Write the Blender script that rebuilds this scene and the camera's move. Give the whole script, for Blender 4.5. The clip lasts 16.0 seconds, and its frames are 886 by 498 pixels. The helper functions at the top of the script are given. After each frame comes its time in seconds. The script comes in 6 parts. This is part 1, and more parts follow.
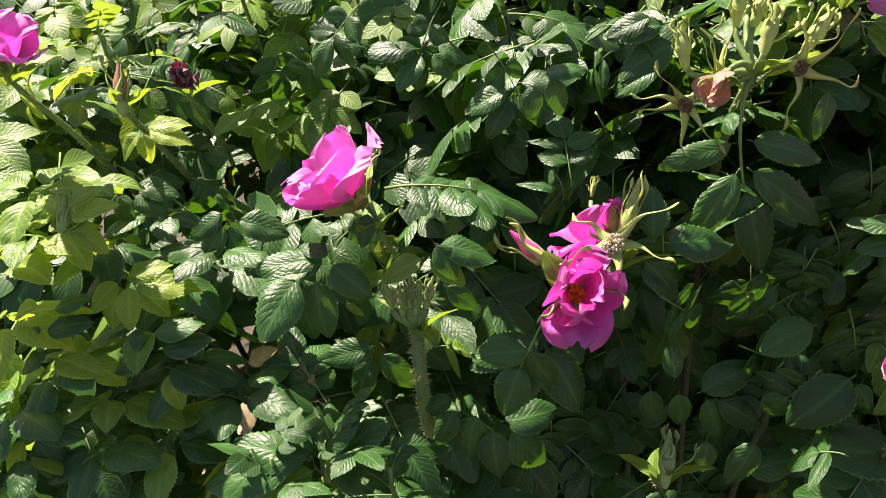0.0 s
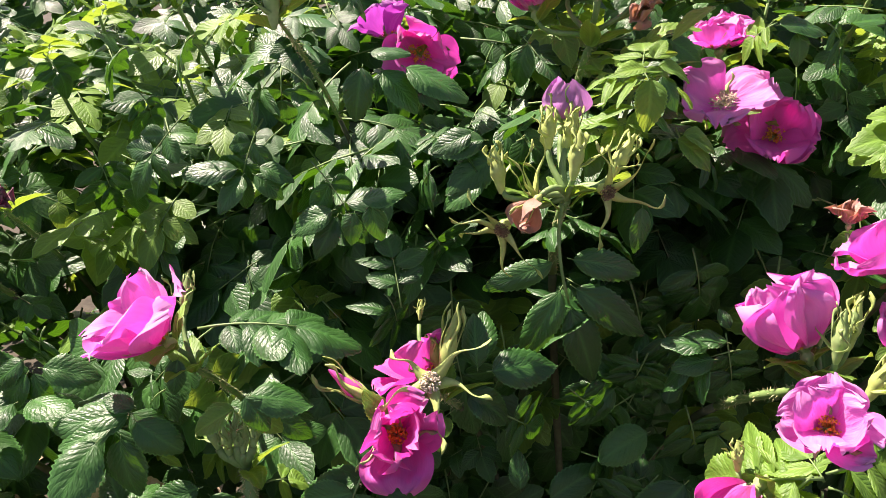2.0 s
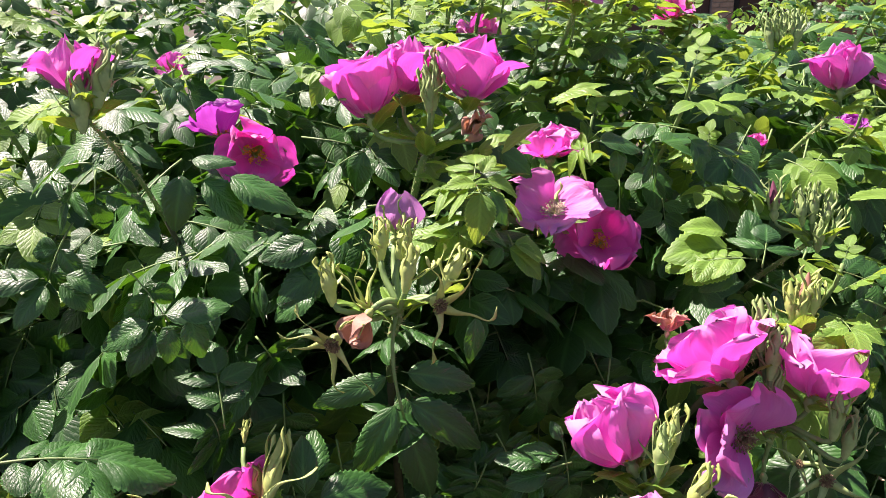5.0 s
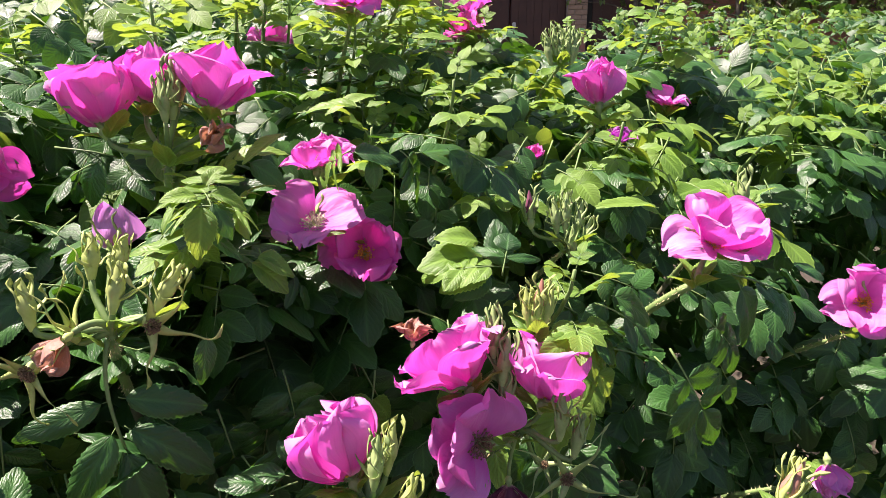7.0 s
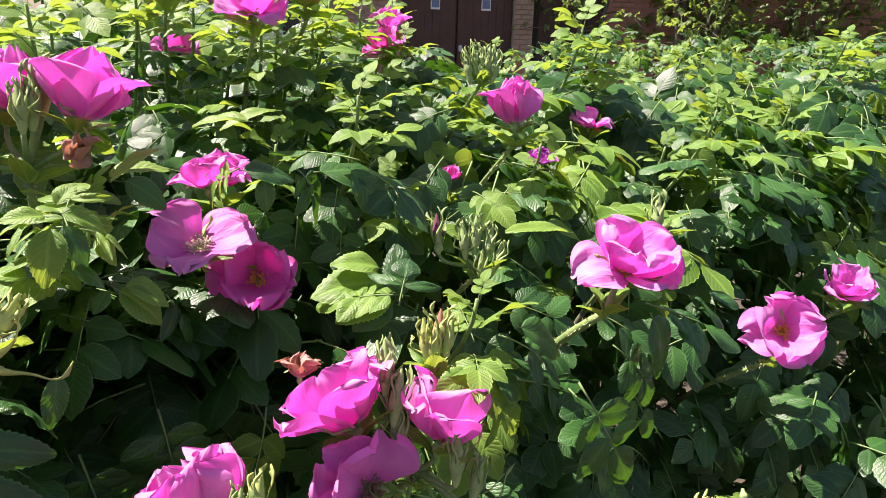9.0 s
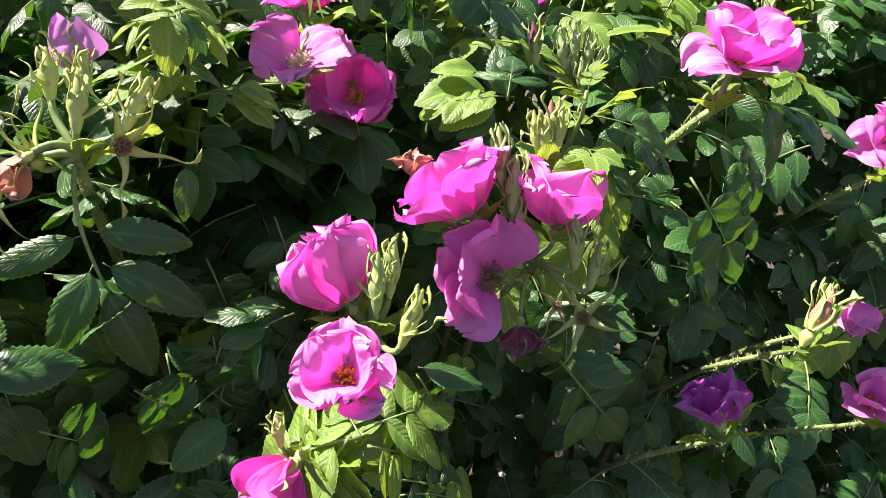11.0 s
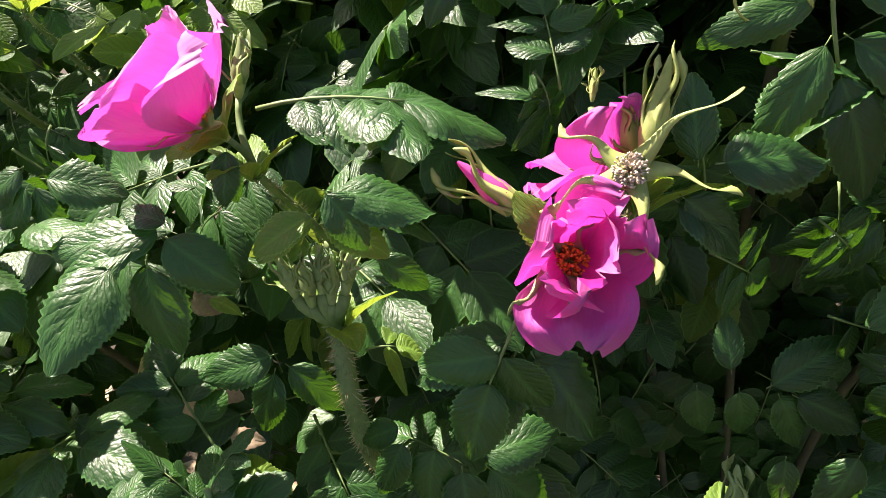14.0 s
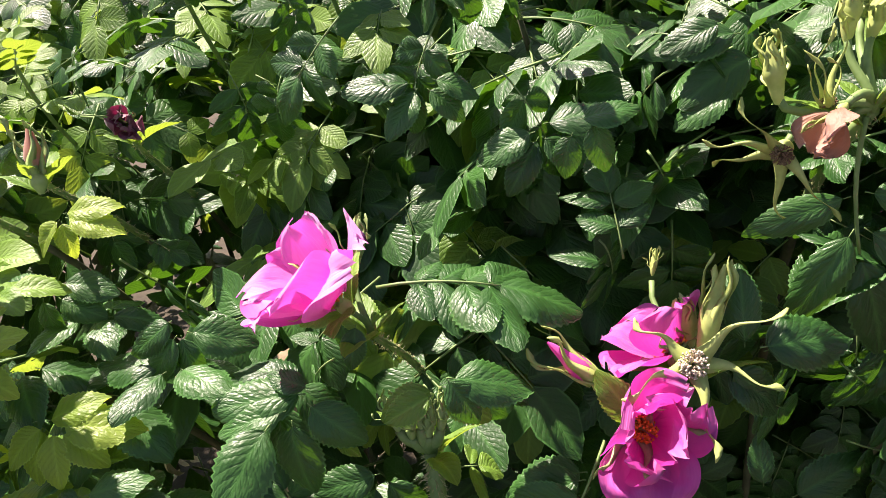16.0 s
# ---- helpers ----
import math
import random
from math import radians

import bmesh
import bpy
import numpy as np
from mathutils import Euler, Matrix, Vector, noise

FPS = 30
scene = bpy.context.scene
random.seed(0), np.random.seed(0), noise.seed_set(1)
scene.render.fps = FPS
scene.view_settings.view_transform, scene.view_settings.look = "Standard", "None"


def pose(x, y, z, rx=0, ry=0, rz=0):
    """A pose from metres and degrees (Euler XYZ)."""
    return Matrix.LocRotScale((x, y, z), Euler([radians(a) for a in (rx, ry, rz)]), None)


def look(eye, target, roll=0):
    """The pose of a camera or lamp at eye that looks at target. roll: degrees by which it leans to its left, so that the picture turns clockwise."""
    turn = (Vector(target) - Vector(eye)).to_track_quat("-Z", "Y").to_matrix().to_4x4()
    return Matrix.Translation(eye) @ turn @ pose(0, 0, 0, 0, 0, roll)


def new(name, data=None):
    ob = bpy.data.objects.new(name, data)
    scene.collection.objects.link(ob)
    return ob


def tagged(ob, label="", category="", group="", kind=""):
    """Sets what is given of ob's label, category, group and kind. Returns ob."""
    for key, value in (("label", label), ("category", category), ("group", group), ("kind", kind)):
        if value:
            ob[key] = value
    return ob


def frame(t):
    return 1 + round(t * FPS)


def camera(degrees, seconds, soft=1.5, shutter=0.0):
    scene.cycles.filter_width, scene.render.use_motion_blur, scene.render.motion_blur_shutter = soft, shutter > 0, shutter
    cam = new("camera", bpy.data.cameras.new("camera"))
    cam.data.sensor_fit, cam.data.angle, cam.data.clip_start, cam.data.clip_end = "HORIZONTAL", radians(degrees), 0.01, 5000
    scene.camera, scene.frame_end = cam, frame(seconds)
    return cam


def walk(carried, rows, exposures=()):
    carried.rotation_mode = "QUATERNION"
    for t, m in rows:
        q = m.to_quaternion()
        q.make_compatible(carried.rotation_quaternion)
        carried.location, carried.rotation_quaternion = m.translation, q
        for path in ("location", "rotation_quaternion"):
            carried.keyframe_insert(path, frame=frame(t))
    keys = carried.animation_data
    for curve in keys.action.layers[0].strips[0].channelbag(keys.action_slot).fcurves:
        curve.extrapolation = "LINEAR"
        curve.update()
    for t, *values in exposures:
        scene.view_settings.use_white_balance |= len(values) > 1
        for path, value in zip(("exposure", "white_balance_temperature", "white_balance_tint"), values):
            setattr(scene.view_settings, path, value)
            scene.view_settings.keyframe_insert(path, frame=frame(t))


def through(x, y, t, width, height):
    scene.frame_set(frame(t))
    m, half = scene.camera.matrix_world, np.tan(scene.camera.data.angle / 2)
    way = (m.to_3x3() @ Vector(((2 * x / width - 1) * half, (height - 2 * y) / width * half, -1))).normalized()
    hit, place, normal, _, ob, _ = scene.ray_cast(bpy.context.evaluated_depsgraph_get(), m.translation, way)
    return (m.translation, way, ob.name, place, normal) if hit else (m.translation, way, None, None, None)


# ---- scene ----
cam = camera(63.2, 16.0, soft=0.5)
PATH = [
    (0, (0.059, -0.009, 1.510), (-0.138, 1.769, 0.616), -7.0),
    (0.5, (0.083, 0.005, 1.519), (-0.024, 1.789, 0.621), -6.2),
    (1, (0.108, 0.025, 1.541), (0.068, 1.834, 0.688), -6.1),
    (1.5, (0.133, 0.039, 1.560), (0.126, 1.847, 0.705), -6.5),
    (2, (0.149, 0.045, 1.571), (0.173, 1.853, 0.716), -6.8),
    (2.5, (0.153, 0.051, 1.581), (0.188, 1.871, 0.753), -6.8),
    (3, (0.164, 0.059, 1.592), (0.216, 1.876, 0.756), -6.8),
    (5.5, (0.188, 0.068, 1.589), (0.720, 1.879, 0.928), -1.4),
    (6, (0.222, 0.058, 1.590), (0.843, 1.840, 0.925), -0.9),
    (6.5, (0.263, 0.045, 1.590), (0.958, 1.797, 0.921), -0.4),
    (7, (0.296, 0.041, 1.585), (1.045, 1.771, 0.918), -0.1),
    (7.5, (0.313, 0.045, 1.582), (1.129, 1.746, 0.920), 0.7),
    (8, (0.335, 0.065, 1.602), (1.184, 1.756, 0.954), 1.6),
    (8.5, (0.358, 0.065, 1.595), (1.240, 1.761, 1.007), 1.7),
    (11, (0.300, 0.058, 1.489), (1.014, 1.720, 0.634), -2.4),
    (11.5, (0.259, 0.060, 1.490), (0.661, 1.837, 0.666), -5.4),
    (12, (0.216, 0.060, 1.499), (0.550, 1.846, 0.663), -5.8),
    (12.5, (0.158, 0.064, 1.477), (0.378, 1.848, 0.602), -6.3),
    (13, (0.087, 0.078, 1.478), (0.244, 1.859, 0.581), -6.5),
    (13.5, (0.074, 0.135, 1.441), (0.081, 1.894, 0.489), -8.3),
    (14, (0.088, 0.193, 1.397), (-0.165, 1.912, 0.406), -11.8),
    (14.5, (0.042, 0.251, 1.379), (-0.026, 1.937, 0.305), -8.5),
    (15, (0.041, 0.247, 1.406), (-0.133, 1.933, 0.344), -11.1),
    (15.5, (0.073, 0.190, 1.500), (-0.233, 1.886, 0.486), -13.6),
    (16, (0.058, 0.174, 1.528), (-0.203, 1.891, 0.536), -11.6),
]
walk(cam, [(t, look(eye, target, roll)) for t, eye, target, roll in PATH], [(0, 1.54, 7450, 23), (3, 1.56, 7100, 26), (5.5, 1.56, 6900, 30), (8.7, 1.55, 6900, 31), (11, 1.76, 6900, 30), (13.5, 1.66, 7150, 26), (16, 1.60, 7250, 26)])

# ---- sky and sun ----
SUN_FROM = Vector((-0.40, 0.43, 1.0)).normalized()
world = bpy.data.worlds.new("sky")
scene.world = world
world.use_nodes = True
wn = world.node_tree.nodes
sky = wn.new("ShaderNodeTexSky")
sky.sky_type = "NISHITA"
sky.sun_disc = False
sky.sun_elevation = math.asin(SUN_FROM.z)
sky.sun_rotation = math.atan2(SUN_FROM.x, SUN_FROM.y)
world.node_tree.links.new(sky.outputs[0], wn["Background"].inputs[0])
wn["Background"].inputs[1].default_value = 0.054
sun = new("sun", bpy.data.lights.new("sun", "SUN"))
sun.data.energy = 5.0
sun.data.angle = radians(0.53)
sun.data.color = (1.0, 0.955, 0.88)
sun.matrix_world = look(SUN_FROM * 30, (0, 0, 0))


# ---- materials ----
def material(name):
    m = bpy.data.materials.new(name)
    m.use_nodes = True
    return m, m.node_tree.nodes, m.node_tree.links, m.node_tree.nodes["Principled BSDF"]


def math_node(n, l, op, a, b=None):
    q = n.new("ShaderNodeMath")
    q.operation = op
    for i, v in enumerate((a, b)):
        if v is None:
            continue
        if isinstance(v, (int, float)):
            q.inputs[i].default_value = v
        else:
            l.new(v, q.inputs[i])
    return q.outputs[0]


def ramp(n, l, fac, stops):
    q = n.new("ShaderNodeValToRGB")
    while len(q.color_ramp.elements) < len(stops):
        q.color_ramp.elements.new(0.5)
    for e, (p, c) in zip(q.color_ramp.elements, stops):
        e.position, e.color = p, (*c, 1)
    l.new(fac, q.inputs[0])
    return q.outputs[0]


def mix_color(n, l, fac, a, b, mode="MIX"):
    q = n.new("ShaderNodeMix")
    q.data_type, q.blend_type = "RGBA", mode
    for i, v in ((0, fac), (6, a), (7, b)):
        if isinstance(v, (int, float)):
            q.inputs[i].default_value = v
        elif isinstance(v, tuple):
            q.inputs[i].default_value = (*v, 1)
        else:
            l.new(v, q.inputs[i])
    return q.outputs[2]


def chance(n, l):
    """A random value for every object and for every loose piece of a mesh."""
    a = n.new("ShaderNodeObjectInfo").outputs["Random"]
    b = n.new("ShaderNodeNewGeometry").outputs["Random Per Island"]
    return math_node(n, l, "FRACT", math_node(n, l, "ADD", a, b))


def noise_tex(n, l, scale, detail=3.0, coords="Object"):
    q = n.new("ShaderNodeTexNoise")
    q.inputs["Scale"].default_value, q.inputs["Detail"].default_value = scale, detail
    l.new(n.new("ShaderNodeTexCoord").outputs[coords], q.inputs["Vector"])
    return q.outputs[0]


def leaf_material(name, dark, light, through, glow, gloss):
    """A wrinkled leaf: sunk midrib and side veins with small blisters between them, glossy above, letting light through."""
    m, n, l, p = material(name)
    uv = n.new("ShaderNodeSeparateXYZ")
    l.new(n.new("ShaderNodeTexCoord").outputs["UV"], uv.inputs[0])
    rand = chance(n, l)
    across = math_node(n, l, "ABSOLUTE", math_node(n, l, "SUBTRACT", uv.outputs[0], 0.5))
    wobble = math_node(n, l, "MULTIPLY", noise_tex(n, l, 95.0, 2.0), 3.4)
    bent = math_node(n, l, "MULTIPLY", math_node(n, l, "POWER", across, 0.8), 30.0)
    slant = math_node(n, l, "SUBTRACT", math_node(n, l, "MULTIPLY", uv.outputs[1], 52.0), math_node(n, l, "ADD", bent, wobble))
    wave = math_node(n, l, "MULTIPLY_ADD", math_node(n, l, "SINE", slant), 0.5)
    wave.node.inputs[2].default_value = 0.5
    rib = math_node(n, l, "POWER", wave, 0.35)
    mid = math_node(n, l, "MINIMUM", math_node(n, l, "MULTIPLY", across, 12.0), 1.0)
    cell = n.new("ShaderNodeCombineXYZ")
    l.new(math_node(n, l, "MULTIPLY", uv.outputs[0], 15.0), cell.inputs[0])
    l.new(math_node(n, l, "MULTIPLY", slant, 0.34), cell.inputs[1])
    l.new(math_node(n, l, "MULTIPLY", rand, 40.0), cell.inputs[2])
    blister = n.new("ShaderNodeTexVoronoi")
    blister.inputs["Scale"].default_value = 1.0
    l.new(cell.outputs[0], blister.inputs["Vector"])
    puff = math_node(n, l, "SUBTRACT", 1.0, blister.outputs["Distance"])
    relief = math_node(n, l, "ADD", math_node(n, l, "MULTIPLY", math_node(n, l, "MULTIPLY", rib, mid), 0.5), math_node(n, l, "MULTIPLY", puff, 0.55))
    grain = noise_tex(n, l, 300.0, 2.0)
    base = ramp(n, l, rand, ((0.0, dark), (0.6, tuple((a + b) / 2 for a, b in zip(dark, light))), (1.0, light)))
    base = mix_color(n, l, math_node(n, l, "MULTIPLY", math_node(n, l, "SUBTRACT", 1.0, rib), 0.18), base, tuple(min(1, c * 1.4) for c in light))
    base = mix_color(n, l, math_node(n, l, "MULTIPLY", math_node(n, l, "SUBTRACT", 1.0, mid), 0.40), base, tuple(min(1, c * 2.2 + 0.01) for c in light))
    # pale margin, lightened further to stand in for highlights on the toothed edge
    rim = math_node(n, l, "MULTIPLY", math_node(n, l, "GREATER_THAN", across, 0.46), 0.5)
    base = mix_color(n, l, rim, base, tuple(min(1, c * 2.0 + 0.02) for c in light))
    base = mix_color(n, l, math_node(n, l, "MULTIPLY", noise_tex(n, l, 35.0), 0.35), base, tuple(c * 0.6 for c in dark))
    l.new(base, p.inputs["Base Color"])
    rough = n.new("ShaderNodeMapRange")
    rough.inputs[3].default_value, rough.inputs[4].default_value = gloss - 0.08, gloss + 0.14
    l.new(grain, rough.inputs[0])
    l.new(rough.outputs[0], p.inputs["Roughness"])
    p.inputs["Specular IOR Level"].default_value = 0.5
    bump = n.new("ShaderNodeBump")
    bump.inputs["Strength"].default_value, bump.inputs["Distance"].default_value = 0.54, 0.0011
    l.new(math_node(n, l, "ADD", relief, math_node(n, l, "MULTIPLY", grain, 0.35)), bump.inputs["Height"])
    l.new(bump.outputs[0], p.inputs["Normal"])
    t = n.new("ShaderNodeBsdfTranslucent")
    l.new(mix_color(n, l, math_node(n, l, "MULTIPLY", math_node(n, l, "SUBTRACT", 1.0, rib), 0.5), through, tuple(c * 0.6 for c in through)), t.inputs[0])
    l.new(bump.outputs[0], t.inputs["Normal"])
    mixed = n.new("ShaderNodeMixShader")
    mixed.inputs[0].default_value = glow
    l.new(p.outputs[0], mixed.inputs[1])
    l.new(t.outputs[0], mixed.inputs[2])
    l.new(mixed.outputs[0], n["Material Output"].inputs[0])
    return m


def petal_material(name, rim, heart, through, glow=0.4):
    """A silky petal: pale foot, deeper heart, paler rim, with fine veins that fan out to the rim."""
    m, n, l, p = material(name)
    uv = n.new("ShaderNodeSeparateXYZ")
    l.new(n.new("ShaderNodeTexCoord").outputs["UV"], uv.inputs[0])
    rand = n.new("ShaderNodeObjectInfo").outputs["Random"]
    pale = tuple(min(1, c * 0.8 + 0.2) for c in rim)
    base = ramp(n, l, uv.outputs[1], ((0.0, (0.80, 0.58, 0.48)), (0.09, heart), (0.5, rim), (0.82, rim), (1.0, pale)))
    base = mix_color(n, l, math_node(n, l, "MULTIPLY", rand, 0.35), base, heart)

    def fan(scale, along, seed):
        q = n.new("ShaderNodeTexNoise")
        q.inputs["Scale"].default_value, q.inputs["Detail"].default_value = 1.0, 2.0
        mapped = n.new("ShaderNodeMapping")
        mapped.inputs["Scale"].default_value, mapped.inputs["Location"].default_value = (scale, along, 1), (seed, 0, 0)
        l.new(n.new("ShaderNodeTexCoord").outputs["UV"], mapped.inputs[0])
        shifted = n.new("ShaderNodeVectorMath")
        l.new(mapped.outputs[0], shifted.inputs[0])
        apart = n.new("ShaderNodeCombineXYZ")
        l.new(math_node(n, l, "MULTIPLY", rand, 30.0), apart.inputs[2])
        l.new(apart.outputs[0], shifted.inputs[1])
        l.new(shifted.outputs[0], q.inputs["Vector"])
        return q.outputs[0]

    veins, folds, lit_blotch = fan(48, 3, 0), fan(9, 2.6, 5), fan(4, 3, 9)
    # pale blotches stand in for highlights on lit petals
    base = mix_color(n, l, math_node(n, l, "MULTIPLY", lit_blotch, 0.40), base, pale)
    base = mix_color(n, l, math_node(n, l, "MULTIPLY", veins, 0.30), base, heart)
    l.new(base, p.inputs["Base Color"])
    p.inputs["Roughness"].default_value = 0.55
    p.inputs["Specular IOR Level"].default_value = 0.3
    p.inputs["Sheen Weight"].default_value = 0.35
    p.inputs["Sheen Roughness"].default_value = 0.4
    bump = n.new("ShaderNodeBump")
    bump.inputs["Strength"].default_value, bump.inputs["Distance"].default_value = 0.7, 0.0030
    l.new(math_node(n, l, "ADD", folds, math_node(n, l, "MULTIPLY", veins, 0.22)), bump.inputs["Height"])
    l.new(bump.outputs[0], p.inputs["Normal"])
    t = n.new("ShaderNodeBsdfTranslucent")
    l.new(mix_color(n, l, math_node(n, l, "MULTIPLY", veins, 0.45), through, tuple(c * 0.7 for c in through)), t.inputs[0])
    mixed = n.new("ShaderNodeMixShader")
    mixed.inputs[0].default_value = glow
    l.new(p.outputs[0], mixed.inputs[1])
    l.new(t.outputs[0], mixed.inputs[2])
    l.new(mixed.outputs[0], n["Material Output"].inputs[0])
    return m


def plain_material(name, a, b, scale, rough, relief=0.0, distance=0.001, glow=0.0):
    """Two tones blended by noise at a coarse and a fine scale, with a fine relief."""
    m, n, l, p = material(name)
    mixed = math_node(n, l, "ADD", math_node(n, l, "MULTIPLY", noise_tex(n, l, scale), 0.65), math_node(n, l, "MULTIPLY", noise_tex(n, l, scale * 6), 0.35))
    l.new(ramp(n, l, mixed, ((0.32, a), (0.68, b))), p.inputs["Base Color"])
    p.inputs["Roughness"].default_value = rough
    if relief:
        bump = n.new("ShaderNodeBump")
        bump.inputs["Strength"].default_value, bump.inputs["Distance"].default_value = relief, distance
        l.new(mixed, bump.inputs["Height"])
        l.new(bump.outputs[0], p.inputs["Normal"])
    if glow:
        t = n.new("ShaderNodeBsdfTranslucent")
        t.inputs[0].default_value = (*b, 1)
        q = n.new("ShaderNodeMixShader")
        q.inputs[0].default_value = glow
        l.new(p.outputs[0], q.inputs[1])
        l.new(t.outputs[0], q.inputs[2])
        l.new(q.outputs[0], n["Material Output"].inputs[0])
    return m


MAT = {
    "leaf": leaf_material("mature_rose_leaf", (0.012, 0.056, 0.012), (0.036, 0.130, 0.022), (0.15, 0.44, 0.02), 0.15, 0.40),
    "young": leaf_material("young_rose_leaf", (0.085, 0.20, 0.028), (0.185, 0.335, 0.052), (0.44, 0.62, 0.06), 0.36, 0.45),
    # young leaf again, paler and more translucent: sunlight put into its colour
    "sunlit_young": leaf_material("sunlit_young_rose_leaf", (0.17, 0.29, 0.035), (0.31, 0.44, 0.07), (0.58, 0.74, 0.06), 0.46, 0.40),
    "pink": petal_material("pink_petal", (0.86, 0.33, 0.74), (0.66, 0.05, 0.43), (0.95, 0.10, 0.66), 0.38),
    "deep": petal_material("deep_pink_petal", (0.76, 0.13, 0.54), (0.58, 0.03, 0.29), (0.95, 0.07, 0.56), 0.38),
    "purple": petal_material("purple_petal", (0.40, 0.05, 0.42), (0.36, 0.02, 0.28), (0.62, 0.08, 0.60), 0.38),
    "mauve": petal_material("mauve_petal", (0.58, 0.22, 0.58), (0.50, 0.12, 0.45), (0.74, 0.28, 0.74), 0.42),
    "dead": petal_material("withered_petal", (0.46, 0.22, 0.15), (0.36, 0.15, 0.09), (0.65, 0.28, 0.15), 0.25),
    "wine": petal_material("withered_dark_petal", (0.16, 0.015, 0.06), (0.12, 0.01, 0.04), (0.30, 0.02, 0.08), 0.2),
    "sepal": plain_material("sepal_green", (0.22, 0.34, 0.11), (0.40, 0.53, 0.20), 60, 0.6, 0.3, 0.0006, 0.2),
    "sepal_gold": plain_material("sepal_yellow_green", (0.34, 0.44, 0.11), (0.54, 0.62, 0.21), 60, 0.6, 0.3, 0.0006, 0.2),
    "stem": plain_material("green_stem", (0.10, 0.19, 0.05), (0.22, 0.33, 0.11), 40, 0.6, 0.3, 0.0006),
    "cane": plain_material("brown_cane", (0.05, 0.052, 0.028), (0.11, 0.12, 0.055), 30, 0.8, 0.5, 0.001),
    "prickle": plain_material("pale_prickle", (0.30, 0.32, 0.14), (0.45, 0.42, 0.22), 80, 0.6),
    "stamen": plain_material("yellow_stamen", (0.62, 0.24, 0.02), (0.85, 0.50, 0.06), 300, 0.7),
    "old_stamen": plain_material("dried_stamen", (0.10, 0.05, 0.03), (0.38, 0.27, 0.14), 300, 0.8),
    "white_stamen": plain_material("pale_dried_stamen", (0.42, 0.32, 0.23), (0.75, 0.66, 0.52), 300, 0.8),
    "ground": plain_material("leaf_litter_soil", (0.028, 0.023, 0.015), (0.075, 0.062, 0.040), 6, 0.95, 0.8, 0.02),
    "litter": plain_material("dry_leaf", (0.30, 0.21, 0.12), (0.55, 0.45, 0.30), 25, 0.85, 0.3, 0.001),
    "brick": plain_material("red_brown_brick", (0.32, 0.13, 0.095), (0.46, 0.21, 0.16), 9, 0.9, 0.6, 0.004),
    "brown_brick": plain_material("brown_brick", (0.26, 0.17, 0.12), (0.42, 0.29, 0.21), 9, 0.9, 0.6, 0.004),
    "mortar": plain_material("grey_mortar", (0.26, 0.22, 0.18), (0.36, 0.31, 0.26), 20, 0.95, 0.4, 0.003),
    "brown_door": plain_material("brown_painted_timber", (0.055, 0.020, 0.014), (0.085, 0.032, 0.021), 5, 0.5, 0.2, 0.002),
    "white_paint": plain_material("white_paint", (0.72, 0.73, 0.74), (0.82, 0.82, 0.82), 8, 0.45),
    "steel": plain_material("grey_metal", (0.42, 0.42, 0.42), (0.6, 0.6, 0.6), 20, 0.35),
    "sign": plain_material("blue_grey_sign", (0.10, 0.14, 0.24), (0.16, 0.22, 0.34), 20, 0.4),
    "dark": plain_material("dark_timber", (0.012, 0.010, 0.010), (0.03, 0.025, 0.02), 10, 0.7),
    "tile": plain_material("brown_roof_tile", (0.10, 0.06, 0.045), (0.19, 0.11, 0.08), 8, 0.85, 0.6, 0.01),
    "bark": plain_material("grey_bark", (0.06, 0.05, 0.035), (0.14, 0.12, 0.09), 14, 0.9, 0.8, 0.01),
    "tree_leaf": leaf_material("tree_leaf", (0.05, 0.10, 0.025), (0.12, 0.20, 0.05), (0.40, 0.60, 0.08), 0.40, 0.45),
}
glass, gn, gl, gp = material("window_glass")
gp.inputs["Base Color"].default_value = (0.02, 0.03, 0.04, 1)
gp.inputs["Roughness"].default_value = 0.05
MAT["glass"] = glass

# ---- building blocks ----
WORLD = {}


def empty(name, at, label, category, group="", kind=""):
    ob = new(name)
    ob.empty_display_size = 0.05
    ob.matrix_basis = WORLD[ob.name] = Matrix.Translation(at)
    return tagged(ob, label, category, group, kind)


def put(name, mesh, parent=None, m=Matrix(), label=""):
    """Links a mesh as an object at the world matrix m, under a parent."""
    ob = new(name, mesh)
    WORLD[ob.name] = m
    ob.parent = parent
    ob.matrix_basis = WORLD[parent.name].inverted() @ m if parent else m
    return tagged(ob, label) if label else ob


def mesh_of(name, verts, faces, mats, face_mats=None, uvs=None, smooth=True):
    me = bpy.data.meshes.new(name)
    me.from_pydata([tuple(v) for v in verts], [], faces)
    for k in mats:
        me.materials.append(MAT[k])
    if face_mats:
        me.polygons.foreach_set("material_index", face_mats)
    if uvs is not None:
        layer = me.uv_layers.new(name="UVMap")
        flat = [c for f in faces for v in f for c in uvs[v]]
        layer.data.foreach_set("uv", flat)
    if smooth:
        me.polygons.foreach_set("use_smooth", [True] * len(faces))
    me.update()
    return me


def box(verts, faces, lo, hi):
    k = len(verts)
    verts += [(x, y, z) for z in (lo[2], hi[2]) for y in (lo[1], hi[1]) for x in (lo[0], hi[0])]
    faces += [tuple(k + i for i in f) for f in ((0, 2, 3, 1), (4, 5, 7, 6), (0, 1, 5, 4), (2, 6, 7, 3), (0, 4, 6, 2), (1, 3, 7, 5))]


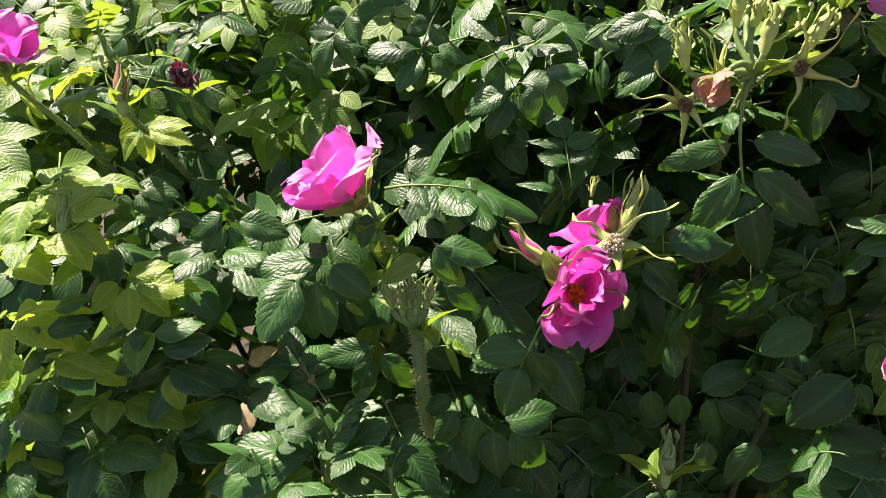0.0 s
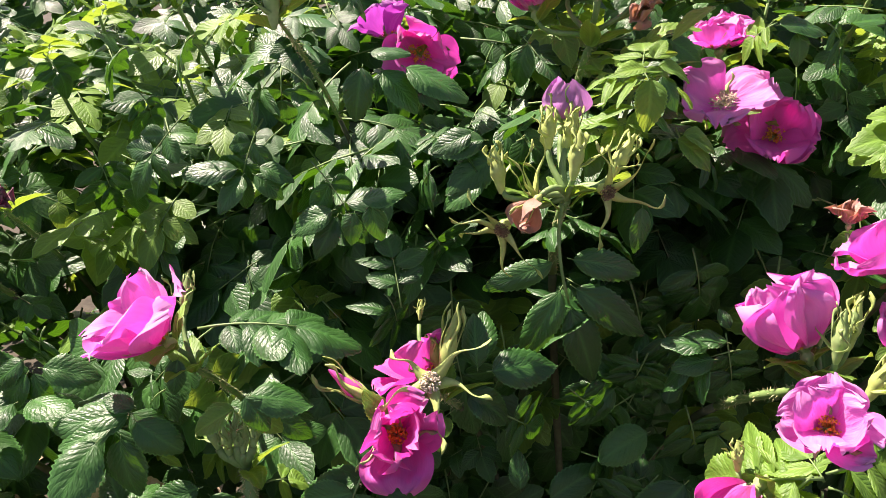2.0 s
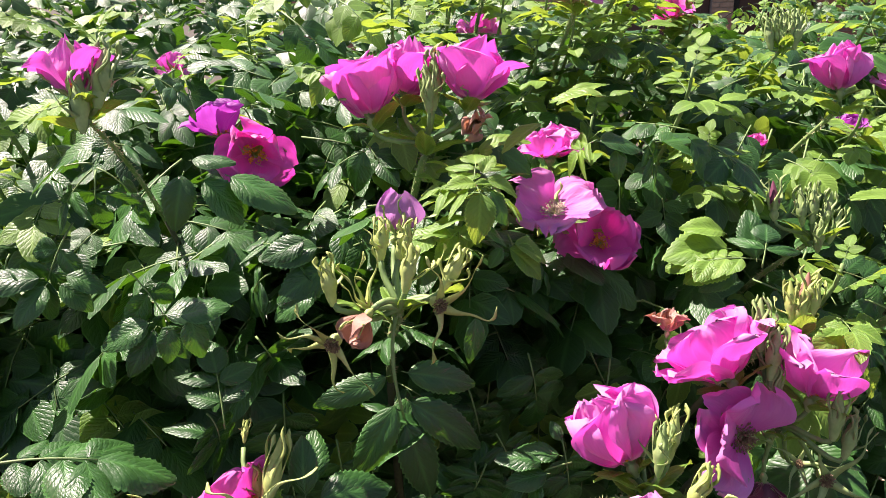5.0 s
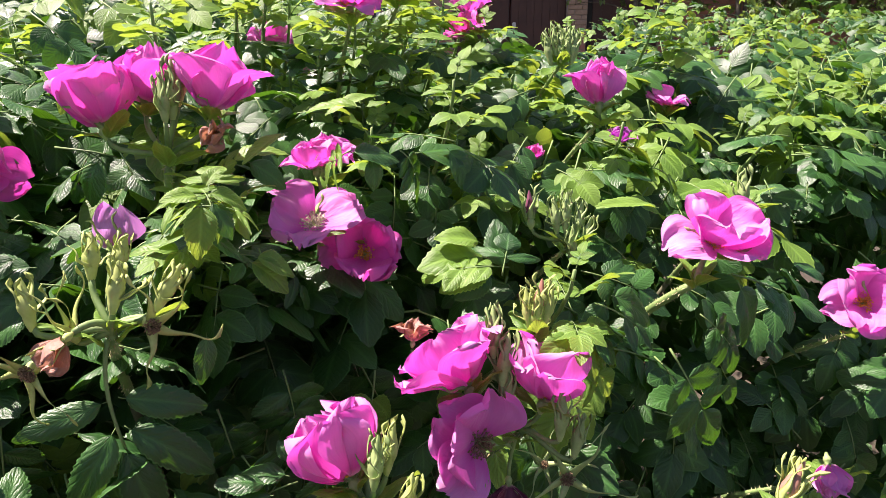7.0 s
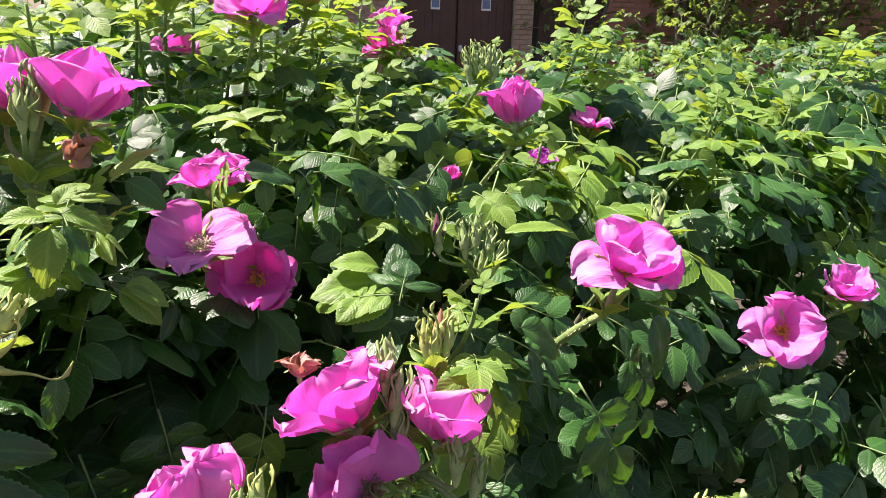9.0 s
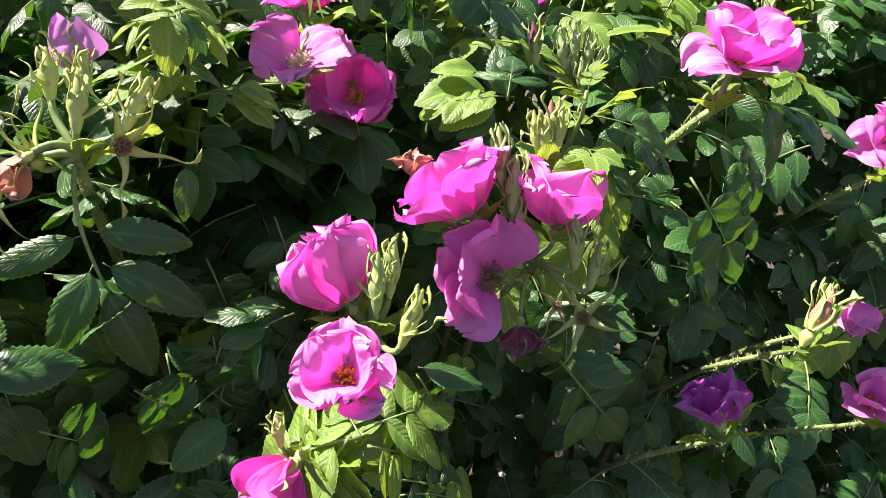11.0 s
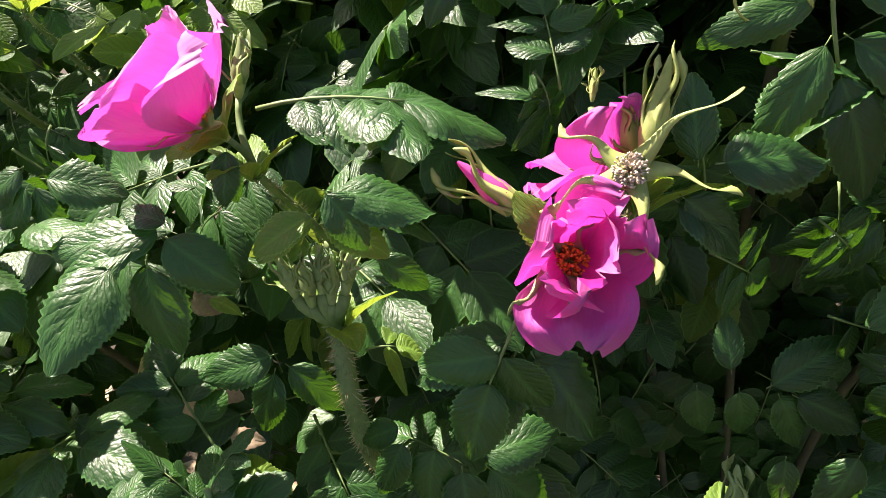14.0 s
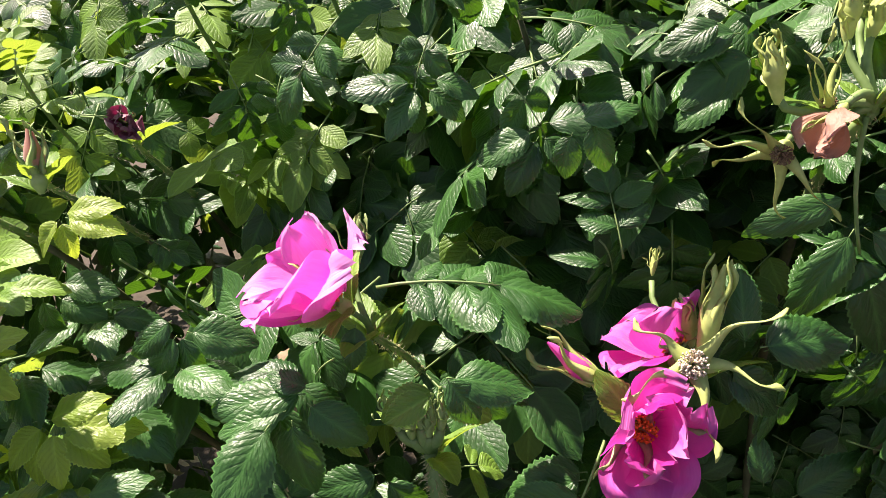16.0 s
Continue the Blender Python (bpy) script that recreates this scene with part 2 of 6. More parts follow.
def tube(verts, faces, path, r0, r1, sides=6):
    """A tapered, closed tube along a list of points."""
    k, n = len(verts), len(path)
    path = [Vector(p) for p in path]
    side = Vector((1, 0.2, 0.1))
    for i, p in enumerate(path):
        d = (path[min(i + 1, n - 1)] - path[max(i - 1, 0)]).normalized()
        side = (side - d * side.dot(d)).normalized()
        up = d.cross(side)
        r = r0 + (r1 - r0) * i / (n - 1)
        for j in range(sides):
            a = 2 * math.pi * j / sides
            verts.append(p + (side * math.cos(a) + up * math.sin(a)) * r)
    for i in range(n - 1):
        for j in range(sides):
            a, b = k + i * sides + j, k + i * sides + (j + 1) % sides
            faces.append((a, b, b + sides, a + sides))
    faces.append(tuple(k + j for j in reversed(range(sides))))
    faces.append(tuple(k + (n - 1) * sides + j for j in range(sides)))


def bend(a, b, c, d, n):
    """Points on a Bezier curve."""
    a, b, c, d = (Vector(v) for v in (a, b, c, d))
    out = []
    for i in range(n):
        t = i / (n - 1)
        out.append(a * (1 - t) ** 3 + b * 3 * t * (1 - t) ** 2 + c * 3 * t * t * (1 - t) + d * t**3)
    return out


def lathe(verts, faces, profile, sides=10):
    k = len(verts)
    for r, z in profile:
        for j in range(sides):
            a = 2 * math.pi * j / sides
            verts.append(Vector((r * math.cos(a), r * math.sin(a), z)))
    for i in range(len(profile) - 1):
        for j in range(sides):
            a, b = k + i * sides + j, k + i * sides + (j + 1) % sides
            faces.append((a, b, b + sides, a + sides))


def frame_of(at, along, normal, sx=1.0, sy=1.0, sz=1.0):
    """A matrix whose y runs along, whose z is near the normal."""
    y = Vector(along).normalized()
    z = Vector(normal)
    z = z - y * z.dot(y)
    z = z.normalized() if z.length > 1e-4 else y.orthogonal().normalized()
    x = y.cross(z)
    m = Matrix((x, y, z)).transposed().to_4x4() @ Matrix.Diagonal((sx, sy, sz, 1))
    m.translation = Vector(at)
    return m


def axis_frame(at, up, spin=0.0, s=1.0):
    """A matrix whose z points along up."""
    q = Vector((0, 0, 1)).rotation_difference(Vector(up).normalized())
    return Matrix.Translation(at) @ q.to_matrix().to_4x4() @ pose(0, 0, 0, 0, 0, spin) @ Matrix.Scale(s, 4)


# ---- leaves ----
def leaflet(verts, faces, uvs, m, length, width, fold, curl, rows, cols, rng):
    """One oval, saw-toothed leaflet that runs along y from the matrix m; its margins roll down and the blade puckers."""
    k = len(verts)
    wave, lean, twist = rng.uniform(0, 6), rng.uniform(-0.12, 0.12), rng.uniform(-0.4, 0.4)
    pucker = 0.045 * length if cols > 3 else 0.0
    tooth_size = 0.05 if rows > 8 else 0.03
    for i in range(rows + 1):
        v = i / rows
        w = width * 0.5 * max(0.02, math.sin(math.pi * v**0.80)) ** 0.68
        for j in range(cols + 1):
            u = 2 * j / cols - 1
            edge = (abs(u) > 0.95) * (0 < i < rows)
            tooth = 1.0 + (tooth_size if i % 2 else -tooth_size) * edge
            x = u * w * tooth + lean * length * v * v
            z = abs(u) * w * fold - curl * length * v * v + 0.03 * length * math.sin(v * 5 + wave) * u + twist * x * v
            z -= abs(u) ** 3 * w * 0.42
            if pucker:
                z += pucker * noise.noise(Vector((u * 1.7 + wave * 9, v * 4.5, wave))) * (0.3 + abs(u))
            verts.append(m @ Vector((x, length * (v + 0.012 * edge * (i % 2)), z)))
            uvs.append((0.5 + u * 0.5, v))
    for i in range(rows):
        for j in range(cols):
            a = k + i * (cols + 1) + j
            faces.append((a, a + 1, a + cols + 2, a + cols + 1))


def leaf_mesh(kind, pairs, seed, rows, cols):
    """A pinnate leaf 0.115 m long along y: a rachis with pairs of leaflets and one at the end."""
    rng = random.Random(seed)
    verts, faces, uvs = [], [], []
    droop = rng.uniform(0.15, 0.5) if pairs else 0.1
    reach = 0.115

    def on(t):
        y = reach * t
        return Vector((0, y, -droop * y * y / reach))

    stalk = 0.62 if pairs else 0.08
    tip = on(stalk)
    slope = math.degrees(math.atan(-2 * droop * stalk))
    big = 1.0 if pairs else 2.0
    young = kind != "leaf"
    fold = rng.uniform(0.35, 0.7) if young else rng.uniform(0.1, 0.4)
    base = Matrix.Translation(tip) @ pose(0, 0, 0, slope, 0, rng.uniform(-8, 8))
    leaflet(verts, faces, uvs, base, 0.052 * big * rng.uniform(0.95, 1.1), 0.036 * big * rng.uniform(0.9, 1.1), fold, rng.uniform(0.1, 0.4), rows, cols, rng)
    for i in range(pairs):
        t = stalk - 0.02 - (stalk - 0.16) * (i + 0.35) / max(1, pairs)
        p = on(t)
        s = 1.0 - 0.14 * i
        for side in (-1, 1):
            turn = -side * rng.uniform(48, 72)
            m = Matrix.Translation(p) @ pose(0, 0, 0, math.degrees(math.atan(-2 * droop * t)), 0, 0) @ pose(0, 0, 0, 0, side * rng.uniform(-18, 8), turn)
            m = m @ pose(0, 0, 0, rng.uniform(-14, 6), 0, 0) @ Matrix.Translation((0, 0.002, 0))
            leaflet(verts, faces, uvs, m, 0.046 * s * rng.uniform(0.9, 1.1), 0.0315 * s * rng.uniform(0.9, 1.1), fold, rng.uniform(0.1, 0.45), rows, cols, rng)
    count = len(faces)
    n = 5 if rows > 8 else 2
    tube(verts, faces, [on(stalk * i / n) for i in range(n + 1)], 0.0013, 0.0006, 4)
    uvs += [(0.5, 0.02)] * (len(verts) - len(uvs))
    return mesh_of(kind + "_leaf", verts, faces, (kind, "stem"), [0] * count + [1] * (len(faces) - count), uvs)


NEAR = {(k, p): [leaf_mesh(k, p, 10 * p + s, 12, 2) for s in range(5 if p else 3)] for k in ("leaf", "young") for p in (0, 1, 2, 3, 4)}
FINE = {(k, p): [leaf_mesh(k, p, 10 * p + s, 26, 6) for s in range(5 if p else 4)] for k in ("leaf", "young", "sunlit_young") for p in (0, 1, 2, 3, 4)}
FINE["litter", 0] = [leaf_mesh("litter", 0, s, 12, 4) for s in range(4)]
MID = {k: [leaf_mesh(k, p, 55 + p + s, 6, 2) for p in (2, 3) for s in range(4)] for k in ("leaf", "young")}
FAR = {k: [leaf_mesh(k, p, 77 + p + s, 3, 2) for p in (2, 2, 3) for s in range(3)] for k in ("leaf", "young")}


def petal_mesh(kind, opening, rng, crumple=1.0, length=0.042, width=0.055):
    """One broad, rounded, notched petal of a flower whose axis is z: cupped, creased, with a ruffled rim that rolls outwards."""
    verts, faces, uvs = [], [], []
    e0 = radians(60 - 48 * opening + rng.uniform(-6, 6))
    e1 = radians(118 - 112 * opening + rng.uniform(-22, 20))
    rows, cols = 18, 18
    seed = Vector((rng.uniform(0, 50), rng.uniform(0, 50), 0))
    lop = rng.uniform(-0.25, 0.25)
    flop = rng.uniform(-0.3, 1.5)
    notch = rng.uniform(0.02, 0.10)
    r, z, track = 0.0035, 0.001, []
    steps = 60
    for i in range(steps + 1):
        e = e0 + (e1 - e0) * (i / steps) ** 1.1
        track.append((r, z, e))
        r += math.cos(e) * length / steps
        z += math.sin(e) * length / steps
    for i in range(rows + 1):
        a = 0.985 * i / rows
        if a > 0.56:
            w = (1 - ((a - 0.56) / 0.44) ** 2.5) ** 0.4
        else:
            w = 0.34 + 0.66 * math.sin(a / 0.56 * math.pi / 2) ** 0.9
        w *= width * 0.5
        for j in range(cols + 1):
            u = 2 * j / cols - 1
            ragged = 0.03 * noise.noise(seed + Vector((u * 3.5, 0, 8))) + 0.015 * noise.noise(seed + Vector((u * 11, 0, 8)))
            v = min(1.0, max(0.0, a - (notch * math.exp(-((u / 0.3) ** 2)) + 0.05 * u * u - ragged) * a**4))
            rr, zz, e = track[int(v * steps)]
            s = u * w
            bow = s * s / width * (1.0 - 0.65 * opening)
            fold = noise.noise(seed + Vector((u * 1.5, v * 1.2, 0))) * 0.0085 * v
            fold += noise.noise(seed + Vector((u * 3.6, v * 2.4, 4))) * 0.0060 * v * v
            fold += noise.noise(seed + Vector((u * 9, v * 3.5, 3))) * 0.0026 * v**3
            lip = -0.0075 * flop * max(0, v - 0.70) ** 2 / 0.08
            off = bow + fold * crumple + lip
            verts.append(Vector((s + lop * v * v * 0.01, rr - math.sin(e) * off, zz + math.cos(e) * off)))
            uvs.append((0.5 + 0.5 * u, v))
    for i in range(rows):
        for j in range(cols):
            a = i * (cols + 1) + j
            faces.append((a, a + 1, a + cols + 2, a + cols + 1))
    return mesh_of("petal", verts, faces, (kind,), None, uvs)


def turn_to(m, a):
    """An angle in degrees round the axis of m; a may be the way in the world to which y is to turn."""
    if not isinstance(a, tuple):
        return a
    v = m.to_3x3().inverted() @ Vector(a)
    return math.degrees(math.atan2(-v.x, v.y))


def sepal_mesh(length, width, start, end, mat, rng, taper=1.5, curl=1.0):
    """A long tapered sepal with a leafy tip; it leaves the axis at the angle start and ends at the angle end, degrees up."""
    verts, faces = [], []
    r, z, n = 0.004, 0.0, 16
    sway = rng.uniform(-0.45, 0.45) * curl
    for i in range(n + 1):
        v = i / n
        e = radians(start + (end - start) * v**1.6 + 34 * curl * math.sin(v * 8 + sway * 9) * v)
        w = width * 0.5 * (1 - v) ** taper + 0.0004 + 0.0018 * math.exp(-(((v - 0.88) / 0.08) ** 2))
        c = Vector((sway * length * v * v + 0.0035 * math.sin(v * 9 + sway * 20) * v, r, z))
        inward = Vector((0, -math.sin(e), math.cos(e)))
        roll = 1.1 * math.sin(v * 5 + sway * 11) * v
        wide = Vector((math.cos(roll), 0, 0)) + inward * math.sin(roll)
        verts += [c - wide * w + inward * w * 0.45, c - inward * 0.0003, c + wide * w + inward * w * 0.45, c + inward * 0.0003]
        r += math.cos(e) * length / n
        z += math.sin(e) * length / n
    for i in range(n):
        for j in range(4):
            a, b = 4 * i + j, 4 * i + (j + 1) % 4
            faces.append((a, b, b + 4, a + 4))
    faces.append((4 * n, 4 * n + 1, 4 * n + 2, 4 * n + 3))
    return mesh_of("sepal", verts, faces, (mat,))


def stamen_mesh(mat, rng, count=110, spread=0.015, height=0.012, size=0.0012):
    verts, faces = [], []
    for i in range(count):
        a, r = rng.uniform(0, 6.283), spread * math.sqrt(rng.uniform(0.05, 1))
        top = Vector((math.cos(a) * r, math.sin(a) * r, height * rng.uniform(0.6, 1.1) * (1.1 - 0.4 * r / spread)))
        tube(verts, faces, [Vector((top.x * 0.25, top.y * 0.25, 0)), top], 0.0003, 0.0003, 3)
        k, s = len(verts), size * rng.uniform(0.8, 1.3)
        verts += [top + Vector(d) * s for d in ((1, 0, 0), (-1, 0, 0), (0, 1, 0), (0, -1, 0), (0, 0, 1), (0, 0, -1))]
        faces += [tuple(k + j for j in f) for f in ((0, 2, 4), (2, 1, 4), (1, 3, 4), (3, 0, 4), (2, 0, 5), (1, 2, 5), (3, 1, 5), (0, 3, 5))]
    return mesh_of("stamens", verts, faces, (mat,))


def globe_mesh(name, r, h, mat):
    verts, faces = [], []
    prof = [(0.002, -h * 1.15), (0.0026, -h), (r * 0.72, -h * 0.78), (r * 0.94, -h * 0.52), (r * 0.9, -h * 0.3), (r * 0.66, -h * 0.1), (r * 0.72, 0.0), (r * 0.5, h * 0.1), (0.001, h * 0.15)]
    lathe(verts, faces, prof, 12)
    return mesh_of(name, verts, faces, (mat,))


def bud_mesh(mat, r, h):
    verts, faces = [], []
    lathe(verts, faces, [(0.0018, -0.012), (0.0032, -0.008), (0.0040, -0.004), (0.0045, 0.0), (r, h * 0.14), (r * 1.02, h * 0.26), (r * 0.84, h * 0.46), (r * 0.52, h * 0.68), (r * 0.3, h * 0.88), (0.0006, h)], 15)
    for i, v in enumerate(verts):
        a = math.atan2(v.y, v.x) + v.z * 18
        k = 1 + (0.20 if v.z > 0 else 0.03) * abs(math.sin(2.5 * a))
        v.x, v.y = v.x * k, v.y * k
    return mesh_of("bud", verts, faces, (mat,), None, [(0.5, 0.7)] * len(verts))


GLOBE = {k: globe_mesh("calyx", 0.0060, 0.012, k) for k in ("sepal", "sepal_gold")}
SEED = [100]
HUB = {}
BLOOM = []


def rng_next():
    SEED[0] += 1
    return random.Random(SEED[0])


def prickles(verts, faces, path, radius, rng, per_metre=900, size=0.004):
    path = [Vector(p) for p in path]
    for a, b in zip(path, path[1:]):
        d = (b - a).normalized()
        for _ in range(int((b - a).length * per_metre)):
            side = d.cross(Vector((rng.gauss(0, 1), rng.gauss(0, 1), rng.gauss(0, 1)))).normalized()
            p = a.lerp(b, rng.random()) + side * radius * 0.8
            k, s = len(verts), size * rng.uniform(0.5, 1.2)
            w = d.cross(side) * 0.0005
            verts += [p + w, p - w, p + d * 0.0009, p + (side - d * rng.uniform(-0.2, 0.4)) * s]
            faces += [(k, k + 1, k + 3), (k + 1, k + 2, k + 3), (k + 2, k, k + 3)]


def rose_shoot(hub, label, root=None, lean=(0, 0, 1), girth=0.0024, foliage_size=1.0, dive=0.09, bracts=1.0, straight=0.08, bristle=900):
    """A cane from the ground to the hub, where its flowers, buds and hips branch off."""
    rng = rng_next()
    hub = Vector(hub)
    if root is None:
        root = Vector((hub.x + rng.uniform(-0.1, 0.1), hub.y + rng.uniform(0.3, 0.45), 0.0))
    thing = empty("rose_shoot", root, label, "rose shoot", "flowering shoots of the hedge")
    HUB[thing.name] = hub, girth
    d = Vector(lean).normalized()
    path = bend(root, root + Vector((0, 0, hub.z * 0.8)), hub - d * straight + Vector((0, dive, 0)), hub, 18)
    verts, faces = [], []
    tube(verts, faces, path[:13], 0.006, girth + 0.0008, 6)
    put("cane", mesh_of("cane", verts, faces, ("cane",)), thing)
    verts, faces = [], []
    tube(verts, faces, path[12:], girth + 0.0008, girth, 7)
    put("stem", mesh_of("stem", verts, faces, ("stem",)), thing)
    verts, faces = [], []
    prickles(verts, faces, path[12:], girth + 0.0006, rng, bristle, 0.004 if bristle < 1000 else 0.0055)
    tagged(put("prickle_cover", mesh_of("prickles", verts, faces, ("prickle",), smooth=False), thing), kind="stuff")
    for i in range(4):
        a = i * 1.57 + rng.uniform(-0.4, 0.4)
        way = Vector((math.cos(a), math.sin(a), 0)) * rng.uniform(0.6, 1.0) + d * rng.uniform(0.5, 1.1)
        s = rng.uniform(0.28, 0.44) * bracts
        put("bract", rng.choice(FINE["young", 0]), thing, frame_of(hub - d * rng.uniform(0.0, 0.012), way, d - way * 0.3, s * 0.8, s, s))
    turn = rng.uniform(0, 6.283)
    for i in (8, 9, 10, 11, 12):
        turn += rng.uniform(1.6, 2.6)
        way = Vector((math.cos(turn), math.sin(turn) * 0.8 - 0.35, rng.uniform(-0.45, 0.05)))
        s = rng.uniform(0.7, 1.0) * foliage_size
        mesh = rng.choice(NEAR["young" if rng.random() < 0.25 else "leaf", rng.choice((2, 3))])
        put("leaf", mesh, thing, frame_of(path[i], way, Vector((0, -0.3, 1)), s, s, s))
    return thing


def pedicel(thing, base, up):
    (hub, girth), base, up = HUB[thing.name], Vector(base), Vector(up).normalized()
    gap = (base - hub).length
    if gap < 0.004:
        return
    verts, faces = [], []
    foot = base - up * 0.008
    path = bend(hub, hub + Vector((0, 0, gap * 0.3)), foot - up * gap * 0.4, foot, 8)
    tube(verts, faces, path, max(0.0024, girth * 0.85), max(0.0019, girth * 0.6), 6)
    put("pedicel", mesh_of("pedicel", verts, faces, ("stem",)), thing)


def flower(thing, base, up, size, opening, kind="pink", petals=(0, 72, 144, 216, 288), spin=0, stamens="stamen", label="", green="sepal", sepals=(-20, 60), crumple=1.5):
    """An open rose: a calyx that carries its petals, stamens and sepals."""
    rng = rng_next()
    crumple = 2.4 if kind in ("dead", "wine") else crumple
    pedicel(thing, base, up)
    m = axis_frame(base, up, spin, size)
    if kind in ("pink", "deep"):
        BLOOM.append(m @ Vector((0, 0, 0.03)))
    core = axis_frame(base, up, spin, min(size, 0.9))
    calyx = put("flower", GLOBE[green], thing, core, label)
    for i, a in enumerate(petals):
        k = petal_mesh(kind, opening + rng.uniform(-0.13, 0.13) + (0.14 if i % 2 else -0.12) * crumple, rng, crumple)
        put("petal", k, calyx, m @ pose(0, 0, 0.0006 * i, 0, 0, turn_to(m, a) + rng.uniform(-9, 9)))
    if kind in ("pink", "deep") and size > 0.9:
        out = Vector(up).normalized()
        side = out.orthogonal().normalized()
        for i in range(3):
            way = out * 0.75 + (Matrix.Rotation(2.1 * i + rng.uniform(-0.5, 0.5), 3, out) @ side)
            b = rng.uniform(0.26, 0.38)
            put("bract", rng.choice(FINE["young", 0]), calyx, frame_of(Vector(base) - out * 0.012, way, out - way * 0.3, b * 0.85, b, b))
    put("stamen_tuft", stamen_mesh(stamens, rng, 110, 0.005 + 0.010 * min(1.0, opening * 1.6), 0.009 + 0.003 * opening, 0.0011), calyx, core)
    for i in range(5):
        rise = 76 - 66 * opening
        if i % 2 == 0:
            k = sepal_mesh(rng.uniform(0.032, 0.046), 0.0125, rise + rng.uniform(-6, 6), rise + rng.uniform(0, 18), green, rng, 1.6, 0.35)
        else:
            k = sepal_mesh(rng.uniform(0.030, 0.048), 0.0115, rise - 16 + rng.uniform(-14, 14), rng.uniform(*sepals), green, rng, 1.9)
        put("sepal", k, calyx, core @ pose(0, 0, -0.001, 0, 0, 36 + 72 * i))
    return calyx


def bud(thing, base, up, size=1.0, kind="", label="", green="sepal", height=0.028):
    rng = rng_next()
    pedicel(thing, base, up)
    m = axis_frame(base, up, rng.uniform(0, 360), size)
    body = put("bud", bud_mesh(green, 0.0054, height * 1.2) if not kind else GLOBE[green], thing, m, label)
    if kind:
        put("petal_cone", bud_mesh(kind, 0.0058, height * 1.15), body, m @ Matrix.Translation((0, 0, 0.004)))
    for i in range(5):
        turned = m @ pose(0, 0, 0, 0, 0, 72 * i + rng.uniform(-12, 12))
        if kind:
            k = sepal_mesh(height * rng.uniform(1.3, 1.7), 0.0100, rng.uniform(72, 84), rng.uniform(80, 110), green, rng)
            put("sepal", k, body, turned @ Matrix.Translation((0, 0.0015, 0)))
        else:
            k = sepal_mesh(height * rng.uniform(1.1, 1.35), 0.0046, rng.uniform(74, 80), rng.uniform(104, 116), green, rng, 0.9, 0.25)
            put("sepal", k, body, turned @ Matrix.Translation((0, 0.0005, 0.001)))
    for i in range(0 if kind else 2):
        k = sepal_mesh(height * rng.uniform(0.8, 1.3), 0.0075, rng.uniform(25, 60), rng.uniform(60, 110), green, rng, 2.0)
        put("sepal", k, body, m @ pose(0, 0, -0.002, 0, 0, rng.uniform(0, 360)))
    return body


def hip(thing, base, up, size=1.0, label="", stamens="old_stamen", green="sepal_gold", start=35, end=-60, reach=0.05, ways=(0, 72, 144, 216, 288)):
    """A spent flower: a green hip with a tuft of dried stamens and long spread sepals."""
    rng = rng_next()
    pedicel(thing, base, up)
    m = axis_frame(base, up, rng.uniform(0, 360), size)
    body = put("hip", GLOBE[green], thing, m, label)
    put("stamen_tuft", stamen_mesh(stamens, rng, 130, 0.0070, 0.006, 0.0007), body, m)
    for a in ways:
        k = sepal_mesh(reach * rng.uniform(0.85, 1.2), 0.0095, start + rng.uniform(-20, 20), end + rng.uniform(-25, 25), green, rng, 2.6)
        put("sepal", k, body, m @ pose(0, 0, 0, 0, 0, turn_to(m, a) + rng.uniform(-8, 8)))
    return body


# ---- ground ----
def ground():
    verts, faces = [], []
    n = 60
    edge = [math.copysign(abs(2 * i / n - 1) ** 3.0 * 400, 2 * i / n - 1) for i in range(n + 1)]
    for y in edge:
        for x in edge:
            d = math.hypot(x, y)
            z = 0.015 * noise.noise(Vector((x * 1.3, y * 1.3, 0))) * (d < 40)
            verts.append((x + 0.5, y + 1.2, z - 0.015))
    for i in range(n):
        for j in range(n):
            a = i * (n + 1) + j
            faces.append((a, a + 1, a + n + 2, a + n + 1))
    ob = put("ground", mesh_of("ground", verts, faces, ("ground",)))
    tagged(ob, "bare brown soil strewn with dry beige leaves", "ground", kind="structure")
    rng = random.Random(5)
    verts, faces, uvs = [], [], []
    for _ in range(1500):
        m = pose(rng.uniform(-1.5, 2.5), rng.uniform(0.2, 2.2), rng.uniform(0.004, 0.03), rng.uniform(-25, 25), rng.uniform(-25, 25), rng.uniform(0, 360))
        leaflet(verts, faces, uvs, m, rng.uniform(0.03, 0.06), rng.uniform(0.02, 0.035), 0.2, rng.uniform(-0.3, 0.3), 5, 2, rng)
    tagged(put("leaf_litter", mesh_of("leaf_litter", verts, faces, ("litter",), None, uvs)), "dry beige fallen leaves scattered on the soil", "leaf litter", kind="stuff")


ground()


# ---- house behind the hedge ----
HOUSE = Matrix(((0.887, 0.462, 0, 5.905), (-0.462, 0.887, 0, 10.705), (0, 0, 1, 0), (0, 0, 0, 1)))


def block(name, lo, hi, mat, parent, label="", bevel=0.0):
    bm = bmesh.new()
    bmesh.ops.create_cube(bm, size=1)
    for v in bm.verts:
        v.co = Vector([lo[i] + (v.co[i] + 0.5) * (hi[i] - lo[i]) for i in range(3)])
    if bevel:
        bmesh.ops.bevel(bm, geom=bm.edges[:], offset=bevel, segments=2, affect="EDGES")
    me = bpy.data.meshes.new(name)
    bm.to_mesh(me)
    bm.free()
    me.materials.append(MAT[mat])
    return put(name, me, parent, HOUSE, label)


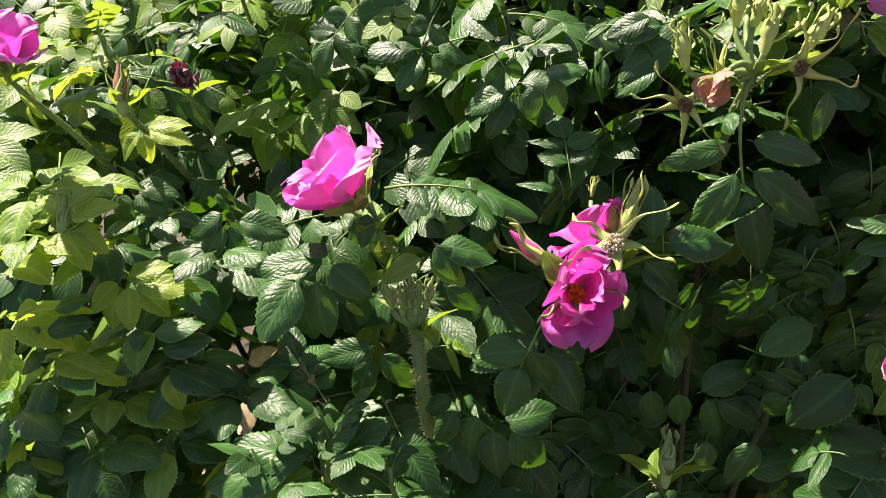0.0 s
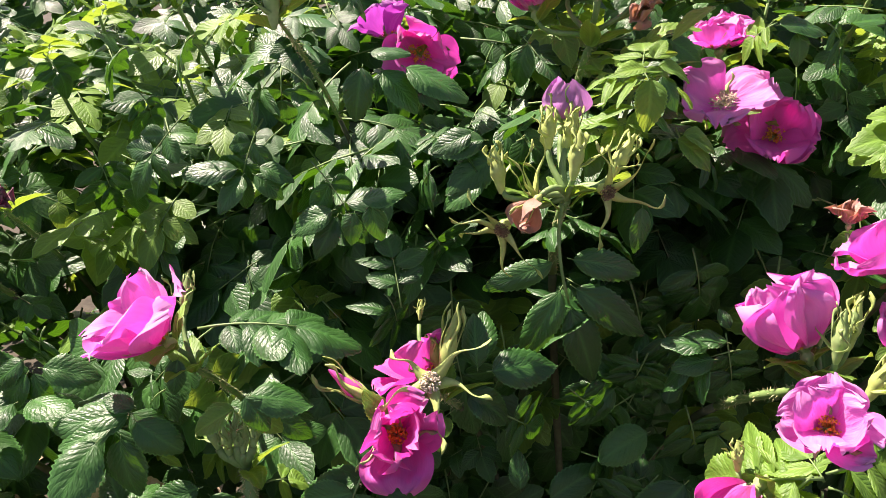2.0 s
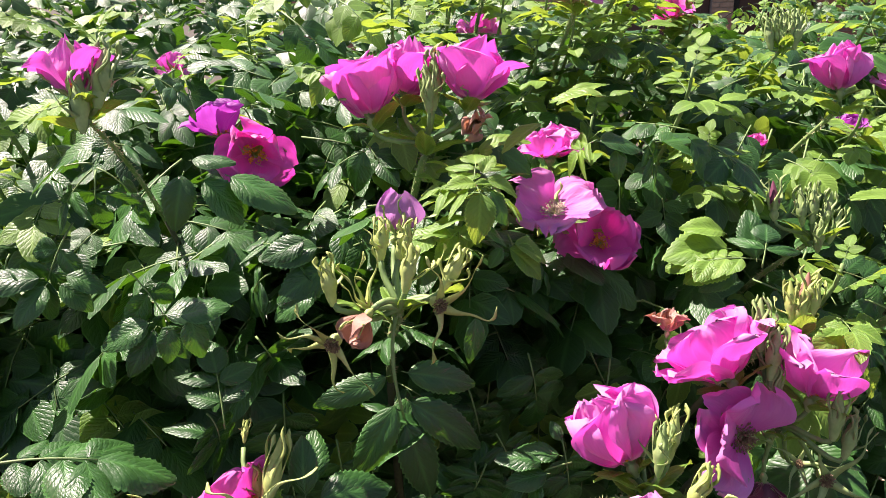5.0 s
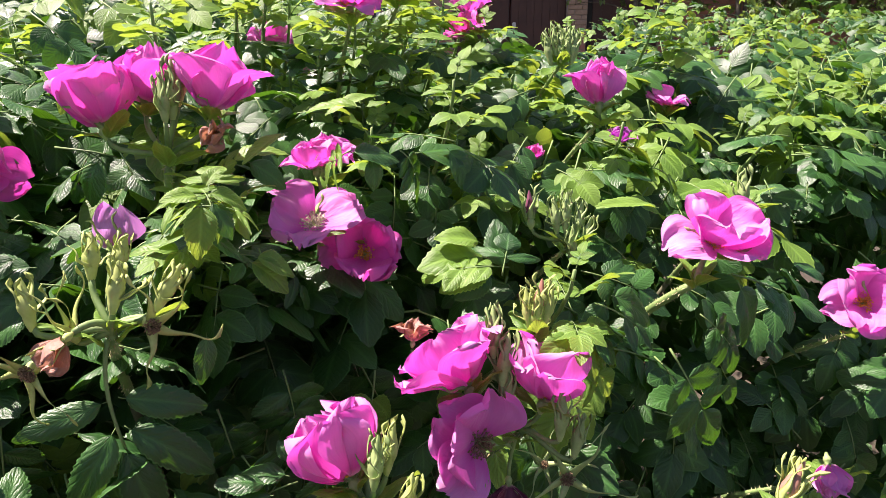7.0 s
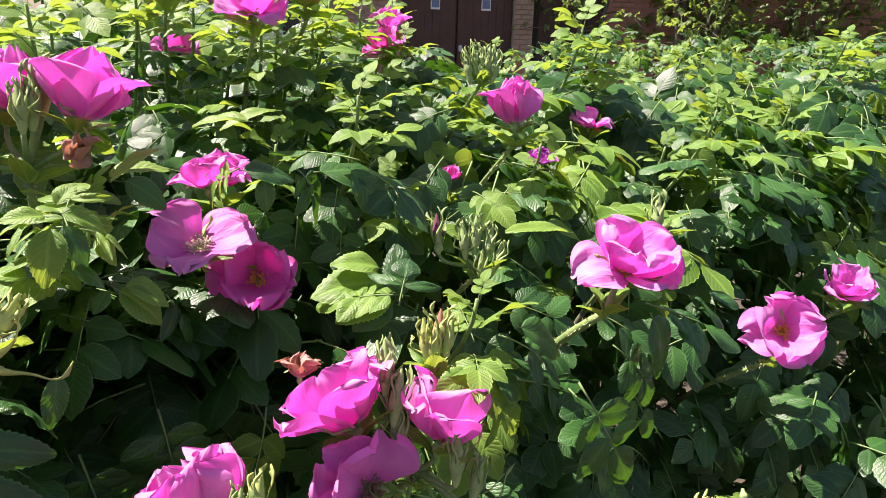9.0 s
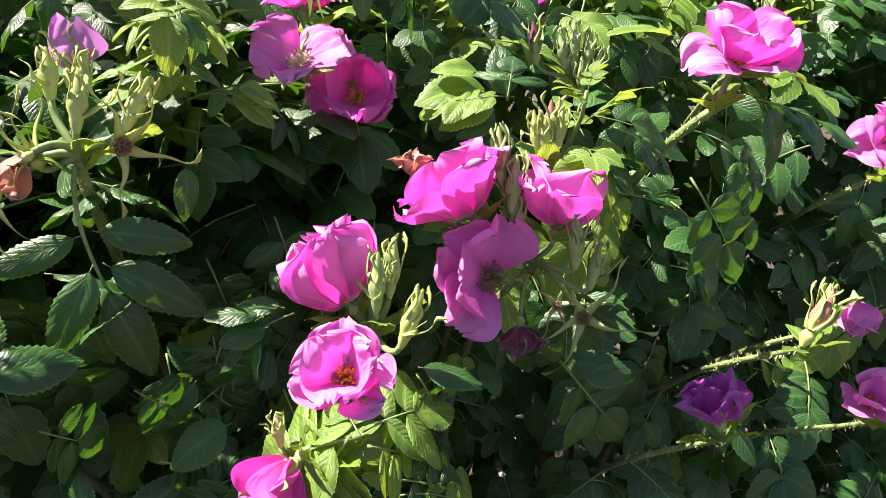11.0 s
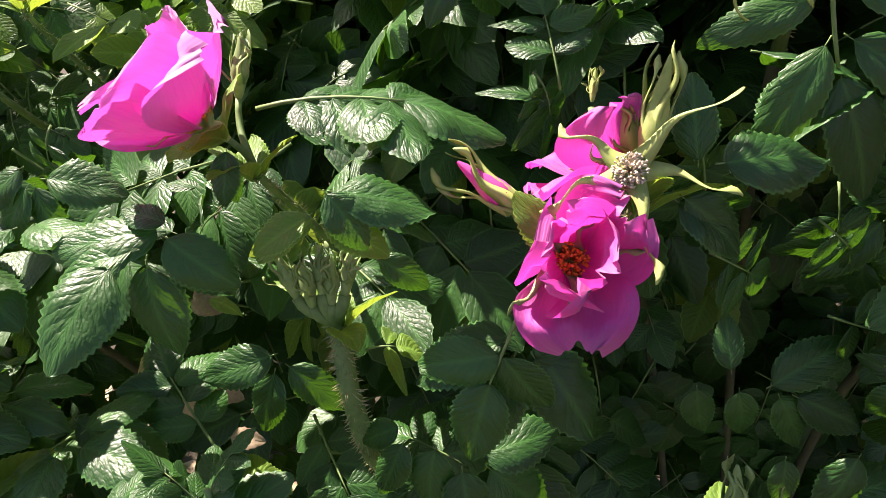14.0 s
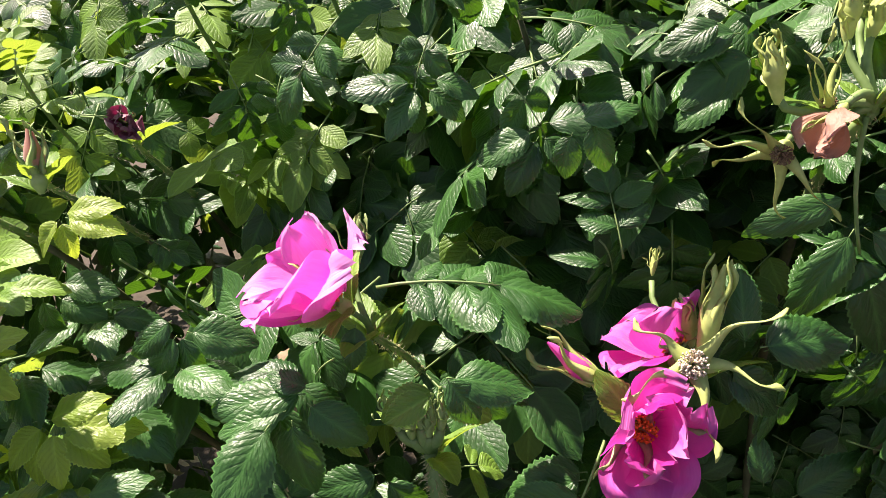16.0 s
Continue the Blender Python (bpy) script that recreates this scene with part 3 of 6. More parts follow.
def house():
    """A brick garage block: x runs along its front, the front face is y = 0."""
    home = empty("house", HOUSE.translation, "low red-brown brick house with dark brown garage doors", "house")
    spans = [(-6.0, -2.72, 0.0, 2.9), (-2.72, -1.92, 0.0, 0.95), (-2.72, -1.92, 2.25, 2.9), (-1.92, -0.74, 0.0, 2.9), (-0.74, 1.05, 2.25, 2.9), (1.05, 1.36, 0.0, 2.9), (1.45, 2.5, 2.25, 2.9), (2.5, 9.5, 0.0, 2.9)]
    for x0, x1, z0, z1 in spans:
        proud = -0.10 if (x0, x1) == (1.05, 1.36) else 0.0
        block("wall", (x0, proud + 0.012, z0), (x1, 0.3, z1), "mortar", home)
    block("wall", (-6.0, 0.3, 0), (-5.7, 6.0, 2.9), "brick", home)
    block("wall", (9.2, 0.3, 0), (9.5, 6.0, 2.9), "brick", home)
    block("wall", (-6.0, 6.0, 0), (9.5, 6.3, 2.9), "brick", home)
    block("post", (1.362, 0.05, 0), (1.448, 0.25, 2.25), "dark", home)
    verts, faces = [], []
    for i in range(16):
        y = -0.35 + i * 0.23
        z = 2.92 + i * 0.12
        box(verts, faces, (-6.3, y, z), (9.8, y + 0.27, z + 0.035))
        box(verts, faces, (-6.3, 6.65 - i * 0.23 - 0.27, z), (9.8, 6.65 - i * 0.23, z + 0.035))
    put("roof", mesh_of("roof", verts, faces, ("tile",), smooth=False), home, HOUSE, "brown tiled roof")
    block("gutter", (-6.3, -0.46, 2.83), (9.8, -0.36, 2.93), "white_paint", home, "", 0.02)
    # double door of upright boards, with plates and a knob
    for x0, x1 in ((-0.74, 0.155), (0.165, 1.05), (1.45, 2.5)):
        leaf = block("garage_door", (x0 + 0.01, 0.14, 0.03), (x1 - 0.01, 0.18, 2.24), "brown_door", home, "dark brown painted boarded timber door")
        n = 7
        w = (x1 - x0 - 0.03) / n
        for i in range(n):
            block("board", (x0 + 0.015 + i * w, 0.122, 0.05), (x0 + 0.012 + (i + 1) * w, 0.139, 2.22), "brown_door", leaf, "", 0.003)
    for x in (-0.19, 0.62):
        plate = block("sign_plate", (x - 0.075, 0.112, 1.70), (x + 0.075, 0.121, 2.02), "white_paint", home, "small white-edged blue-grey plate", 0.003)
        block("panel", (x - 0.06, 0.106, 1.88), (x + 0.06, 0.111, 2.0), "sign", plate)
        block("panel", (x - 0.06, 0.106, 1.73), (x + 0.06, 0.111, 1.86), "sign", plate)
    block("handle", (0.20, 0.07, 1.06), (0.26, 0.121, 1.16), "steel", home, "pale metal door handle", 0.01)
    # window with a white frame
    window = block("window", (-2.70, 0.16, 0.97), (-1.94, 0.17, 2.23), "glass", home, "dark window in a white frame")
    for lo, hi in (((-2.72, 0.08, 0.95), (-2.64, 0.15, 2.25)), ((-2.0, 0.08, 0.95), (-1.92, 0.15, 2.25)), ((-2.64, 0.08, 0.95), (-2.0, 0.15, 1.03)), ((-2.64, 0.08, 2.17), (-2.0, 0.15, 2.25)), ((-2.34, 0.09, 1.03), (-2.30, 0.15, 2.17))):
        block("window_frame", lo, hi, "white_paint", window, "", 0.006)
    return home


HOME = house()


# ---- trees beside the house ----
def tree(at, height, stems, seed, label, low=0.9, leaves=800):
    rng = random.Random(seed)
    thing = empty("tree", at, label, "tree")
    at = Vector(at)
    tips = []
    for s in range(stems):
        a = rng.uniform(0, 6.283)
        foot = at + Vector((math.cos(a), math.sin(a), 0)) * 0.12 * (stems > 1)
        top = at + Vector((math.cos(a) * rng.uniform(0.3, 0.9), math.sin(a) * rng.uniform(0.3, 0.9), height * rng.uniform(0.8, 1)))
        path = bend(foot, foot + Vector((0, 0, height * 0.35)), top - Vector((0, 0, height * 0.3)), top, 12)
        verts, faces = [], []
        tube(verts, faces, path, 0.055, 0.014, 8)
        trunk = put("trunk", mesh_of("trunk", verts, faces, ("bark",)), thing)
        for i in range(3, 12):
            for _ in range(2):
                b = rng.uniform(0, 6.283)
                reach = rng.uniform(0.6, 1.3)
                end = path[i] + Vector((math.cos(b) * reach, math.sin(b) * reach, rng.uniform(-0.35, 0.35)))
                limb = bend(path[i], path[i].lerp(end, 0.4) + Vector((0, 0, 0.2)), path[i].lerp(end, 0.8) + Vector((0, 0, 0.15)), end, 6)
                verts, faces = [], []
                tube(verts, faces, limb, 0.014, 0.004, 5)
                put("limb", mesh_of("limb", verts, faces, ("bark",)), trunk)
                tips += limb[2:]
    mats = []
    for _ in range(leaves):
        p = rng.choice(tips) + Vector((rng.gauss(0, 0.12), rng.gauss(0, 0.12), rng.gauss(0, 0.1)))
        if p.z < low:
            continue
        d = Vector((rng.gauss(0, 1), rng.gauss(0, 1), rng.uniform(-0.8, 0.2)))
        mats.append(frame_of(p, d, Vector((rng.gauss(0, 0.4), rng.gauss(0, 0.4), 1)), *[rng.uniform(1.05, 1.6)] * 3))
    tagged(put("crown", joined("crown", TREE_LEAVES, mats, rng), thing), kind="stuff")


def joined(name, sources, mats, rng):
    """One mesh of many leaves; all source meshes are of quads alone."""
    data = []
    for me in sources:
        co = np.empty(len(me.vertices) * 3, np.float32)
        me.vertices.foreach_get("co", co)
        idx = np.empty(len(me.loops), np.int32)
        me.loops.foreach_get("vertex_index", idx)
        mi = np.empty(len(me.polygons), np.int32)
        me.polygons.foreach_get("material_index", mi)
        uv = np.empty(len(me.loops) * 2, np.float32)
        me.uv_layers[0].data.foreach_get("uv", uv)
        data.append((co.reshape(-1, 3), idx, mi, uv))
    cos, ids, mis, uvs, base = [], [], [], [], 0
    for m in mats:
        co, idx, mi, uv = data[rng.randrange(len(data))]
        a = np.array(m, np.float32)
        cos.append(co @ a[:3, :3].T + a[:3, 3])
        ids.append(idx + base)
        mis.append(mi)
        uvs.append(uv)
        base += len(co)
    co, idx, mi, uv = (np.concatenate(v) for v in (cos, ids, mis, uvs))
    me = bpy.data.meshes.new(name)
    me.vertices.add(len(co))
    me.vertices.foreach_set("co", co.ravel())
    me.loops.add(len(idx))
    me.loops.foreach_set("vertex_index", idx)
    me.polygons.add(len(mi))
    me.polygons.foreach_set("loop_start", np.arange(0, len(idx), 4, dtype=np.int32))
    me.polygons.foreach_set("material_index", mi)
    me.polygons.foreach_set("use_smooth", np.ones(len(mi), bool))
    me.uv_layers.new(name="UVMap").data.foreach_set("uv", uv)
    for mat in sources[0].materials:
        me.materials.append(mat)
    me.update(calc_edges=True)
    return me


TREE_LEAVES = [leaf_mesh("tree_leaf", 3, s, 2, 2) for s in range(4)]
tree((8.6, 8.2, 0), 3.6, 4, 3, "small green tree with several grey stems by the house", 1.35, 1500)
tree((10.6, 7.8, 0), 4.2, 4, 4, "green tree with slender dark stems behind the hedge", 1.2, 1500)
tree((12.6, 6.2, 0), 4.4, 3, 6, "green tree with slender dark stems behind the hedge", 1.0, 1500)
tree((7.4, 9.1, 0), 3.2, 2, 8, "small green tree beside the garage", 1.5, 500)


# ---- rose bushes of the hedge ----
EDGES = (-3.0, -0.5, 0.05, 0.55, 1.1, 1.8, 4.2)
BUSH = [empty("rose_bush", ((a + b) / 2, 1.2, 0), "dense green rose bush with pinnate leaves and pink flowers", "rose bush", "bushes of the rose hedge") for a, b in zip(EDGES, EDGES[1:])]
LEAVES = [[] for _ in BUSH]
PROUD = []
TIPS = []


def bush_at(x):
    return sum(x > e for e in EDGES[1:-1])


def leaf(base, tip, normal, pairs=3, kind="leaf", wide=1.0):
    """One leaf of the nearest bush, from its foot to its tip."""
    base, tip = Vector(base), Vector(tip)
    s = (tip - base).length / 0.115
    w = (max(s, 0.75) if pairs else s) * wide
    k = bush_at(base.x)
    rng = rng_next()
    mesh = rng.choice(FINE[kind, pairs])
    LEAVES[k].append(put("leaf", mesh, BUSH[k], frame_of(base, tip - base, normal, w, s, w)))
    PROUD.append(base.lerp(tip, 0.6))


def sprig(top, size=1.0, count=7, kind="young", lean=(0, 0, 1)):
    """The leafy tip of a cane: leaves spread round a short green stem."""
    rng = rng_next()
    top, up = Vector(top), Vector(lean).normalized()
    k = bush_at(top.x)
    PROUD.append(top)
    TIPS.append(top)
    verts, faces = [], []
    foot = top - up * 0.16 * size + Vector((rng.uniform(-0.02, 0.02), 0.03, 0))
    path = bend(foot + Vector((0, 0.26, -0.16)), foot + Vector((0, 0.08, -0.02)), top - up * 0.05, top, 9)
    tube(verts, faces, path, 0.0035, 0.0018, 6)
    put("stem", mesh_of("stem", verts, faces, ("stem",)), BUSH[k])
    for i in range(count):
        f = i / count
        a = i * 2.4 + rng.uniform(-0.3, 0.3)
        out = up.orthogonal().normalized()
        out = Matrix.Rotation(a, 3, up) @ out
        p = top - up * (0.005 + 0.085 * f) * size
        d = out * (0.35 + 0.65 * f) + up * (0.95 - 1.0 * f)
        s = size * rng.uniform(0.7, 0.9) * (0.5 + 0.6 * f)
        mesh = rng.choice(NEAR[kind if f < 0.75 else "leaf", rng.choice((2, 3))])
        LEAVES[k].append(put("leaf", mesh, BUSH[k], frame_of(p, d, up + out * -0.3, s, s, s)))


def rosette(top, count, kinds, size=0.05):
    """Broad leaflets round the tip of a young shoot, the outer ones drooping."""
    rng = rng_next()
    top = Vector(top)
    turn = rng.uniform(0, 6.283)
    for i in range(count):
        a = turn + i * 6.283 / count + rng.uniform(-0.25, 0.25)
        out = Vector((math.cos(a), math.sin(a), rng.uniform(-0.45, 0.25)))
        length = size * rng.uniform(0.8, 1.15)
        foot = top + out * 0.008
        leaf(foot, foot + out.normalized() * length, Vector((0, -0.15, 1)) + out * 0.2, 0, rng.choice(kinds))


def front(x, z):
    """Where the face of the hedge lies: a slope at either end, a hollow under the flowers in the middle."""
    bumps = 0.05 * noise.noise(Vector((x * 3.1, z * 3.1, 7)))
    hollow = 0.20 * math.exp(-(((x - 0.36) / 0.23) ** 2)) * min(1.0, max(0.0, (1.22 - z) / 0.10))
    middle = 0.66 + 1.0 * max(0.0, z - 1.21) + hollow
    left = 0.575 + 1.8 * max(0.0, z - 1.19) - 0.45 * max(0.0, 1.19 - z)
    right = 0.620 + 1.4 * max(0.0, z - 1.22) - 0.20 * max(0.0, 1.22 - z)
    right -= 0.07 * min(1.0, max(0.0, (1.14 - z) / 0.1))
    a, b = min(1.0, max(0.0, (0.04 - x) / 0.2)), min(1.0, max(0.0, (x - 0.75) / 0.3))
    return middle + a * (left - middle) + b * (right - middle) + bumps


def canopy(x, y):
    """The height of the hedge's top."""
    mound = min(1.0, max(0.0, (1.05 - x) / 0.3)) + 0.2 * min(1.0, max(0.0, (0.1 - x) / 0.5))
    rise = (0.07 + 0.06 * mound) * min(1.0, max(0.0, (y - 0.72) / 0.35))
    deep = min(1.0, max(0.0, (y - 0.95) / 0.9))
    back = (0.13 * mound + 0.06 * min(1.0, max(0.0, (x - 1.95) / 0.4)) - 0.15 * math.exp(-(((x - 1.62) / 0.34) ** 2))) * deep
    return 1.40 + 0.05 * mound + rise + back + 0.06 * noise.noise(Vector((x * 2.3, y * 2.3, 1))) + 0.02 * noise.noise(Vector((x * 7, y * 7, 4)))


def rim(x, y):
    """0 in the middle of the hedge, 1 at its rounded outline."""
    wave = 0.06 * noise.noise(Vector((x * 1.7, y * 1.7, 9)))
    return (abs((x - 0.6) / 3.5) ** 4 + abs((y - 1.75) / 1.42) ** 4) ** 0.25 + wave


def foliage():
    """Leaves that fill the bushes: the front face, the top and the shaded inside."""
    rng = random.Random(11)
    near = [[] for _ in BUSH]
    rest = {}
    for _ in range(2900):
        x, z = rng.uniform(-1.2, 2.4), 1.47 - 1.05 * rng.random() ** 1.25
        deep = rng.random() ** 1.5 * 0.42
        if noise.noise(Vector((x * 5, z * 5, 2))) < -0.18 and deep < 0.22:
            continue
        p = Vector((x, front(x, z) + deep, z))
        n = Vector((rng.gauss(0, 0.35), -0.75, 0.45))
        d = Vector((rng.gauss(0, 0.9), rng.gauss(-0.45, 0.3), rng.gauss(-0.3, 0.35)))
        up = Vector((rng.gauss(0, 0.28), rng.gauss(-0.5, 0.25), 0.85))
        if 0.08 < x < 0.6 and z < 1.27:
            d = Vector((rng.gauss(0, 0.5), rng.gauss(-0.45, 0.15), -0.65))
            up = Vector((rng.gauss(0.1, 0.3), -0.95, rng.gauss(0.46, 0.1)))
        s = rng.uniform(0.9, 1.22)
        young = rng.random() < ((0.55 if x < -0.12 else 0.32 if x < 0.0 or x > 0.7 else 0.2) if z > (1.0 if x < -0.12 else 1.2) and deep < 0.16 else 0.03)
        near[bush_at(x)].append((deep, "young" if young else "leaf", frame_of(p, d, up, s, s, s), x < 1.7))
    for i in range(7600):
        x, y = rng.uniform(-2.8, 4.0) if i < 5800 else rng.uniform(0.85, 3.6), 0.78 + 2.3 * rng.random() ** 1.3
        deep = rng.random() ** 1.4 * 0.3
        edge = rim(x, y)
        if edge > 1:
            continue
        p = Vector((x, y, canopy(x, y) - deep - 0.5 * max(0.0, edge - 0.8) / 0.2))
        while p.y < front(x, p.z) and p.z > 0.9:
            p.z -= 0.03
        a = rng.uniform(0, 6.283)
        d = Vector((math.cos(a), math.sin(a) - 0.35, rng.gauss(-0.1, 0.35)))
        up = Vector((rng.gauss(0, 0.3), rng.gauss(-0.38, 0.3), 1))
        s = rng.uniform(0.64, 0.95) * (0.76 if x > 0.85 and y > 0.9 else 1.0)
        young = rng.random() < ((0.78 if x < 0.25 else 0.62 if x < 0.9 else 0.42) if deep < 0.08 else 0.12)
        near[bush_at(x)].append((deep + (y - 0.78) * 0.3, "young" if young else "leaf", frame_of(p, d, up, s, s, s), y < 1.25 and x < 1.9))
    for _ in range(2000):
        x, z = rng.uniform(-1.6, 2.4), rng.uniform(0.15, 1.38)
        p = Vector((x, front(x, z) + rng.uniform(0.12, 0.6), z))
        d = Vector((rng.gauss(0, 0.8), rng.gauss(-0.3, 0.5), rng.gauss(0, 0.5)))
        s = rng.uniform(0.95, 1.25)
        near[bush_at(x)].append((1.0, "leaf", frame_of(p, d, Vector((rng.gauss(0, 0.4), rng.gauss(-0.5, 0.4), 0.8)), s, s, s), -0.4 < x < 0.9 and z > 0.9))
    # overhang of extra leaves, added to darken the hollow beneath
    for _ in range(130):
        x, z = rng.uniform(-0.2, 0.4), rng.uniform(1.16, 1.34)
        p = Vector((x, front(x, z) + rng.uniform(0.06, 0.34), z))
        a = rng.uniform(0, 6.283)
        s = rng.uniform(0.9, 1.2)
        near[bush_at(x)].append((0.9, "leaf", frame_of(p, Vector((math.cos(a), math.sin(a) - 0.2, rng.gauss(-0.1, 0.2))), Vector((rng.gauss(-0.2, 0.2), rng.gauss(0, 0.2), 1)), s, s, s), True))
    for _ in range(1300):
        x, y = rng.uniform(-1.9, 0.9), rng.uniform(0.95, 2.8)
        p = Vector((x, y, canopy(x, y) - rng.uniform(0.12, 0.55)))
        if rim(x, y) > 0.95 or y < front(x, p.z) + 0.05:
            continue
        a = rng.uniform(0, 6.283)
        s = rng.uniform(1.0, 1.3)
        near[bush_at(x)].append((1.5, "leaf", frame_of(p, Vector((math.cos(a), math.sin(a), rng.gauss(0, 0.4))), Vector((rng.gauss(0, 0.4), rng.gauss(-0.3, 0.4), 0.8)), s, s, s), False))
    for _ in range(500):
        x, z = rng.uniform(-1.6, 2.4), rng.uniform(0.05, 0.5)
        p = Vector((x, front(x, z) + rng.uniform(0.0, 0.4), z))
        d = Vector((rng.gauss(0, 0.8), rng.gauss(-0.5, 0.4), rng.gauss(-0.2, 0.4)))
        s = rng.uniform(1.1, 1.5)
        near[bush_at(x)].append((2.0, "leaf", frame_of(p, d, Vector((rng.gauss(0, 0.3), -0.6, 0.8)), s, s, s), False))
    for _ in range(1700):
        a = rng.uniform(0, 6.283)
        c, q = math.cos(a), math.sin(a)
        r = (abs(c) ** 4 + abs(q) ** 4) ** -0.25 * rng.uniform(0.8, 0.99)
        x, y, z = 0.6 + 3.5 * c * r, 1.75 + 1.42 * q * r, 0.06 + 1.2 * rng.random()
        if -1.25 < x < 2.45 and y < 1.4 and z > 0.4:
            continue
        out = Vector((c, q, 0))
        d = out * 0.6 + Vector((rng.gauss(0, 0.6), rng.gauss(0, 0.6), rng.gauss(-0.2, 0.4)))
        s = rng.uniform(1.0, 1.4)
        near[bush_at(x)].append((2.0, "leaf", frame_of((x, y, z), d, Vector((rng.gauss(0, 0.3), rng.gauss(0, 0.3), 0.8)) + out * 0.5, s, s, s), False))
    # leaves over the hollow keep the sun off it
    for _ in range(420):
        x, z = rng.uniform(0.05, 0.62), rng.uniform(1.02, 1.27)
        p = Vector((x, front(x, z) + rng.uniform(-0.04, 0.2), z)) + SUN_FROM * rng.uniform(0.10, 0.30)
        if p.y < front(p.x, p.z) + 0.03 or p.z > canopy(p.x, p.y) - 0.04:
            continue
        a = rng.uniform(0, 6.283)
        s = rng.uniform(0.85, 1.15)
        d = Vector((math.cos(a), math.sin(a) - 0.2, rng.gauss(-0.1, 0.2)))
        near[bush_at(p.x)].append((0.9, "leaf", frame_of(p, d, SUN_FROM + Vector((rng.gauss(0, 0.2), rng.gauss(0, 0.2), 0)), s, s, s), True))
    # a deeper layer added behind the face, to block sun from the hollow
    for _ in range(420):
        x, z = rng.uniform(-0.05, 0.62), rng.uniform(1.1, 1.38)
        p = Vector((x, front(x, z) + rng.uniform(0.2, 0.55), z))
        a = rng.uniform(0, 6.283)
        s = rng.uniform(0.9, 1.15)
        near[bush_at(x)].append((0.9, "leaf", frame_of(p, Vector((math.cos(a), math.sin(a) - 0.2, rng.gauss(-0.15, 0.2))), Vector((rng.gauss(-0.3, 0.2), rng.gauss(0.2, 0.2), 1)), s, s, s), True))
    # flat-lying blocker leaves, added behind the hips to cast shade forward
    for _ in range(110):
        p = Vector((rng.uniform(0.02, 0.46), rng.uniform(0.70, 0.95), rng.uniform(1.27, 1.38)))
        a = rng.uniform(0, 6.283)
        s = rng.uniform(0.85, 1.1)
        near[bush_at(p.x)].append((0.9, "leaf", frame_of(p, Vector((math.cos(a), math.sin(a), rng.gauss(-0.15, 0.2))), Vector((rng.gauss(-0.3, 0.2), rng.gauss(0.3, 0.2), 1)), s, s, s), True))

    # blooms and the leaves that stand out are clear of other leaves, towards the light and towards the open side
    def stand_free(points, way, reach, radius):
        points, way = np.array(points), np.array(Vector(way).normalized())
        for k, items in enumerate(near):
            mid = np.array([m @ Vector((0, 0.065, 0)) for _, _, m, _ in items])
            gap = mid[:, None] - points[None]
            along = gap @ way
            off = np.linalg.norm(gap - along[:, :, None] * way, axis=2)
            clear = ~((off < radius) & (along > -0.01) & (along < reach)).any(axis=1)
            near[k] = [q for q, free in zip(items, clear) if free]

    stand_free(BLOOM, SUN_FROM, 0.4, 0.045)
    stand_free(BLOOM, (0, -0.85, 0.5), 0.16, 0.055)
    stand_free(PROUD, (0, -0.85, 0.5), 0.16, 0.042)
    stand_free([p for p in PROUD if (p.x < 0.06 and p.z < 1.32) or p.x > 0.5 or (p.x > 0.1 and p.z > 1.34)], SUN_FROM, 0.25, 0.03)
    stand_free(TIPS, SUN_FROM, 0.35, 0.05)
    stand_free([p for p in PROUD if p.x < -0.08], SUN_FROM, 0.6, 0.035)
    for k, items in enumerate(near):
        items.sort(key=lambda q: q[0])
        free = max(0, 300 - len(LEAVES[k]))
        for _, kind, m, _ in items[:free]:
            put("leaf", rng.choice(NEAR[kind, rng.choice((2, 3, 3, 4))]), BUSH[k], m)
        for kind in ("leaf", "young"):
            for close in (True, False):
                mats = [m for _, c, m, q in items[free:] if c == kind and q == close]
                if not mats:
                    continue
                source = MID[kind] if close else FAR[kind]
                tagged(put("foliage", joined("foliage", source, mats, rng), BUSH[k]), kind="stuff")


def canes():
    rng = random.Random(21)
    for k, (a, b) in enumerate(zip(EDGES, EDGES[1:])):
        for _ in range(12):
            x, y = rng.uniform(a, b), rng.uniform(1.0, 1.9)
            tx, ty = x + rng.uniform(-0.25, 0.25), y + rng.uniform(-0.15, 0.15)
            path = bend((x, y, 0), (x, y, 0.5), (tx, ty - 0.1, 0.9), (tx, ty, 1.27), 12)
            verts, faces = [], []
            tube(verts, faces, path, 0.007, 0.003, 6)
            put("cane", mesh_of("cane", verts, faces, ("cane",)), BUSH[k])


# ---- flowering shoots and the leaves that stand out ----
shoot = rose_shoot((-0.056, 0.546, 1.257), "thorny rose shoot with one pink cup-shaped flower", lean=(-0.026, 0.447, 0.894))
flower(shoot, (-0.068, 0.537, 1.290), (-0.56, -0.10, 0.82), 1.36, 0.40, "pink", petals=((-0.75, -0.55, -0.1), (-0.75, 0.6, 0.2), (0.35, 0.75, 0.5), (0.7, -0.35, 0.4), (0.0, -0.9, -0.3)), crumple=1.15, label='pink cup-shaped rose in full sun', green='sepal_gold')
bud(shoot, (-0.061, 0.577, 1.298), (0.236, 0.363, 0.901), 0.8, green='sepal')

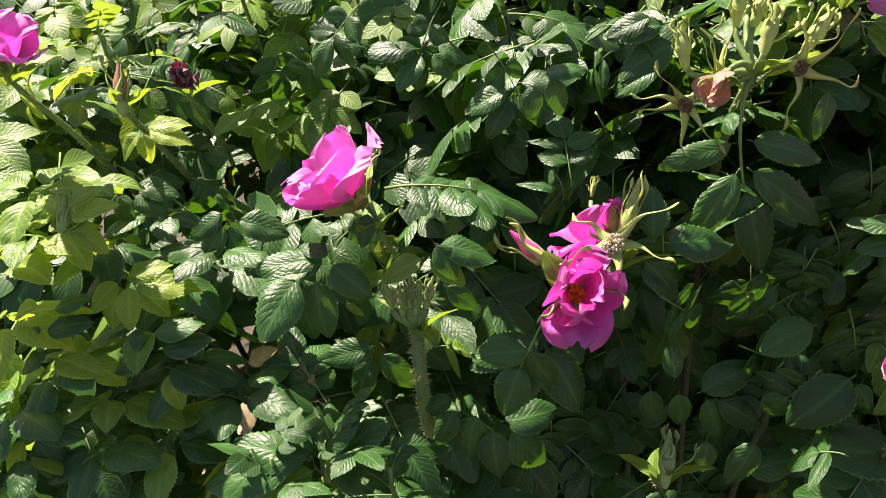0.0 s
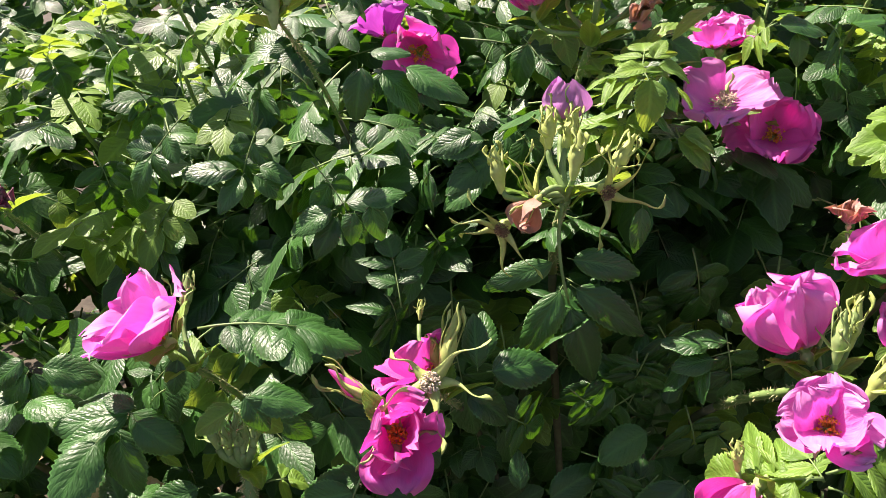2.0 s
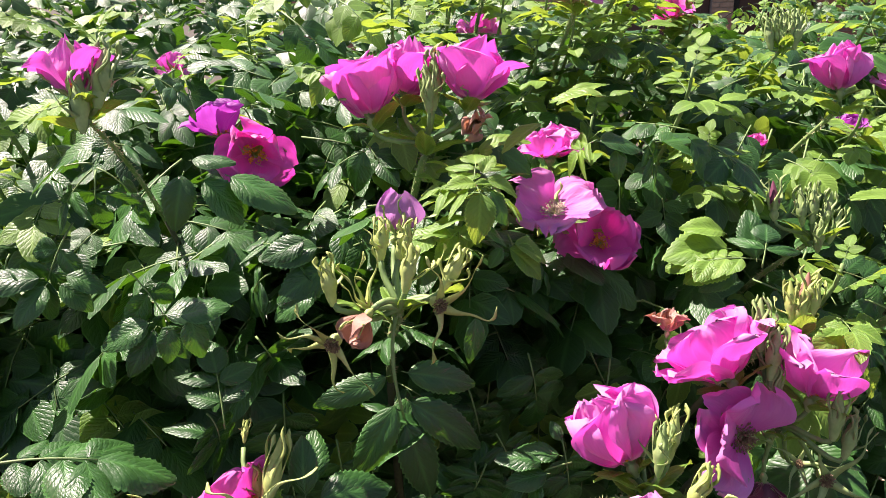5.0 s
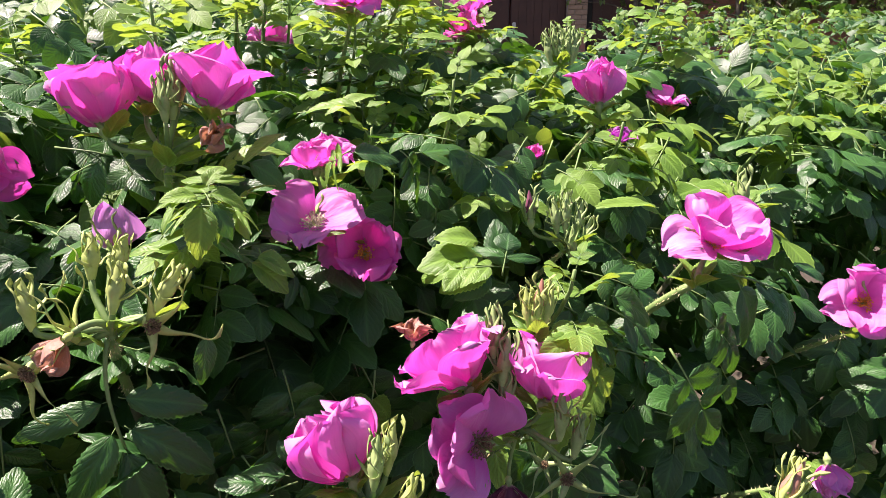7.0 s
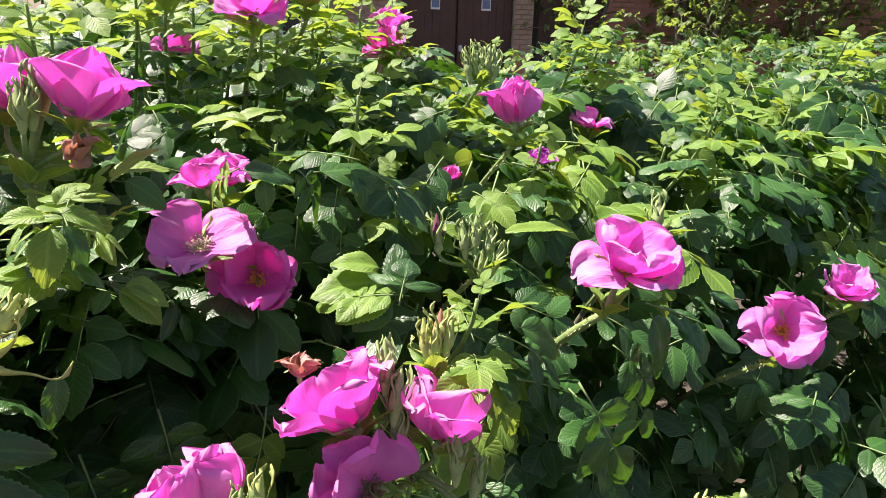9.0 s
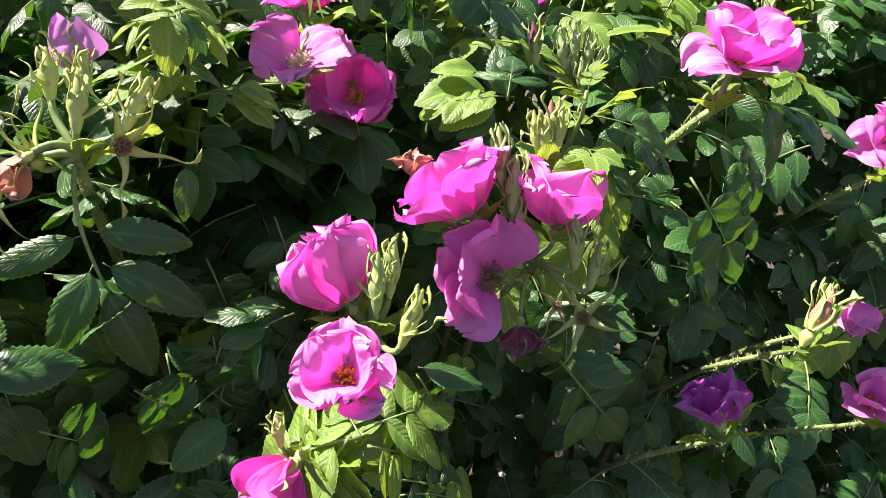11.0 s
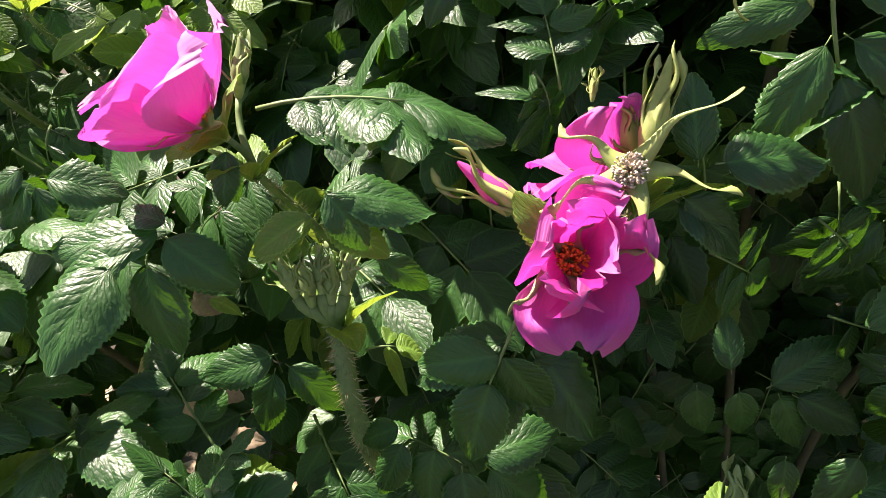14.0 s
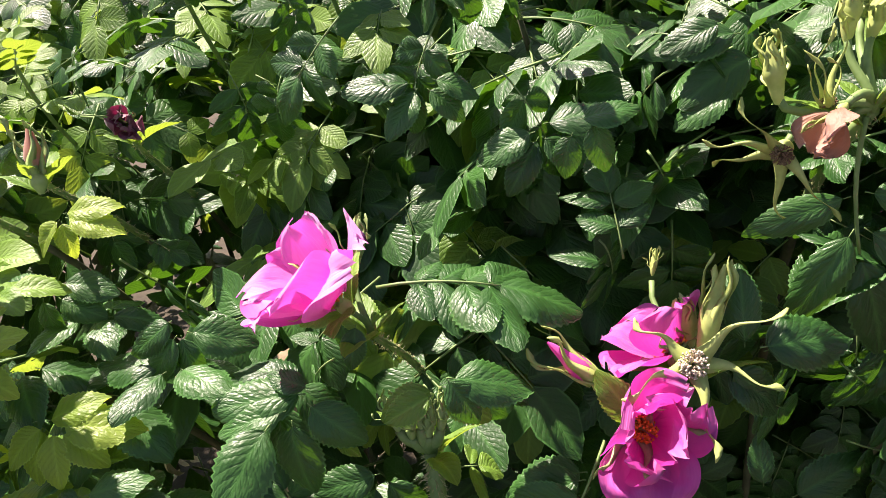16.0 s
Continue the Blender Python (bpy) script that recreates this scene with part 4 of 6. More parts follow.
shoot = rose_shoot((0.143, 0.52, 1.223), "rose shoot with pink flowers, a spent hip and buds", lean=(0.225, 0.53, 0.818), foliage_size=0.6)
flower(shoot, (0.103, 0.483, 1.214), (-0.009, -0.812, 0.583), 1.0, 0.30, "deep", petals=((-0.46, 0.46, 0.76), (0.91, 0.25, 0.34), (0.75, -0.33, -0.57), (-0.08, -0.54, -0.84), (-1.0, -0.08, -0.06)), label='open pink rose with an orange-yellow centre', green='sepal', crumple=1.7)
flower(shoot, (0.129, 0.521, 1.235), (-0.346, 0.403, 0.847), 0.95, 0.55, "deep", petals=(60, 130, 210), spin=0, label='half-shed pink rose with folded petals')
hip(shoot, (0.134, 0.49, 1.252), (-0.1, -0.734, 0.672), 1.15, stamens='white_stamen', start=15, end=5, reach=0.038, ways=((1.0, 0.04, -0.0), (-0.61, 0.41, 0.68), (0.63, 0.43, 0.64), (0.12, -0.53, -0.84), (-0.94, -0.2, -0.26)), label='spent rose with a pale dried stamen tuft')
bud(shoot, (0.146, 0.51, 1.254), (0.349, 0.425, 0.835), 1.0, green='sepal_gold', height=0.036)
bud(shoot, (0.14, 0.524, 1.249), (-0.076, 0.245, 0.966), 0.9, green='sepal_gold', height=0.02)
bud(shoot, (0.081, 0.506, 1.234), (-0.681, 0.231, 0.694), 1.0, "deep", green='sepal_gold')
bud(shoot, (0.13, 0.578, 1.26), (0.232, 0.439, 0.868), 0.4, green='sepal_gold')

shoot = rose_shoot((-0.034, 0.536, 1.157), "prickly green rose shoot with a cluster of closed buds", lean=(0.009, 0.495, 0.869), girth=0.0062, dive=0.015, bracts=1.1, straight=0.25, bristle=3000)
bud(shoot, (-0.054, 0.537, 1.188), (-0.22, 0.241, 0.945), 0.8, green='sepal', height=0.022)
bud(shoot, (-0.031, 0.535, 1.182), (0.182, 0.302, 0.936), 0.8, green='sepal', height=0.022)
bud(shoot, (-0.044, 0.534, 1.182), (-0.021, 0.152, 0.988), 0.8, green='sepal', height=0.022)
bud(shoot, (-0.021, 0.537, 1.186), (0.282, 0.434, 0.856), 0.8, green='sepal', height=0.022)
bud(shoot, (-0.036, 0.538, 1.188), (0.078, 0.447, 0.891), 0.8, green='sepal', height=0.022)

shoot = rose_shoot((0.262, 0.592, 1.343), "rose shoot with spent hips, curled sepals and green buds", lean=(0.18, 0.407, 0.896), girth=0.004, bracts=1.2)
hip(shoot, (0.206, 0.575, 1.332), (-0.431, -0.899, -0.079), 0.95, label='spent rose hip with a dried stamen tuft', start=20, end=-35, reach=0.05, ways=((-0.91, 0.19, 0.36), (-0.28, -0.39, -0.88), (0.77, -0.28, -0.57), (-0.19, 0.41, 0.89), (-1.0, 0.03, -0.0)))
hip(shoot, (0.29, 0.572, 1.354), (0.168, -0.983, -0.078), 0.95, label='spent rose hip with a dried stamen tuft', start=20, end=-25, reach=0.05, ways=((0.83, -0.25, -0.5), (0.07, -0.42, -0.91), (0.03, 0.42, 0.91), (0.7, 0.28, 0.66)))
hip(shoot, (0.236, 0.593, 1.349), (-0.165, -0.238, 0.957), 0.8, start=70, end=100, reach=0.055)
bud(shoot, (0.209, 0.601, 1.365), (-0.078, 0.323, 0.943), 1.05, green='sepal_gold', height=0.022)
bud(shoot, (0.254, 0.617, 1.391), (0.128, 0.319, 0.939), 1.05, green='sepal_gold', height=0.02)
bud(shoot, (0.268, 0.582, 1.376), (0.243, 0.258, 0.935), 1.05, green='sepal_gold', height=0.022)
bud(shoot, (0.272, 0.621, 1.388), (0.374, 0.284, 0.883), 1.05, green='sepal_gold', height=0.02)
bud(shoot, (0.301, 0.58, 1.372), (0.562, 0.135, 0.816), 1.05, green='sepal_gold', height=0.022)
flower(shoot, (0.232, 0.568, 1.355), (-0.755, -0.576, -0.313), 0.6, 0.05, "dead", petals=(0, 110), stamens='old_stamen', label='withered brown petals of a spent rose', green='sepal_gold')
flower(shoot, (0.27, 0.635, 1.395), (0.23, 0.304, 0.925), 0.80, 0.0, "mauve", petals=(150,), label='single upright mauve petal of a fading rose', stamens='old_stamen')

shoot = rose_shoot((0.324, 0.752, 1.436), "tall rose shoot with pink cup-shaped flowers and buds", lean=(0.134, 0.305, 0.943), girth=0.0035)
flower(shoot, (0.273, 0.76, 1.472), (-0.114, 0.297, 0.948), 1.35, 0.1, "pink", petals=(0, 60, 120, 180, 240, 300), spin=15, label='full pink cup-shaped rose', sepals=(-40, 20))
flower(shoot, (0.313, 0.789, 1.486), (0.233, 0.152, 0.961), 1.25, 0.1, "pink", label='pink cup-shaped rose')
flower(shoot, (0.366, 0.741, 1.484), (0.268, 0.157, 0.951), 1.32, 0.12, "pink", spin=40, label='pink cup-shaped rose', sepals=(-40, 20))
bud(shoot, (0.333, 0.747, 1.491), (0.096, 0.218, 0.971), 1.2, green='sepal')
bud(shoot, (0.342, 0.769, 1.498), (0.225, 0.264, 0.938), 1.1, green='sepal_gold')
bud(shoot, (0.325, 0.737, 1.488), (0.005, 0.256, 0.967), 1.0, green='sepal')
flower(shoot, (0.37, 0.726, 1.466), (-0.079, -0.973, 0.215), 0.5, 0.2, "dead", petals=(0, 120, 240), label='small withered brown rose', stamens='old_stamen')

shoot = rose_shoot((0.492, 0.766, 1.323), "rose shoot with fading pink flowers", lean=(0.134, 0.305, 0.943))
flower(shoot, (0.455, 0.741, 1.362), (-0.309, -0.467, 0.828), 1.2, 0.88, "pink", petals=((-0.81, 0.48, 0.33), (0.74, -0.07, 0.67), (-0.09, -0.32, -0.94)), stamens='white_stamen', label='fading pink rose with loose petals', green='sepal_gold', crumple=2.1)
flower(shoot, (0.506, 0.737, 1.323), (-0.205, -0.776, 0.597), 1.1, 0.58, "deep", spin=20, label='open deep pink rose with yellow stamens')
flower(shoot, (0.478, 0.816, 1.402), (-0.149, -0.069, 0.986), 0.8, 0.5, "pink", label='pale pink rose seen from the side')

shoot = rose_shoot((0.576, 0.513, 1.221), "rose shoot with three pink flowers and spent hips", lean=(0.296, 0.333, 0.895), girth=0.003, foliage_size=0.6, bracts=0.55)
flower(shoot, (0.533, 0.514, 1.222), (-0.03, -0.956, 0.293), 1.18, 0.8, "pink", petals=((0.07, 0.43, 0.9), (-0.53, 0.56, 0.64), (-0.9, 0.43, 0.08), (-0.71, -0.05, -0.7)), stamens='old_stamen', label='magenta-pink rose with petals on one side only', green='sepal')
flower(shoot, (0.53, 0.53, 1.268), (-0.338, 0.449, 0.827), 1.4, 0.42, "pink", spin=30, petals=(0, 60, 120, 180, 240, 300), label='pink rose with layered petals')
flower(shoot, (0.59, 0.503, 1.255), (0.31, 0.11, 0.944), 1.3, 0.45, "pink", spin=50, label='open pink rose seen from the side', petals=(0, 80, 150, 285))
bud(shoot, (0.555, 0.531, 1.303), (0.124, 0.311, 0.942), 1.0)
bud(shoot, (0.557, 0.515, 1.284), (0.259, 0.249, 0.933), 1.0)
bud(shoot, (0.558, 0.509, 1.257), (0.151, 0.248, 0.957), 0.95)
bud(shoot, (0.591, 0.476, 1.244), (0.089, 0.108, 0.99), 1.0)
bud(shoot, (0.61, 0.479, 1.218), (0.266, 0.132, 0.955), 0.9)
hip(shoot, (0.622, 0.507, 1.164), (-0.265, -0.962, 0.072), 1.0, green='sepal', start=20, end=-40, reach=0.055, label='spent rose hip with long green sepals')
hip(shoot, (0.609, 0.527, 1.168), (-0.103, -0.8, 0.591), 0.6, green='sepal', start=20, end=-10, reach=0.07)
flower(shoot, (0.567, 0.518, 1.165), (-0.289, -0.571, -0.768), 0.62, 0.02, "wine", label='withered dark red rose hanging down', stamens='old_stamen', green='sepal')
flower(shoot, (0.503, 0.588, 1.290), (0.15, 0.15, 0.97), 0.46, 0.0, "dead", petals=(0, 72, 144, 216, 288), label='withered brown rose', stamens='old_stamen')

shoot = rose_shoot((0.419, 0.467, 1.223), "rose shoot with two pink flowers and pale green buds", lean=(0.252, 0.355, 0.9), girth=0.0035)
flower(shoot, (0.411, 0.477, 1.247), (-0.307, 0.463, 0.831), 1.32, 0.2, "pink", spin=10, label='half-open pink rose', petals=(0, 60, 120, 180, 240, 300))
flower(shoot, (0.381, 0.392, 1.249), (-0.25, -0.508, 0.824), 0.76, 0.46, "pink", spin=15, label='pink rose with a yellow centre', petals=(0, 60, 130, 195, 250, 310))
bud(shoot, (0.422, 0.455, 1.261), (0.196, 0.228, 0.954), 0.9, green='sepal')
bud(shoot, (0.435, 0.463, 1.265), (0.259, 0.249, 0.933), 0.92, green='sepal_gold')
bud(shoot, (0.426, 0.487, 1.256), (0.161, 0.396, 0.904), 1.0, green='sepal')
bud(shoot, (0.429, 0.422, 1.25), (0.417, -0.013, 0.909), 0.92, green='sepal_gold')

shoot = rose_shoot((0.37, 0.419, 1.163), "rose shoot with a wilting pink flower", lean=(0.05, 0.2, 0.97), girth=0.0018, dive=0.03, straight=0.16)
flower(shoot, (0.349, 0.411, 1.187), (-0.843, -0.406, -0.353), 0.95, 0.12, "deep", spin=0, label='wilting closed pink rose hanging sideways', stamens='white_stamen')
bud(shoot, (0.343, 0.428, 1.197), (0.035, 0.242, 0.97), 0.7, green='sepal_gold', height=0.018)

shoot = rose_shoot((0.831, 0.786, 1.436), "rose shoot with a pink cup-shaped flower", lean=(0.134, 0.305, 0.943))
flower(shoot, (0.827, 0.784, 1.457), (0.029, 0.191, 0.981), 1.2, 0.1, "pink", spin=15, label='pink cup-shaped rose', petals=(0, 60, 120, 180, 240, 300))

shoot = rose_shoot((1.101, 0.983, 1.402), "rose shoot with a faded mauve flower", lean=(0.134, 0.305, 0.943))
flower(shoot, (1.093, 0.979, 1.414), (0.012, -0.241, 0.971), 0.85, 0.6, "pink", label='faded mauve rose', petals=(0, 80, 150, 220))

shoot = rose_shoot((0.781, 0.54, 1.32), "prickly rose shoot with an open pink flower", lean=(0.375, 0.188, 0.908), girth=0.0042)
flower(shoot, (0.801, 0.545, 1.355), (-0.027, -0.453, 0.891), 1.2, 0.62, "pink", spin=25, label='open pink rose with ruffled petals', petals=(0, 60, 120, 180, 240, 300))

shoot = rose_shoot((1.101, 0.591, 1.183), "rose shoot with an open pink flower", lean=(0.109, 0.274, 0.955))
flower(shoot, (1.096, 0.584, 1.224), (-0.458, -0.687, 0.564), 1.1, 0.66, "pink", spin=5, label='open pink rose with ruffled petals', petals=(0, 60, 120, 180, 240, 300))

shoot = rose_shoot((1.275, 0.626, 1.207), "rose shoot with a purple-pink flower", lean=(0.109, 0.274, 0.955))
flower(shoot, (1.259, 0.62, 1.233), (-0.097, -0.361, 0.928), 1.0, 0.5, "pink", label='purple-pink rose')

shoot = rose_shoot((0.153, 0.85, 1.407), "rose shoot with two purple-pink flowers", lean=(0.131, 0.411, 0.902))
flower(shoot, (0.159, 0.839, 1.43), (0.049, -0.976, 0.211), 0.98, 0.6, "deep", spin=30, label='deep pink rose with a yellow centre')
flower(shoot, (0.128, 0.859, 1.448), (-0.204, 0.106, 0.973), 0.95, 0.35, "purple", label='crumpled purple rose', petals=(0, 90, 180, 260))

shoot = rose_shoot((0.048, 0.65, 1.504), "rose shoot with a pale pink flower and buds", lean=(0.02, 0.55, 0.83), girth=0.0016, dive=0.2)
flower(shoot, (0.044, 0.649, 1.525), (-0.028, 0.322, 0.946), 0.85, 0.12, "pink", label='pale pink rose with upright petals', petals=(0, 90, 180, 270))
bud(shoot, (0.062, 0.638, 1.527), (0.229, 0.401, 0.887), 1.1)
bud(shoot, (0.048, 0.631, 1.511), (0.029, 0.325, 0.945), 1.0)

shoot = rose_shoot((0.566, 0.95, 1.553), "rose shoot with a pink rose", lean=(0.109, 0.274, 0.955))
flower(shoot, (0.562, 0.941, 1.572), (-0.058, -0.412, 0.909), 1.0, 0.55, "pink", label='pink rose with crumpled petals')

shoot = rose_shoot((0.642, 0.988, 1.572), "rose shoot with a pink rose", lean=(0.109, 0.274, 0.955))
flower(shoot, (0.637, 0.98, 1.593), (0.058, -0.055, 0.997), 0.95, 0.4, "pink", label='pink rose at the top of the hedge')

shoot = rose_shoot((0.83, 1.158, 1.527), "rose shoot with a pale pink rose", lean=(0.109, 0.274, 0.955))
flower(shoot, (0.824, 1.152, 1.553), (0.011, 0.084, 0.996), 0.85, 0.35, "pink", label='pale pink rose')

shoot = rose_shoot((0.815, 1.132, 1.498), "rose shoot with a pink rose", lean=(0.109, 0.274, 0.955))
flower(shoot, (0.808, 1.127, 1.524), (-0.365, -0.16, 0.917), 0.85, 0.55, "deep", label='pink rose')

shoot = rose_shoot((0.512, 1.192, 1.488), "rose shoot with a small pink rose", lean=(0.109, 0.274, 0.955))
flower(shoot, (0.51, 1.184, 1.513), (-0.166, -0.512, 0.843), 0.9, 0.5, "pink", label='small pink rose')

shoot = rose_shoot((0.485, 1.072, 1.577), "rose shoot with a purple-pink rose", lean=(0.109, 0.274, 0.955))
flower(shoot, (0.482, 1.062, 1.598), (-0.031, 0.23, 0.973), 0.9, 0.2, "purple", label='purple-pink rose')

shoot = rose_shoot((0.041, 1.292, 1.451), "rose shoot with a pink rose", lean=(0.116, 0.31, 0.944))
flower(shoot, (0.043, 1.284, 1.478), (0.038, -0.651, 0.758), 0.7, 0.5, "pink", label='pink rose with pale petals')

shoot = rose_shoot((0.5, 0.849, 1.375), "rose shoot with a pink rose", lean=(0.131, 0.411, 0.902))
flower(shoot, (0.494, 0.842, 1.397), (0.189, -0.286, 0.94), 0.9, 0.4, "pink", label='pink rose')

shoot = rose_shoot((0.801, 0.886, 1.347), "rose shoot with a small pink rosebud", lean=(0.109, 0.274, 0.955))
flower(shoot, (0.794, 0.881, 1.372), (0.152, -0.143, 0.978), 0.45, 0.15, "deep", label='small pink rosebud')

shoot = rose_shoot((0.94, 0.877, 1.358), "rose shoot with a small mauve rose", lean=(0.109, 0.274, 0.955))
flower(shoot, (0.931, 0.873, 1.384), (-0.099, -0.134, 0.986), 0.6, 0.4, "purple", label='small mauve rose')

shoot = rose_shoot((0.744, 0.445, 1.03), "rose shoot with a purple-pink rose", lean=(0.206, 0.376, 0.903))
flower(shoot, (0.735, 0.443, 1.055), (-0.094, 0.068, 0.993), 1.0, 0.2, "purple", label='purple-pink rose in the shade')

shoot = rose_shoot((0.934, 0.468, 1.094), "rose shoot with a closed pink rose hanging down", lean=(0.206, 0.376, 0.903))
flower(shoot, (0.922, 0.467, 1.118), (-0.309, -0.619, -0.722), 0.75, 0.08, "pink", label='closed pink rose hanging down')

shoot = rose_shoot((0.909, 0.413, 1.013), "rose shoot with a pink rose", lean=(0.206, 0.376, 0.903))
flower(shoot, (0.897, 0.413, 1.038), (-0.234, -0.34, 0.911), 0.8, 0.5, "pink", label='pink rose low on the hedge')

shoot = rose_shoot((-0.359, 0.583, 1.405), "rose shoot with a pink rose", lean=(0.073, 0.454, 0.888), foliage_size=0.45)
flower(shoot, (-0.35, 0.575, 1.42), (0.421, -0.205, 0.884), 0.95, 0.4, "pink", label='pink rose with ruffled petals')

shoot = rose_shoot((-0.294, 0.778, 1.331), "rose shoot with a small dark withered rose", lean=(0.073, 0.454, 0.888), foliage_size=0.45)
flower(shoot, (-0.289, 0.772, 1.351), (0.318, -0.802, 0.506), 0.5, 0.2, "wine", label='small dark withered rose')

shoot = rose_shoot((0.717, 0.671, 1.323), "rose shoot with a cluster of long green buds", lean=(0.13, 0.308, 0.942))
bud(shoot, (0.679, 0.687, 1.356), (0.084, 0.326, 0.942), 0.85, "wine", green='sepal')
bud(shoot, (0.714, 0.672, 1.353), (0.176, 0.289, 0.941), 0.95, green='sepal')
bud(shoot, (0.725, 0.665, 1.347), (0.31, 0.229, 0.923), 0.9, green='sepal')
bud(shoot, (0.704, 0.675, 1.35), (0.003, 0.255, 0.967), 0.9, green='sepal')
bud(shoot, (0.729, 0.658, 1.332), (0.367, 0.094, 0.925), 0.85, green='sepal')
bud(shoot, (0.716, 0.66, 1.324), (0.025, 0.043, 0.999), 0.85, green='sepal')

shoot = rose_shoot((0.607, 0.553, 1.288), "rose shoot with brownish opening buds", lean=(0.13, 0.308, 0.942))
bud(shoot, (0.61, 0.55, 1.315), (0.186, 0.182, 0.966), 0.85, "dead", green='sepal_gold')
bud(shoot, (0.601, 0.552, 1.31), (0.003, 0.255, 0.967), 0.85, green='sepal_gold')
bud(shoot, (0.617, 0.547, 1.312), (0.31, 0.229, 0.923), 0.85, green='sepal_gold')
bud(shoot, (0.606, 0.548, 1.305), (-0.022, -0.074, 0.997), 0.9, green='sepal_gold')

shoot = rose_shoot((0.888, 0.972, 1.487), "rose shoot with a cluster of green buds", lean=(0.109, 0.274, 0.955))
bud(shoot, (0.885, 0.968, 1.503), (0.109, 0.274, 0.955), 1.1, green='sepal')
bud(shoot, (0.87, 0.974, 1.499), (-0.024, 0.339, 0.941), 1.1, green='sepal')
bud(shoot, (0.9, 0.959, 1.5), (0.282, 0.18, 0.942), 1.1, green='sepal')
bud(shoot, (0.894, 0.964, 1.507), (0.197, 0.228, 0.953), 1.0, green='sepal')
bud(shoot, (0.879, 0.974, 1.511), (0.065, 0.297, 0.953), 1.0, green='sepal')

shoot = rose_shoot((0.883, 0.591, 1.366), "rose shoot with one green bud", lean=(0.109, 0.274, 0.955))
bud(shoot, (0.877, 0.587, 1.38), (0.154, 0.251, 0.956), 1.0, green='sepal')

shoot = rose_shoot((0.795, 0.416, 1.135), "rose shoot with an opening bud", lean=(0.206, 0.376, 0.903))
bud(shoot, (0.792, 0.414, 1.151), (0.569, 0.054, 0.821), 1.15, "dead", green='sepal_gold')
bud(shoot, (0.8, 0.414, 1.158), (0.471, 0.235, 0.85), 1.0, green='sepal_gold')

shoot = rose_shoot((-0.307, 0.654, 1.355), "rose shoot with one orange-tipped bud", lean=(0.073, 0.454, 0.888), foliage_size=0.45)
bud(shoot, (-0.301, 0.647, 1.362), (0.033, 0.36, 0.932), 1.05, "dead", green='sepal')

shoot = rose_shoot((-0.322, 0.515, 1.284), "young yellow-green rose shoot with a bud", lean=(0.073, 0.454, 0.888), foliage_size=0.45)
bud(shoot, (-0.31, 0.509, 1.291), (0.18, 0.367, 0.912), 0.9, green='sepal')

shoot = rose_shoot((-0.105, 0.915, 1.508), "rose shoot with a cluster of green buds", lean=(0.131, 0.411, 0.902), foliage_size=0.45)
bud(shoot, (-0.126, 0.91, 1.52), (0.032, 0.417, 0.908), 1.1, green='sepal')
bud(shoot, (-0.148, 0.91, 1.519), (-0.018, 0.418, 0.908), 1.1, green='sepal')
bud(shoot, (-0.095, 0.907, 1.516), (0.229, 0.401, 0.887), 1.1, green='sepal')
bud(shoot, (-0.114, 0.906, 1.513), (0.131, 0.411, 0.902), 1.0, green='sepal')

shoot = rose_shoot((0.167, 0.45, 1.047), "rose shoot with one green bud", lean=(0.073, 0.454, 0.888))
bud(shoot, (0.17, 0.446, 1.06), (0.132, 0.366, 0.921), 1.1, green='sepal')

shoot = rose_shoot((-0.117, 0.447, 1.059), "rose shoot with one green bud", lean=(0.073, 0.454, 0.888), foliage_size=0.45)
bud(shoot, (-0.113, 0.445, 1.075), (0.082, 0.364, 0.928), 1.0, green='sepal')
leaf((-0.404, 0.691, 1.394), (-0.441, 0.668, 1.357), (0.113, -0.059, 0.992), 2, "sunlit_young")
leaf((-0.363, 0.716, 1.378), (-0.397, 0.719, 1.392), (0.113, -0.059, 0.992), 2, "sunlit_young")
leaf((-0.294, 0.76, 1.426), (-0.33, 0.752, 1.417), (0.122, -0.49, 0.863), 2)
leaf((-0.184, 0.45, 1.08), (-0.217, 0.455, 1.096), (0.113, -0.059, 0.992), 2, "sunlit_young")
leaf((-0.168, 0.453, 1.063), (-0.198, 0.445, 1.053), (0.113, -0.059, 0.992), 1, "sunlit_young")
leaf((-0.131, 0.491, 1.085), (-0.089, 0.498, 1.09), (0.113, -0.059, 0.992), 3, "young")
leaf((-0.105, 0.472, 1.034), (-0.068, 0.483, 1.048), (0.113, -0.059, 0.992), 2)
leaf((-0.045, 0.547, 1.291), (0.076, 0.539, 1.307), (0.179, -0.106, 0.978), 4)
leaf((-0.012, 0.493, 1.251), (-0.049, 0.485, 1.241), (-0.011, -0.508, 0.862), 0, "young")
leaf((-0.009, 0.49, 1.253), (0.02, 0.479, 1.234), (0.193, -0.456, 0.869), 0, "young")
leaf((-0.006, 0.505, 1.248), (0.046, 0.502, 1.24), (0.182, 0.192, 0.964), 0)
leaf((-0.089, 0.556, 1.232), (-0.12, 0.55, 1.225), (0.093, -0.459, 0.883), 1)
leaf((-0.124, 0.528, 1.228), (-0.168, 0.532, 1.237), (0.127, 0.035, 0.991), 0)
leaf((-0.112, 0.532, 1.233), (-0.08, 0.515, 1.205), (0.202, -0.355, 0.913), 0, wide=1.1)
leaf((-0.11, 0.541, 1.229), (-0.151, 0.552, 1.249), (0.127, 0.035, 0.991), 0)
leaf((-0.124, 0.527, 1.226), (-0.128, 0.495, 1.176), (-0.011, -0.508, 0.862), 0, wide=1.1)
leaf((-0.126, 0.518, 1.231), (-0.164, 0.501, 1.207), (-0.093, -0.338, 0.937), 0, wide=1.2)
